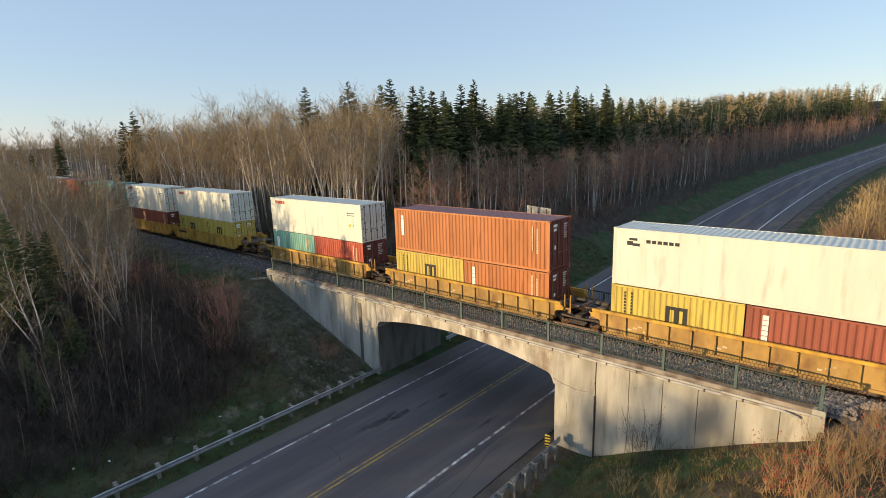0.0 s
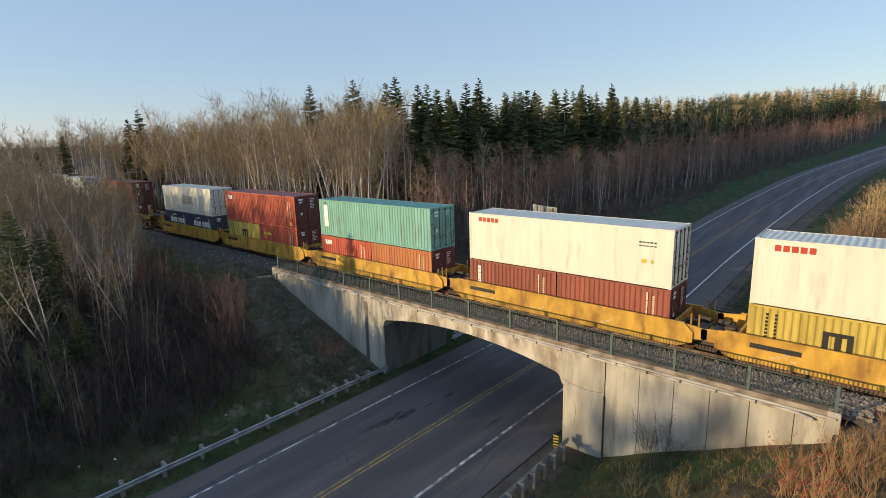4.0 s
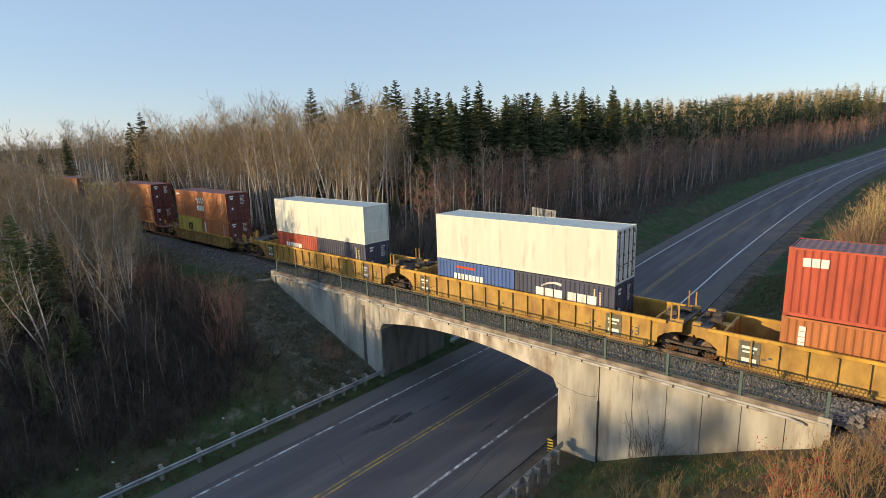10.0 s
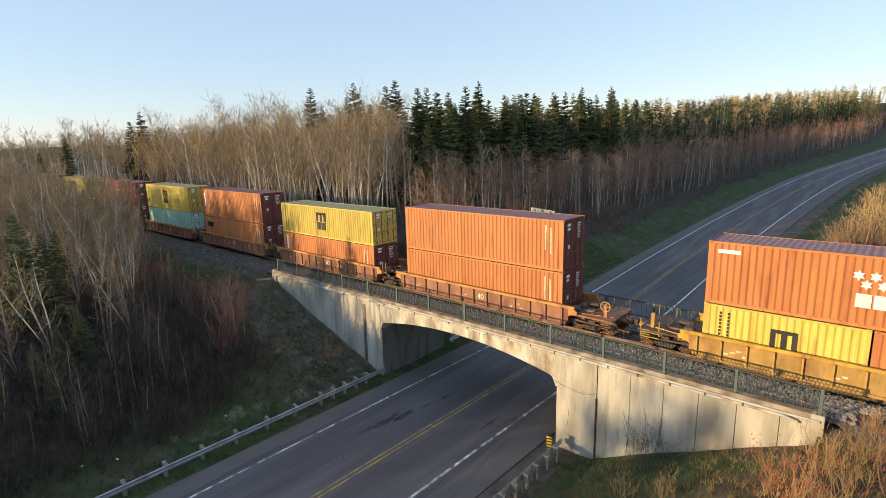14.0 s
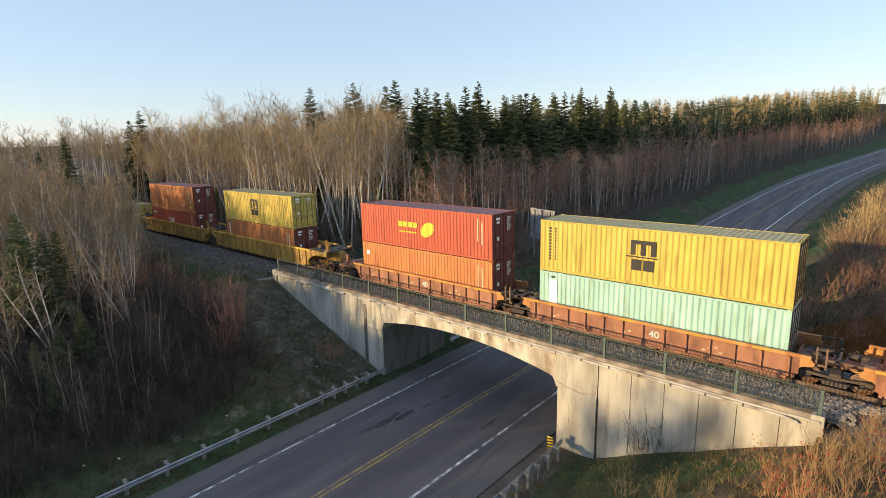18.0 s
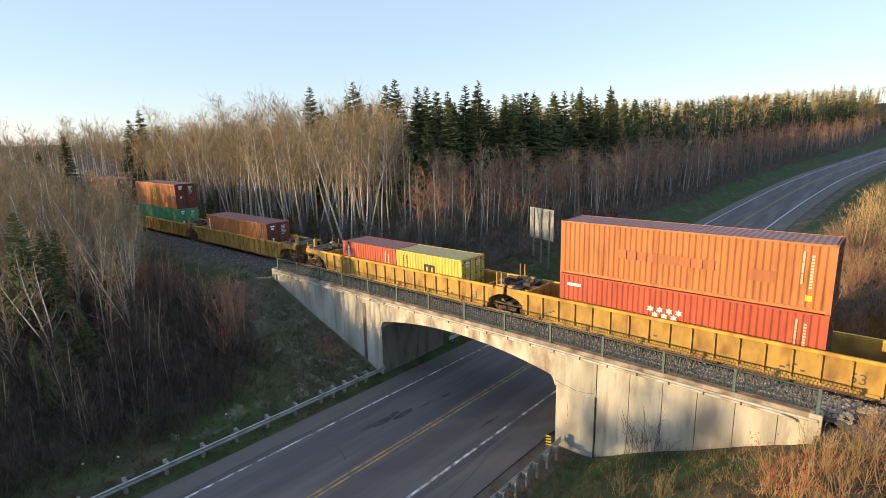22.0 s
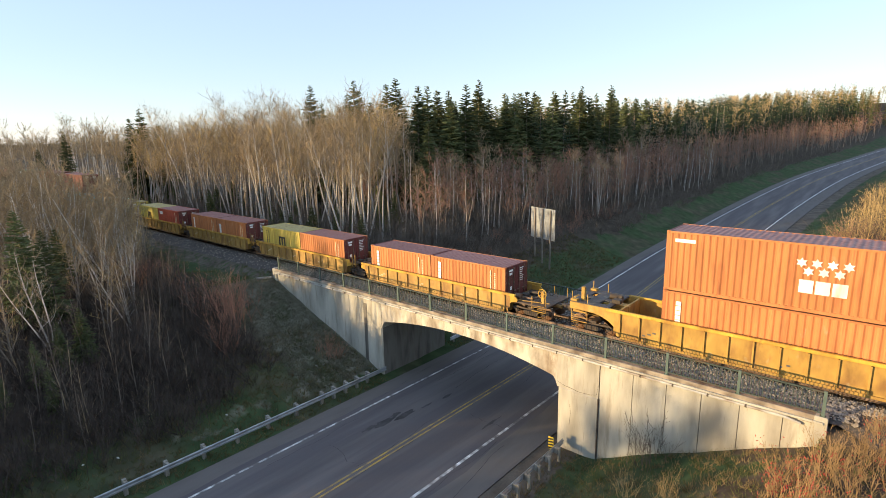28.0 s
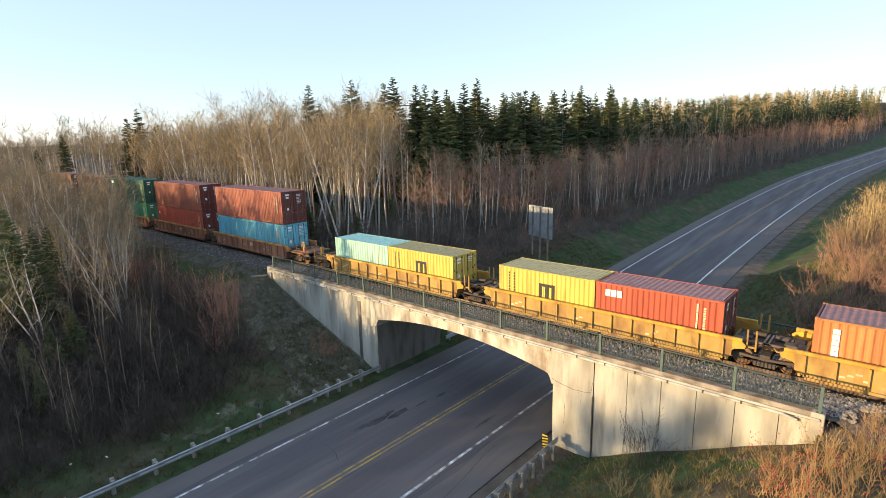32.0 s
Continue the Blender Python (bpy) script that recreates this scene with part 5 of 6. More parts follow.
def grow(start, way, length, bend, rng):
    """Second and third points of curving shoots."""
    mid = start + way * length[:, None] * 0.5 + rng.normal(0, 0.05, start.shape) * length[:, None]
    end = mid + (way + np.array([0, 0, bend])) * length[:, None] * 0.5 + rng.normal(0, 0.05, start.shape) * length[:, None]
    return mid, end


def shoots(base_a, base_b, per, rng, up, out, len_lo, len_hi):
    """Side shoots along many segments."""
    n = len(base_a)
    f = rng.uniform(0.15, 1.0, (n, per))[..., None]
    s = (base_a[:, None] * (1 - f) + base_b[:, None] * f).reshape(-1, 3)
    d = base_b - base_a
    d = np.repeat(d / (np.linalg.norm(d, axis=1, keepdims=True) + 1e-9), per, 0)
    w = d * 0.8 + rng.normal(0, out, s.shape) + np.array([0, 0, up])
    w /= np.linalg.norm(w, axis=1, keepdims=True)
    return s, w, rng.uniform(len_lo, len_hi, len(s))


def bare_tree(h, seed, base=0.35, wide=0.2, limbs=16, subs=4, twigs=4, thick=1.0, lean=0.06, stems=1, twig_r=0.008):
    """Trunk and crown of a leafless tree: two (verts, tris) pairs for wood, one for twigs."""
    rng = np.random.default_rng(seed)
    trunk, wood, fine = [], [], []
    for st in range(stems):
        hh = h * (1 - 0.18 * st * rng.uniform(0.4, 1.2))
        n = 7
        z = np.linspace(0, 1, n)
        tilt = rng.normal(0, lean + 0.07 * (stems > 1), 2)
        px = tilt[0] * hh * z + 0.012 * hh * np.sin(z * 5 + rng.uniform(0, 6)) + 0.12 * (st > 0) * rng.normal()
        py = tilt[1] * hh * z + 0.012 * hh * np.sin(z * 4 + rng.uniform(0, 6)) + 0.12 * (st > 0) * rng.normal()
        pts = np.stack([px, py, z * hh - 0.25], 1)
        r = thick * (0.0085 * hh + 0.012) * (1 - z) ** 0.8 + 0.008
        (trunk if st == 0 else wood).append(tube_line(pts, r, 5))
        f = np.sort(rng.uniform(base, 0.98, limbs))
        s = np.stack([np.interp(f, z, pts[:, k]) for k in range(3)], 1)
        az = np.arange(limbs) * 2.4 + rng.uniform(0, 6)
        el = rng.uniform(0.65, 1.15, limbs)
        w = np.stack([np.cos(az) * np.cos(el), np.sin(az) * np.cos(el), np.sin(el)], 1)
        ln = hh * (wide * (1.05 - f) ** 0.6 + 0.05) * rng.uniform(0.7, 1.3, limbs)
        m, e = grow(s, w, ln, 0.25, rng)
        rl = thick * (0.004 * hh) * (1.15 - f)
        wood += [tubes(s, m, rl, rl * 0.65), spikes(m, e, rl * 0.65)]
        for a, b in ((s, m), (m, e)):
            s2, w2, l2 = shoots(a, b, subs // 2, rng, 0.25, 0.42, 0.06 * hh, 0.13 * hh)
            e2 = s2 + w2 * l2[:, None]
            fine.append(spikes(s2, e2, twig_r * 1.8))
            s3, w3, l3 = shoots(s2, e2, twigs, rng, 0.15, 0.5, 0.03 * hh, 0.07 * hh)
            fine.append(spikes(s3, s3 + w3 * l3[:, None], twig_r * 1.2))
    return merge(*trunk), merge(*wood), merge(*fine)


def spruce(h, seed, wide=0.2, rows=30, arms=8, per=7):
    """Trunk and crown: whorls of drooping boughs, each a spray of short needled shoots."""
    rng = np.random.default_rng(seed)
    z = np.linspace(0, 1, 5)
    pts = np.stack([0.01 * h * np.sin(z * 3), 0 * z, z * h - 0.25], 1)
    r = (0.011 * h) * (1 - z) + 0.012
    trunk = tube_line(pts, r, 6)
    n = rows * arms
    f = np.clip(0.06 + 0.92 * (np.arange(n) + rng.uniform(-5, 5, n)) / n, 0.04, 0.99)
    az = np.arange(n) * 2.39996 + rng.normal(0, 0.3, n)
    reach = h * wide * (1 - f) ** 0.78 * rng.uniform(0.62, 1.12, n) * (0.6 + 0.4 * np.minimum(1, f * 4)) + 0.12
    drop = -0.28 + 0.6 * f + rng.normal(0, 0.1, n)
    out = np.stack([np.cos(az), np.sin(az), drop], 1)
    across = np.stack([-np.sin(az), np.cos(az), 0 * az], 1)
    root = np.stack([0 * az, 0 * az, f * h], 1)
    tip = root + out * reach[:, None]
    wd = (reach * 0.085 + 0.045) * (0.78 if per > 4 else 1.1)
    pieces = [spikes(root, tip, wd)]
    k = np.linspace(0.25, 0.9, per)[None, :, None] + rng.uniform(-0.1, 0.1, (n, per, 1))
    side = np.where(np.arange(per) % 2, 1.0, -1.0)[None, :, None]
    base = root[:, None] + (tip - root)[:, None] * k
    way = out[:, None] * 0.75 + across[:, None] * side * 0.75 + rng.normal(0, 0.16, (n, per, 3)) - np.array([0, 0, 0.12])
    end = base + way * reach[:, None, None] * (0.62 - 0.35 * k) * rng.uniform(0.8, 1.25, (n, per, 1))
    pieces.append(spikes(base.reshape(-1, 3), end.reshape(-1, 3), np.repeat(wd * 0.95, per)))
    return trunk, merge(*pieces)


def bush(seed, h=2.0, stems=22, wide=0.7, twigs=5, r=0.012, twig_r=0.006, tips=2):
    rng = np.random.default_rng(seed)
    s = np.concatenate([rng.normal(0, 0.16 * h, (stems, 2)), np.full((stems, 1), -0.08)], 1)
    w = np.concatenate([rng.normal(0, wide * 0.5, (stems, 2)), np.ones((stems, 1))], 1)
    w /= np.linalg.norm(w, axis=1, keepdims=True)
    ln = h * rng.uniform(0.6, 1.1, stems)
    m, e = grow(s, w, ln, 0.1, rng)
    p = [tubes(s, m, r, r * 0.7), spikes(m, e, r * 0.7)]
    s2, w2, l2 = shoots(np.concatenate([s * 0.3 + m * 0.7, m]), np.concatenate([m, e]), twigs, rng, 0.25, 0.35, 0.15 * h, 0.34 * h)
    e2 = s2 + w2 * l2[:, None]
    p.append(spikes(s2, e2, twig_r * 1.2))
    s3, w3, l3 = shoots(s2, e2, tips, rng, 0.2, 0.45, 0.06 * h, 0.15 * h)
    p.append(spikes(s3, s3 + w3 * l3[:, None], twig_r))
    return merge(*p), e2


def crown_mesh(wood, fine, mat_wood, mat_fine):
    v, t = merge(wood, fine)
    me = mesh_np("crown", v, t, mat_wood)
    me.materials.append(mat_fine)
    idx = np.zeros(len(me.polygons), np.int32)
    idx[len(wood[1]):] = 1
    me.polygons.foreach_set("material_index", idx)
    return me


def tree_kind(name, label, category, group, trunk, crown):
    """The first tree of a kind; copies are set from it."""
    root = new(name)
    tagged(root, label, category, group)
    part("trunk", trunk, None, root)
    part("crown", crown, None, root)
    return root


rng = np.random.default_rng(21)
B_TALL = [bare_tree(1.0 * h, 100 + i, base=0.52, wide=0.1, limbs=17, subs=4, twigs=4, stems=s, lean=0.07, twig_r=0.011, thick=0.92) for i, (h, s) in enumerate(((15.5, 1), (14.5, 1), (16, 2), (14, 1), (15, 1), (15, 2)))]
B_YOUNG = [bare_tree(h, 200 + i, base=0.42, wide=0.12, limbs=15, subs=4, twigs=5, thick=0.75, lean=0.05, stems=s, twig_r=0.009) for i, (h, s) in enumerate(((9.6, 1), (9, 2), (10, 1), (8.6, 1), (9.4, 2), (8.2, 1)))]
B_NEAR = [bare_tree(h, 300 + i, base=0.22, wide=0.2, limbs=14, subs=4, twigs=4, thick=0.85, lean=0.07, stems=s, twig_r=0.0065) for i, (h, s) in enumerate(((9, 3), (8, 1), (8.6, 4), (7.4, 2), (9.4, 2), (7, 3)))]
S_TALL = [spruce(h, 400 + i, wide=w) for i, (h, w) in enumerate(((17, 0.21), (18, 0.18), (16, 0.23), (17, 0.2), (14.5, 0.24)))]


def kinds(shapes, name, label, category, group, bark, twig):
    out = []
    for i, (tr, wood, fine) in enumerate(shapes):
        out.append(tree_kind(name, label, category, group, mesh_np("trunk", *tr, bark[i % len(bark)]), crown_mesh(wood, fine, bark[i % len(bark)], twig[i % len(twig)])))
    return out


tall = kinds(B_TALL, "birch_tree", "tall leafless birch with pale trunk and fine brown twigs", "tree", "tall bare trees behind the track", [BIRCH, BARK, BIRCH], [TWIG, TWIG_SUN_GOLD, TWIG])
young = kinds(B_YOUNG, "young_birch", "slender young leafless birch with reddish twig tips", "tree", "young birches beside the road", [BIRCH, BARK, BIRCH, BIRCH, BARK, BIRCH], [TWIG_RED, TWIG_RED, TWIG])
near = kinds(B_NEAR, "bare_tree", "bare many-stemmed tree with grey-brown twigs on the bank", "tree", "bare trees on the near bank", [BIRCH, BARK, BIRCH], [TWIG, TWIG_SUN_GOLD, TWIG])
spr = [tree_kind("spruce_tree", "dark green pointed spruce in the woods", "tree", "spruces in the woods", mesh_np("trunk", *tr, BARK), mesh_np("crown", *cr, NEEDLE)) for tr, cr in S_TALL]
USED = set()


def plant(sources, x, y, scale, k):
    """Stand a tree on the ground: the source itself the first time, then copies."""
    src = sources[k % len(sources)]
    m = pose(x, y, float(ground_z(x, y)), 0, 0, (k * 137.5) % 360)
    if src.name not in USED:
        USED.add(src.name)
        ob = src
        ob.matrix_basis = m
    else:
        ob = copy_thing(src, m)
    ob.scale = (scale, scale, scale * (0.95 + 0.1 * ((k * 7) % 10) / 10))
    return ob


class Woods:
    """Gathers many trees into one mesh."""

    def __init__(self):
        self.v, self.t, self.i, self.n = [], [], [], 0

    def put(self, pieces, x, y, z, turn, s):
        c, d = math.cos(turn), math.sin(turn)
        for slot, (v, t) in enumerate(pieces):
            self.v.append(np.stack([x + s * (v[:, 0] * c - v[:, 1] * d), y + s * (v[:, 0] * d + v[:, 1] * c), z + s * v[:, 2]], 1))
            self.t.append(t + self.n)
            self.i.append(np.full(len(t), slot, np.int32))
            self.n += len(v)

    def make(self, name, mats, label):
        me = mesh_np(name, np.concatenate(self.v), np.concatenate(self.t), mats[0])
        for m in mats[1:]:
            me.materials.append(m)
        me.polygons.foreach_set("material_index", np.concatenate(self.i))
        return solid(name, me, None, label, "woods", "stuff")


def scatter(n, x0, x1, y0, y1, gap, test, seed):
    r = np.random.default_rng(seed)
    pts = []
    for _ in range(n * 14):
        x, y = r.uniform(x0, x1), r.uniform(y0, y1)
        if test(x, y) and all((x - a) ** 2 + (y - b_) ** 2 > gap * gap for a, b_ in pts[-400:]):
            pts.append((x, y))
            if len(pts) == n:
                break
    return pts


def by_road(x, y):
    return x - float(road_x(y))


# near bank, in front of the track
def near_ok(x, y):
    if x - 0.662 * y > -29:
        return False
    edge = np.interp(x, [-75, -45, -30, -24, -21], [-3.2, -3.6, -8.5, -11, -30])
    return y < edge and (x < -15.5 - 0.62 * abs(y) or (y < -13 and x < -23.5))


k = 0
for x, y in scatter(118, -62, -26, -24, -3, 0.95, near_ok, 1) + scatter(32, -66, -44, -14, -3.5, 0.9, near_ok, 5):
    size = rng.uniform(0.75, 1.15) * (0.82 if y > -9 else 1.0)
    plant(near, x, y, size, k)
    k += 1
for x, y, sc in ((-27.5, -16.2, 0.85), (-26.4, -13.1, 0.78), (-27, -11.6, 0.75), (-28.4, -12.6, 0.8), (-31, -13.5, 0.8), (-30.2, -10.2, 0.75), (-33, -11.5, 0.8), (-29.5, -17.6, 0.85), (-35, -9, 0.75),
                 (-33.5, -15.5, 0.85), (-26.2, -18.2, 0.8), (-36.5, -7.6, 0.75), (-25.2, -20.4, 0.85), (-38.5, -6.4, 0.75)):
    plant(near, x, y, sc, k)
    k += 1
# out of view towards the sun: clump added to shade the right wing wall
for x, y in ((-16.5, -39), (-18, -42), (-14.8, -43), (-19.5, -37.5), (-17, -46)):
    plant(near, x, y, 1.15, k)
    k += 1
# unseen spruces added to the clump for denser shade on that wall
for x, y, sc in ((-15.4, -40.5, 0.58), (-17.6, -41.5, 0.6), (-13.9, -42.5, 0.58), (-16.4, -44, 0.6)):
    plant(spr, x, y, sc, k)
    k += 1
# behind the track
for x, y in scatter(170, -95, -27, 8.8, 34, 1.35, lambda x, y: by_road(x, y) < -21 - max(0, y - 14) * 0.9, 2):
    plant(tall, x, y, rng.uniform(0.78, 1.02) + 0.2 * float(step(14, 30, y)), k)
    k += 1
# young birches along the road
for x, y in scatter(175, -52, -15, 15, 115, 1.0, lambda x, y: -33 - 0.03 * y < by_road(x, y) < -17 + 2.5 * float(step(32, 60, y)), 3):
    plant(young, x, y, rng.uniform(0.82, 1.12), k)
    k += 1
# spruces
for x, y in scatter(135, -120, -20, 34, 130, 2.0, lambda x, y: -95 < by_road(x, y) < -34 and x > -85 + 0.2 * y, 4):
    plant(spr, x, y, rng.uniform(0.98, 1.3), k)
    k += 1
for x, y in scatter(38, -88, -40, 40, 68, 2.6, lambda x, y: by_road(x, y) < -34, 95):
    plant(spr, x, y, rng.uniform(0.98, 1.22), k)
    k += 1
for x, y in scatter(46, -85, -28, 9.5, 26, 1.8, lambda x, y: by_road(x, y) < -21 - max(0, y - 14) * 0.9, 96):
    plant(spr, x, y, rng.uniform(0.16, 0.36), k)
    k += 1
for x, y, sc in ((-31.5, -16.2, 0.5), (-30.2, -15.2, 0.42), (-25.2, -14.9, 0.27), (-24.8, -16.2, 0.22), (-21.4, -17.6, 0.16), (-37, -13, 0.36), (-22.5, -19.6, 0.16), (-24.4, -17.6, 0.2)):
    plant(spr, x, y, sc, k)
    k += 1
for x, y, sc in ((-98, 14, 1.0), (-101, 17, 1.08), (-95, 18, 0.95), (-130, 11, 0.85), (-155, 11, 0.8)):
    plant(spr, x, y, sc, k)
    k += 1

# the rest of the woods
B_FAR = [bare_tree(15, 500 + i, base=0.48, wide=0.12, limbs=13, subs=4, twigs=4, twig_r=0.02, thick=0.85) for i in range(4)]
Y_FAR = [bare_tree(8.5, 520 + i, base=0.3, wide=0.17, limbs=13, subs=2, twigs=5, twig_r=0.014, thick=0.9) for i in range(4)]
S_FAR = [spruce(16, 540 + i, wide=0.2 + 0.02 * i, rows=15, arms=5, per=2) for i in range(3)]


def fill(name, shapes, pts, mats, label, lo, hi, seed, lift=None):
    r = np.random.default_rng(seed)
    wd = Woods()
    for x, y in pts:
        s = r.uniform(lo, hi)
        wd.put(shapes[r.integers(len(shapes))], x, y, float(ground_z(x, y)), r.uniform(0, 6.28), s)
    return wd.make(name, mats, label)


fill("woods", B_FAR, scatter(260, -330, -50, 10, 130, 2.6, lambda x, y: by_road(x, y) < -45 and (x < -90 or y > 34), 31), (BIRCH, TWIG, TWIG), "leafless birch woods with brown twigs", 0.8, 1.2, 41)
fill("woods", Y_FAR, scatter(470, -55, 30, 30, 260, 1.3, lambda x, y: -38 < by_road(x, y) < -17 + 3.6 * float(step(32, 60, y)), 32), (BARK, TWIG_RED, TWIG_RED), "dense thicket of young reddish birches", 0.75, 1.15, 42)
fill("woods", S_FAR, scatter(430, -95, 20, 72, 330, 2.2, lambda x, y: -80 < by_road(x, y) < -34, 33), (BARK, NEEDLE_SHADED), "spruce woods in a darker, shaded needle colour", 0.8, 1.15, 43)
fill("woods", B_FAR, scatter(150, -110, 60, 60, 420, 3.0, lambda x, y: -130 < by_road(x, y) < -34, 34), (BARK, TWIG, TWIG_SUN_GOLD), "leafless trees among the spruces", 0.8, 1.15, 44)
fill("woods", S_FAR, scatter(150, -110, 25, 300, 500, 3.0, lambda x, y: by_road(x, y) < -20, 35), (BARK, NEEDLE_SUNLIT), "conifers on the far rise, painted yellow-green as if sunlit", 0.75, 1.1, 45)
fill("woods", B_FAR, scatter(170, -120, 30, 320, 560, 3.0, lambda x, y: by_road(x, y) < -16, 36), (BARK, TWIG_SUN_GOLD, TWIG_SUN_GOLD), "bare woods on the far rise, twigs coloured as if sunlit", 0.75, 1.1, 46)

fill("woods", B_FAR, scatter(150, -100, -28, 10, 44, 1.6, lambda x, y: by_road(x, y) < -22 - max(0, y - 14) * 0.9, 38), (BARK, TWIG_GREY, TWIG), "leafless woods behind the railway", 0.6, 1.0, 48)
fill("woods", [bare_tree(7.5, 560 + i, base=0.2, wide=0.22, limbs=14, subs=4, twigs=4, twig_r=0.015, thick=0.7) for i in range(4)], scatter(170, -85, -36, -20, -3.2, 0.9, near_ok, 39),
     (BARK, TWIG, TWIG), "leafless scrub woods before the railway", 0.85, 1.2, 49)
fill("woods", [bare_tree(15, 580 + i, base=0.3, wide=0.25, limbs=14, subs=2, twigs=3, twig_r=0.05) for i in range(3)], scatter(260, -760, -250, -10, 270, 6.0, lambda x, y: abs(y - TRACK_Y) > 7, 40),
     (BARK, TWIG, TWIG), "distant leafless woods", 1.0, 1.5, 50)

fill("woods", S_FAR, scatter(110, -75, -28, 34, 130, 1.8, lambda x, y: -64 < by_road(x, y) < -33.5, 66), (BARK, NEEDLE), "young dense spruces behind the birches", 0.42, 0.8, 67)
BRUSH = [(bush(640 + i, 1.9, stems=14, wide=0.9, twigs=3, r=0.017, twig_r=0.012, tips=1)[0],) for i in range(4)]
fill("brush", BRUSH, scatter(440, -50, 20, 13, 190, 0.9, lambda x, y: -21 - 0.02 * y < by_road(x, y) < -13.6 + 3.4 * float(step(30, 55, y)), 68), (TWIG_GREY,), "low dense brush along the edge of the woods", 0.6, 1.25, 69)
# extra brush as a grey veil over the black gaps, standing for haze
fill("brush", BRUSH, scatter(190, -48, -10, 18, 120, 1.2, lambda x, y: -34 < by_road(x, y) < -19, 72), (TWIG_GREY,), "tall grey brush added among the birches to lighten dark gaps", 1.3, 2.2, 99)
fill("brush", BRUSH, scatter(330, -80, -24, 7.6, 22, 0.9, lambda x, y: by_road(x, y) < -15, 70), (TWIG_GREY,), "low dense brush behind the railway", 0.9, 1.9, 71)
fill("brush", BRUSH, scatter(360, -38, -15, -26, -4, 0.7, lambda x, y: by_road(x, y) < -8.9 - 0.3 * max(0, y + 12) and y < np.interp(x, [-45, -30, -22, -18], [-4.5, -7, -6.6, -5.6]), 72), (TWIG_DARK,), "low tangled brush on the near bank", 0.55, 1.2, 73)

fill("brush", BRUSH, scatter(230, 7, 28, 15, 60, 0.8, lambda x, y: by_road(x, y) > 14.2, 74), (TWIG_RED,), "brown brush beside the road", 0.7, 1.25, 75)

WHIPS = [bare_tree(5, 660 + i, base=0.06, wide=0.34, limbs=15, subs=2, twigs=4, twig_r=0.008, thick=0.6, lean=0.05) for i in range(4)]
fill("woods", WHIPS, scatter(130, -34, -15.5, -27, -7, 0.8, lambda x, y: by_road(x, y) < -10.5 - 0.9 * max(0, y + 15) * 0.5, 76), (TWIG_GREY, TWIG_GREY, TWIG_DARK), "thin grey saplings on the near bank", 0.5, 0.95, 77)
fill("woods", WHIPS, scatter(46, 8.5, 17, 41, 72, 0.9, lambda x, y: by_road(x, y) > 14.2, 97), (TWIG_SUN_GOLD, TWIG_SUN_GOLD, TWIG_SUN_GOLD), "golden thicket beside the road, stems coloured as if sunlit", 0.7, 1.25, 98)
fill("woods", WHIPS, scatter(24, -30, -14.8, -25, -5, 0.9, lambda x, y: by_road(x, y) < -9.6 - 0.45 * max(0, y + 15), 92), (TWIG, TWIG, TWIG_GREY), "thin pale saplings on the near bank", 0.45, 0.85, 93)
fill("woods", [bare_tree(9, 570 + i, base=0.25, wide=0.2, limbs=14, subs=4, twigs=4, twig_r=0.016, thick=0.7) for i in range(3)], scatter(100, -150, -68, -26, -4.2, 1.2, lambda x, y: y > -25 + 0.15 * (13 - x) - 4, 86),
     (BARK, TWIG_SUN_GOLD, TWIG), "bare woods before the railway, twigs coloured as if sunlit", 0.85, 1.15, 87)
# distance haze on these woods is painted in with the grey twigs
fill("woods", B_FAR, scatter(130, -330, -95, -45, 60, 3.0, lambda x, y: abs(y - TRACK_Y) > 7.5, 88), (BARK, TWIG_GREY, TWIG), "woods along the railway, twigs greyed as if by haze", 0.8, 1.1, 89)
fill("woods", B_FAR, scatter(130, -75, -15, 36, 150, 1.8, lambda x, y: -62 < by_road(x, y) < -31, 90), (BARK, TWIG_GREY, TWIG), "leafless trees in front of the spruces", 0.62, 0.88, 91)
# woods that close the view where the road bends away
fill("woods", Y_FAR, scatter(170, -60, 20, 150, 420, 2.2, lambda x, y: -70 < by_road(x, y) < -13, 80), (BARK, TWIG_RED, TWIG_RED), "reddish thicket along the bend of the road", 0.7, 1.1, 81)
# unseen woods on the low sun's side, west and south-west, added to cast shade
CASTERS = [bare_tree(11, 590 + i, base=0.12, wide=0.24, limbs=15, subs=4, twigs=4, twig_r=0.026) for i in range(3)]
fill("woods", CASTERS, scatter(105, -160, -74, -58, -12, 2.3, lambda x, y: y < -25 + 0.15 * (13 - x), 82), (BARK, TWIG, TWIG), "unseen leafless woods west of the road, added to cast shade", 0.95, 1.25, 83)
# heights follow the shade line wanted on the bridge wall and the road
wd = Woods()
rng_w = np.random.default_rng(84)
for lo, hi, near_by, far_by, lift, count in ((1.5, 9, 92, 130, 1.1, 13), (-17, 4, 62, 112, 2.6, 40)):
    for _ in range(count):
        across, away = rng_w.uniform(lo, hi), rng_w.uniform(near_by, far_by)
        x, y = across - 0.552 * away, -0.834 * away
        wd.put(CASTERS[rng_w.integers(3)], x, y, float(ground_z(x, y)), rng_w.uniform(0, 6.28), (0.144 * away - lift + rng_w.uniform(-1.8, 0.6)) / 11)
wd.make("woods", (BARK, TWIG, TWIG), "unseen tall leafless trees south-west of the road, added to cast shade")

# ---- scrub ----
BUSH = [bush(600 + i, h, stems=24, wide=wd, twigs=4, tips=1, twig_r=0.007) for i, (h, wd) in enumerate(((2.4, 0.6), (1.9, 0.8), (2.8, 0.55)))]
bush_kinds = {}
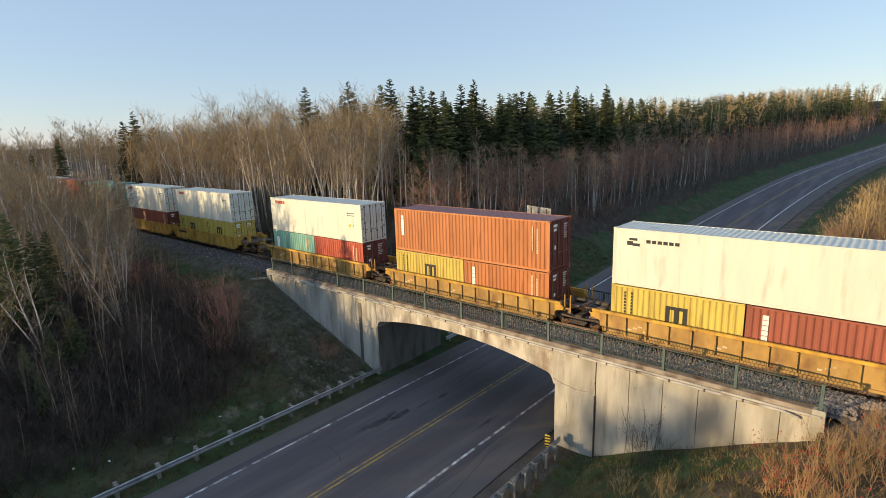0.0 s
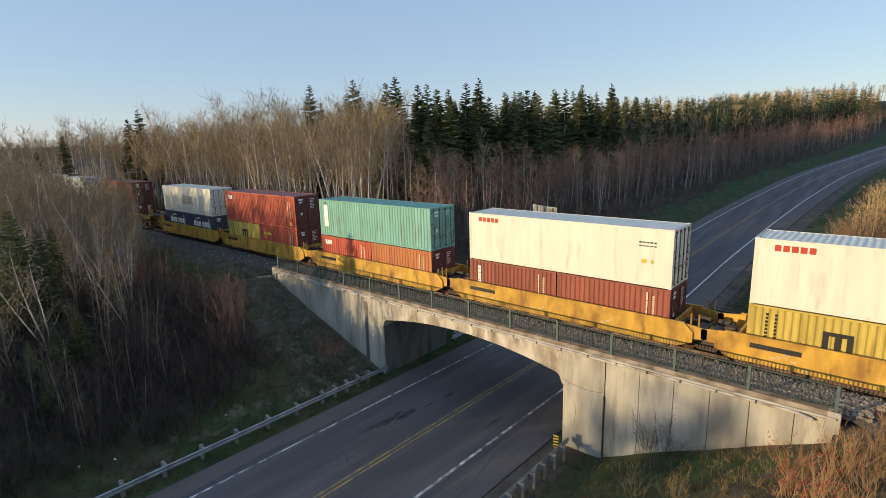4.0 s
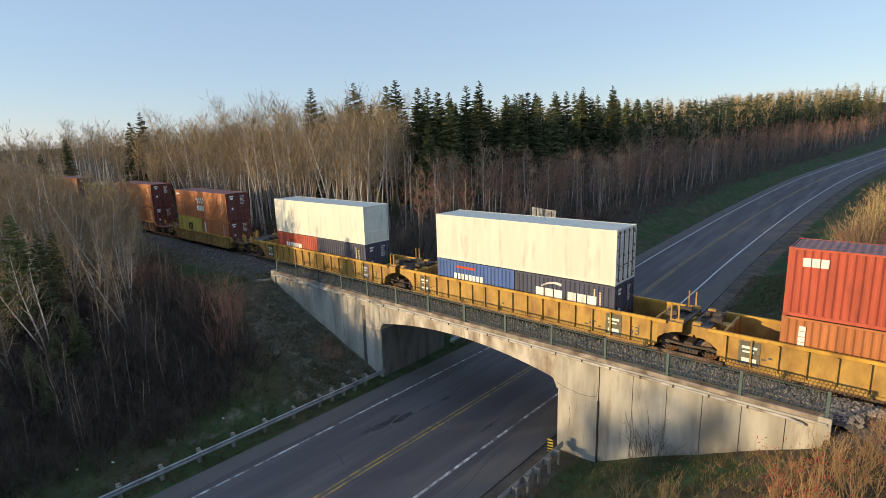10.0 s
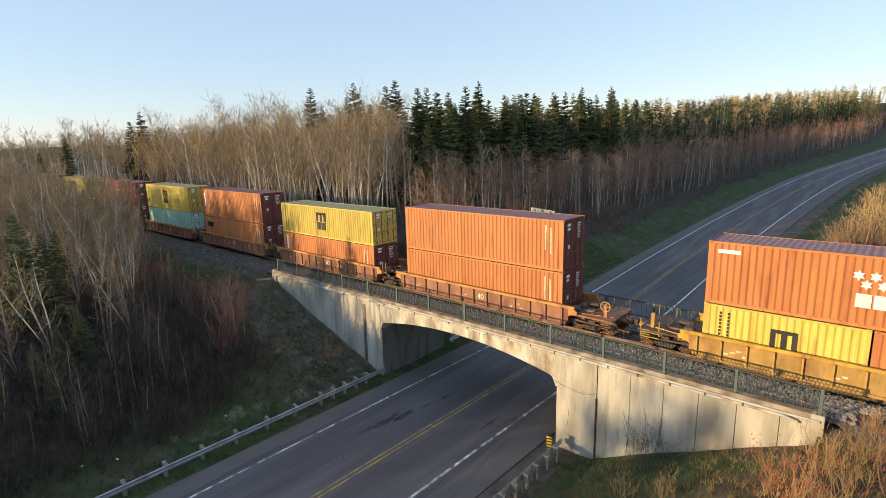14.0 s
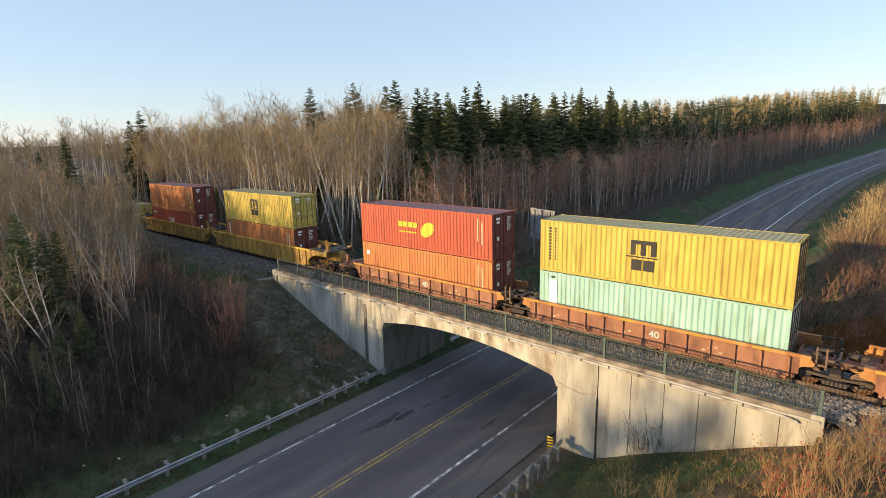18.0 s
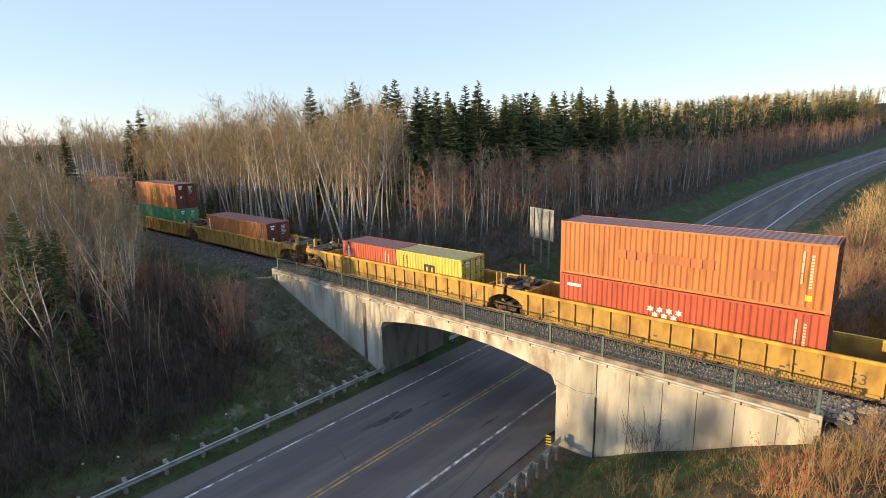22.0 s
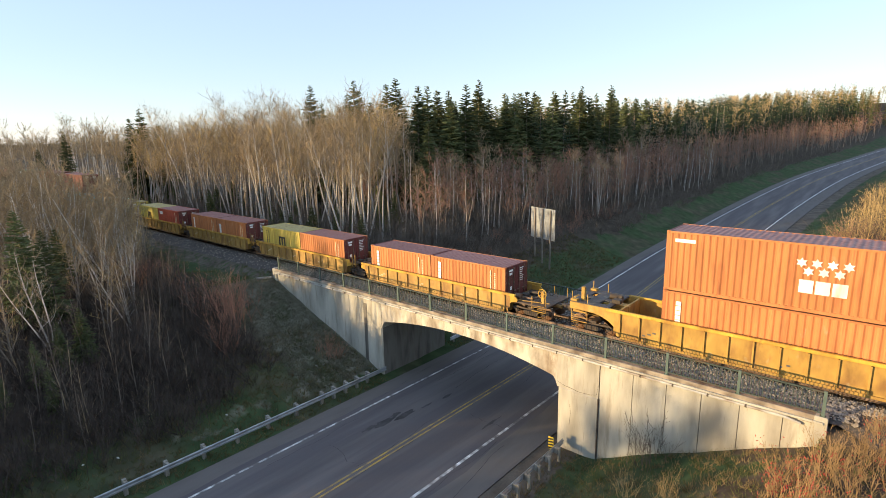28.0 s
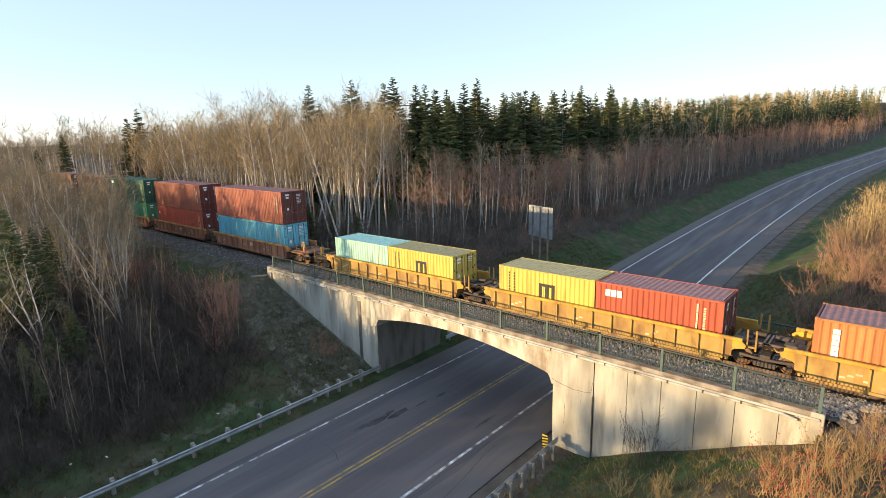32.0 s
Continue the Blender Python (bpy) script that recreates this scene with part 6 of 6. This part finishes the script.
for nm, m_ in (("red", TWIG_RUST), ("brown", TWIG_DARK), ("gold", TWIG_SUN_GOLD)):
    bush_kinds[nm] = []
    for (v, t), tips in BUSH:
        ob = new("shrub", mesh_np("shrub", v, t, m_))
        word = {"red": "reddish", "brown": "brown", "gold": "golden"}[nm]
        bush_kinds[nm].append(tagged(ob, f"leafless {word} shrub with many thin stems on the bank", "shrub", "shrubs on the banks"))


def shrub(kind_, x, y, s, k):
    src = bush_kinds[kind_][k % 3]
    m = pose(x, y, float(ground_z(x, y)), 0, 0, (k * 97) % 360)
    if src.name not in USED:
        USED.add(src.name)
        ob = src
        ob.matrix_basis = m
    else:
        ob = copy_thing(src, m)
    ob.scale = (s, s, s)


k = 0
for x, y in scatter(95, -27, -14.5, -24, -2.0, 0.85, lambda x, y: by_road(x, y) < -9.2 and y < -6.2 and not (y > -9 and by_road(x, y) > -12), 51):
    shrub("brown", x, y, rng.uniform(0.5, 0.95), k)
    k += 1
for x, y in scatter(40, -44, -24, -9, -2, 1.1, lambda x, y: y < np.interp(x, [-44, -30, -24], [-4.5, -6.5, -6.8]), 52):
    shrub(("red", "brown", "brown")[k % 3], x, y, rng.uniform(0.6, 1.1), k)
    k += 1
for x, y in scatter(34, 9.5, 22, 9, 34, 1.2, lambda x, y: by_road(x, y) > 14.5, 53):
    shrub(("gold", "brown", "red")[k % 3], x, y, rng.uniform(0.6, 1.2), k)
    k += 1
for x, y in scatter(50, 8, 30, 34, 110, 1.5, lambda x, y: 12 < by_road(x, y) < 28, 54):
    shrub(("gold", "gold", "brown")[k % 3], x, y, rng.uniform(0.9, 1.8), k)
    k += 1
for x, y in scatter(60, -30, -14, 14, 60, 1.0, lambda x, y: -19 < by_road(x, y) < -13.5 and y > 18, 55):
    shrub("red" if k % 2 else "brown", x, y, rng.uniform(0.4, 0.8), k)
    k += 1
for x, y, s, nm in ((5.2, -0.9, 0.95, "brown"), (5.6, -3.9, 0.62, "gold"), (7.4, -4.6, 0.5, "gold"), (-17.1, -2.2, 0.75, "red"), (-16.6, -1.6, 0.6, "red"), (-22.6, -6.6, 1.25, "red"), (-21.4, -7.4, 1.1, "red"), (-24.2, -6.0, 1.4, "red"), (-23.4, -5.4, 1.3, "red"), (-25.6, -6.4, 1.3, "red"), (-20.6, -8.0, 0.95, "red")):
    shrub(nm, x, y, s, k)
    k += 1
# budding red bushes over the bridge's near end
for i, (x, y, h) in enumerate(((10.9, -3.2, 1.4), (11.9, -2.2, 1.5), (12.6, -3.8, 1.8), (11.6, -4.8, 1.6), (13.0, -1.2, 1.5), (10.8, -4.0, 0.9), (13.4, -2.6, 1.8), (12.0, -6.6, 1.4), (12.6, -5.6, 1.8), (13.3, 0.6, 1.2))):
    (v, t), tips = bush(700 + i, h, stems=22, wide=0.75, twigs=5, r=0.011, twig_r=0.005)
    root = thing("budding_bush", pose(x, y, float(ground_z(x, y))), "bush of pale stems with red spring buds beside the bridge", "bush", "budding bushes by the bridge")
    part("branching", mesh_np("branching", v, t, TWIG_PALE), None, root)
    r = np.random.default_rng(i)
    pick = tips[r.random(len(tips)) < (0.2 if i in (0, 3, 5, 7) else 0.06)]
    pick = np.repeat(pick, 3, 0) + r.normal(0, 0.06, (len(pick) * 3, 3))
    tagged(part("bud_cover", mesh_np("bud_cover", *tubes(pick, pick + r.normal(0, 0.03, pick.shape) + [0, 0, 0.03], 0.02, 0.006, 3), BUD), None, root, "red buds and young leaves"), kind="stuff")

# ---- grass ----
def blades(n, x0, x1, y0, y1, test, hmin, hmax, material, name, label, seed):
    r = np.random.default_rng(seed)
    x, y = r.uniform(x0, x1, n), r.uniform(y0, y1, n)
    ok = test(x, y)
    x, y = x[ok], y[ok]
    c = np.repeat(np.stack([x, y, ground_z(x, y) - 0.02], 1), 5, 0)
    c[:, :2] += r.normal(0, 0.07, (len(c), 2))
    tip = c + np.concatenate([r.normal(0, 0.12, (len(c), 2)), r.uniform(hmin, hmax, (len(c), 1))], 1)
    return solid(name, mesh_np(name, *spikes(c, tip, 0.013), material), None, label, "grass", "stuff")


def verge(x, y):
    d = x - road_x(y)
    return (d > 7.6) & (d < 22) & ~((y > -0.2) & (y < 6.9))


def verge_left(x, y):
    d = x - road_x(y)
    return (d < -5.85) & (d > -14) & ~((y > -0.2) & (y < 6.9))


def verge_far(x, y):
    return x - road_x(y) > 14


def bank_top(x, y):
    return (x < -27.5) & (np.abs(y - TRACK_Y) > 4.8 + 9 * lumps(x * 1.3, y * 1.3))


blades(9000, 0, 16, -12, 40, verge, 0.1, 0.35, STRAW, "dead_grass", "straw-coloured dead grass on the banks", 61)
blades(9000, 0, 16, -12, 40, verge, 0.06, 0.22, GREEN_BLADE, "green_grass", "fresh green grass on the banks", 62)
blades(6000, -21, -12.5, -22, 40, verge_left, 0.06, 0.25, GREEN_BLADE, "green_grass", "fresh green grass along the road", 63)
blades(5000, -22, -12.8, -22, 40, verge_left, 0.1, 0.35, STRAW, "dead_grass", "straw-coloured dead grass along the road", 64)
blades(9000, 7.5, 26, 8, 17, verge_far, 0.2, 0.7, RUSSET, "dead_grass", "tall russet dead grass beyond the bridge", 66)
blades(7000, -29, -14.6, -5.6, -0.2, lambda x, y: x > -30, 0.06, 0.24, MATTED, "dead_grass", "matted pale dead grass on the bank below the bridge", 67)
blades(5000, -48, -26, -10, 2, bank_top, 0.06, 0.25, GREEN_BLADE, "green_grass", "green grass on the railway bank", 65)

# ---- roadside ----
def w_beam(y0, y1):
    prof = [(0.0, 0.0), (0.05, 0.03), (0.05, 0.1), (-0.02, 0.155), (0.05, 0.21), (0.05, 0.28), (0.0, 0.31)]
    prof += [(x - 0.012, z) for x, z in prof[::-1]]
    n = len(prof)
    v = [(x, y, z) for y in (y0, y1) for x, z in prof]
    return v, [(i, (i + 1) % n, n + (i + 1) % n, n + i) for i in range(n)]


def guardrail(x, ys, y0, y1, face, label, hw=0.09):
    """A steel beam on timber posts; face is the side of the road."""
    zr = float(road_z(0))
    g = thing("guardrail", pose(x, 0, zr), label, "guardrail", "guardrails by the road")
    b = Build()
    v, q = w_beam(y0, y1)
    b.add([(face * a, yy, zz + 0.42) for a, yy, zz in v], q)
    part("beam", b, GALVANISED, g, "galvanised steel beam")
    for y in ys:
        gz = float(ground_z(x - face * 0.25, y)) - zr
        p = part("post", Build().box(-face * 0.32 - hw, -face * 0.32 + hw, y - hw, y + hw, min(gz, 0) - 0.4, 0.8, 0.015), TIMBER, g, "weathered timber post")
        part("spacer_block", Build().box(min(-face * 0.23, -face * 0.03), max(-face * 0.23, -face * 0.03), y - hw * 0.9, y + hw * 0.9, 0.42, 0.75, 0.01), TIMBER, p)
    return g


TIMBER = mat("weathered_timber", (0.3, 0.28, 0.24), rough=0.9, var=0.25, stretch=(3, 3, 0.5), bump=0.3)
near_posts = [-1.6, -2.55, -3.5, -4.45, -5.4] + [-7.3 - 1.9 * k for k in range(20)]
guardrail(-13.3, near_posts, -45.0, -0.12, 1, "galvanised steel guardrail on pale timber posts beside the road")
guardrail(-13.3, [7.6 + 1.9 * k for k in range(8)], 6.85, 22.0, 1, "galvanised steel guardrail beyond the bridge")
guardrail(0.75, [-1.3 - 0.95 * k for k in range(24)], -24.0, -0.25, -1, "galvanised steel guardrail ending at the bridge pier", 0.06)

# striped hazard marker at the pier
mk = thing("hazard_marker", pose(0.5, -1.15, float(ground_z(0.5, -1.15))), "yellow and black striped hazard marker by the bridge pier", "road sign")
part("post", Build().box(-0.03, 0.03, 0.0, 0.06, -0.3, 1.05), GALVANISED, mk)
part("panel", Build().box(-0.16, 0.16, -0.02, 0.0, 0.42, 1.12, 0.004), P["mark_yellow"], mk, "yellow marker panel")
for k in range(4):
    z = 0.44 + 0.165 * k
    b = Build().prism([(-0.16, z), (0.16, z + 0.07), (0.16, z + 0.15), (-0.16, z + 0.08)], -0.027, -0.0205)
    part("stripe", b, P["mark_black"], mk, "black slanting stripe")

# the back of a large road sign beyond the bridge
SA, SB = Vector((-19.6, 28.7, 0)), Vector((-15.7, 27.3, 0))
turn = math.degrees(math.atan2((SB - SA).y, (SB - SA).x))
wide = (SB - SA).length
mid_s = (SA + SB) / 2
sign = thing("road_sign", pose(mid_s.x, mid_s.y, 0, 0, 0, turn), "large unpainted back of a road sign on three posts", "road sign")
SIGN_BACK = mat("sign_back_aluminium", (0.4, 0.42, 0.43), rough=0.5, metal=0.3, var=0.1)
for k in range(12):
    z0 = -0.85 + 3.5 * k / 12
    part("plank", Build().box(-wide / 2, wide / 2, 0.1, 0.13, z0 + 0.004, z0 + 3.5 / 12 - 0.004, 0.004), SIGN_BACK, sign)
gz = float(ground_z(mid_s.x, mid_s.y))
for f in (-0.3, 0.02, 0.34):
    part("post", Build().box(f * wide - 0.07, f * wide + 0.07, -0.05, 0.095, gz - 0.8, 2.55, 0.01), BARK, sign, "dark square timber post")

# bits of litter and a drain pipe
rnd = random.Random(8)
for k in range(5):
    x, y = rnd.uniform(-17.5, -13.8), rnd.uniform(-18, -3)
    z = float(ground_z(x, y))
    b = Build().box(-0.07, 0.07, -0.045, 0.045, 0, 0.05, 0.012)
    o = solid("litter", b, P["mark_white"], "scrap of pale litter in the grass by the road", "litter", group="litter by the road")
    o.matrix_basis = pose(x, y, z, rnd.uniform(-20, 20), rnd.uniform(-20, 20), rnd.uniform(0, 360))
o = solid("timber_beam", Build().box(-0.8, 0.8, -0.1, 0.1, 0, 0.16, 0.02), TIMBER, "loose pale timber lying beside the end of the bridge", "timber")
o.matrix_basis = pose(-27.9, -0.6, float(ground_z(-27.9, -0.6)) + 0.12, 0, -8, 25)


# ---- vehicles ----
def loft(stations):
    """Rings of equal length joined into a closed body."""
    k = len(stations[0])
    b = Build()
    b.add([p for s in stations for p in s], [(i * k + j, i * k + (j + 1) % k, (i + 1) * k + (j + 1) % k, (i + 1) * k + j) for i in range(len(stations) - 1) for j in range(k)])
    for s, flip in ((stations[0], 1), (stations[-1], 0)):
        c = tuple(sum(p[a] for p in s) / k for a in range(3))
        b.tri(list(s) + [c], [((j + 1) % k, j, k) if flip else (j, (j + 1) % k, k) for j in range(k)])
    return b


def ring(x, hw, z0, z1, r=0.12):
    """A rounded cross-section, a little narrower towards the top."""
    out = []
    r1 = min(r * 1.7, (z1 - z0) * 0.45, hw * 0.4)
    for cy, cz, a0, rr in ((hw - r, z0 + r, -90, r), (hw - r1, z1 - r1, 0, r1), (-hw + r1, z1 - r1, 90, r1), (-hw + r, z0 + r, 180, r)):
        for k in range(4):
            a = radians(a0 + 30 * k)
            out.append((x, cy + rr * math.cos(a), cz + rr * math.sin(a)))
    return out


def sedan(body, label):
    c = thing("passenger_car", pose(0, 0, 0), label, "car", "cars on the road")
    me = loft([ring(-2.3, 0.6, 0.46, 0.76), ring(-2.24, 0.76, 0.36, 0.9), ring(-2.05, 0.85, 0.28, 0.97), ring(-1.7, 0.89, 0.22, 1.01), ring(-0.6, 0.9, 0.2, 0.99), ring(0.7, 0.9, 0.2, 0.97),
               ring(1.2, 0.895, 0.21, 0.93), ring(1.7, 0.87, 0.23, 0.85), ring(2.05, 0.81, 0.26, 0.76), ring(2.25, 0.7, 0.32, 0.66), ring(2.31, 0.56, 0.38, 0.58)]).mesh("body", body)
    part("body", smooth(me), None, c)

    def roof_ring(x, hw, z0, z1):
        return ring(x, hw, z0, z1, 0.09)

    part("roof", smooth(loft([roof_ring(-1.15, 0.6, 1.2, 1.42), roof_ring(-0.7, 0.64, 1.22, 1.46), roof_ring(0.1, 0.64, 1.22, 1.45), roof_ring(0.4, 0.6, 1.2, 1.4)]).mesh("roof", body)), None, c)
    cab = [(-1.85, 0.97, 0.7), (-1.15, 1.37, 0.63), (0.4, 1.37, 0.63), (1.15, 0.92, 0.72)]

    def pane(name, pts, lab):
        b = Build()
        n = len(pts)
        ce = Vector([sum(p[a] for p in pts) / n for a in range(3)])
        inn = [tuple(Vector(p) * 0.97 + ce * 0.03 - Vector((0, 0, 0.02))) for p in pts]
        b.tri(list(pts) + [tuple(ce)], [(j, (j + 1) % n, n) for j in range(n)])
        b.add(list(pts) + inn, [(j, n + j, n + (j + 1) % n, (j + 1) % n) for j in range(n)])
        part(name, b, GLASS, c, lab)

    pane("windscreen", [(1.15, -0.72, 0.92), (1.15, 0.72, 0.92), (0.4, 0.6, 1.38), (0.4, -0.6, 1.38)], "sloping windscreen")
    pane("rear_window", [(-1.85, 0.7, 0.97), (-1.85, -0.7, 0.97), (-1.15, -0.6, 1.38), (-1.15, 0.6, 1.38)], "sloping rear window")
    for s in (-1, 1):
        pane("side_window", [(1.1, s * 0.74, 0.94), (0.4, s * 0.63, 1.37), (-0.3, s * 0.64, 1.4), (-0.32, s * 0.8, 0.96)], "dark side window")
        pane("side_window", [(-0.4, s * 0.8, 0.96), (-0.38, s * 0.64, 1.4), (-1.15, s * 0.62, 1.37), (-1.75, s * 0.72, 0.99)], "dark side window")
        part("headlight", loft([ring(2.0, 0.17, 0.56, 0.72, 0.05), ring(2.26, 0.12, 0.52, 0.66, 0.05)]), LAMP, c, "clear headlight", at=pose(0, s * 0.6, 0.01))
        part("tail_light", Build().box(-2.3, -2.15, s * 0.62 - 0.13, s * 0.62 + 0.13, 0.72, 0.88, 0.03), P["mark_red"], c, "red tail light")
        part("mirror", Build().box(0.78, 0.98, s * 0.98 - 0.1, s * 0.98 + 0.1, 0.95, 1.08, 0.03), body, c)
        for x in (-1.35, 1.4):
            n = 18
            prof = [(-0.1, 0.2), (-0.11, 0.3), (-0.07, 0.325), (0.07, 0.325), (0.11, 0.3), (0.1, 0.2)]
            v = [(r * math.cos(j * 6.2832 / n), a, r * math.sin(j * 6.2832 / n)) for a, r in prof for j in range(n)]
            wheel = part("wheel", Build().add(v, [(i * n + j, i * n + (j + 1) % n, (i + 1) * n + (j + 1) % n, (i + 1) * n + j) for i in range(5) for j in range(n)]), RUBBER, c, "black tyre",
                         at=pose(x, s * 0.8, 0.325))
            part("rim", Build().tube([(0, -0.085, 0), (0, 0.085, 0)], 0.21, 14), GALVANISED, wheel, "silver rim")
    part("number_plate", Build().box(2.3, 2.33, -0.15, 0.15, 0.42, 0.52), P["mark_white"], c)
    return c


white_car = sedan(CARBODY_W, "white sedan driving along the highway")
black_car = sedan(CARBODY_K, "black sedan driving along the highway")

# ---- what moves ----
GONE = ((0, 0.0), (0.1, 1.424), (4, 56.99), (8, 114.04), (12, 171.34), (16, 228.94), (20, 286.70), (24, 344.62), (28, 402.79), (31.9, 459.79), (32, 461.25))


def on_track(x, z):
    return pose(x, TRACK_Y, along(x) + z, 0, -math.degrees(math.atan(GRADE)), 0)


# where the two cars are along the road
WHITE_AT = ((0, 248.0), (1, 182.0), (1.5, 149.5), (2, 116.5), (2.5, 90.5), (3, 69.9), (3.5, 51.5), (5.5, -20.0), (8, -98.0), (16, -350.0), (31.9, -848.0), (32, -851.0))
BLACK_AT = ((0, 830.0), (0.1, 827.1), (10, 545.0), (18, 348.0), (22, 231.0), (23, 196.0), (24, 159.7), (25, 123.4), (25.5, 105.5), (27, 54.5), (28.4, 5.6), (28.6, -0.6), (28.8, -6.6), (29, -12.6),
            (30, -42.0), (31, -72.0), (31.9, -99.0), (32, -102.0))


def on_road(y, offset):
    a, b = float(road_x(y + 1.3)), float(road_x(y - 1.3))
    za, zb = float(road_z(y + 1.3)), float(road_z(y - 1.3))
    way = math.degrees(math.atan2(-2.6, b - a))
    return pose((a + b) / 2 + offset, y, (za + zb) / 2 + 0.004, 0, math.degrees(math.atan2(za - zb, 2.6)), way)


def motions():
    walk(white_car, [(t, on_road(y, -2.0)) for t, y in WHITE_AT])
    walk(black_car, [(t, on_road(y, -1.9 + 0.65 * float(step(30, 5, y)))) for t, y in BLACK_AT])
    for ob in MOVING:
        x, z = ob["at"]
        del ob["at"]
        walk(ob, [(t, on_track(x + s, z)) for t, s in GONE])


motions()
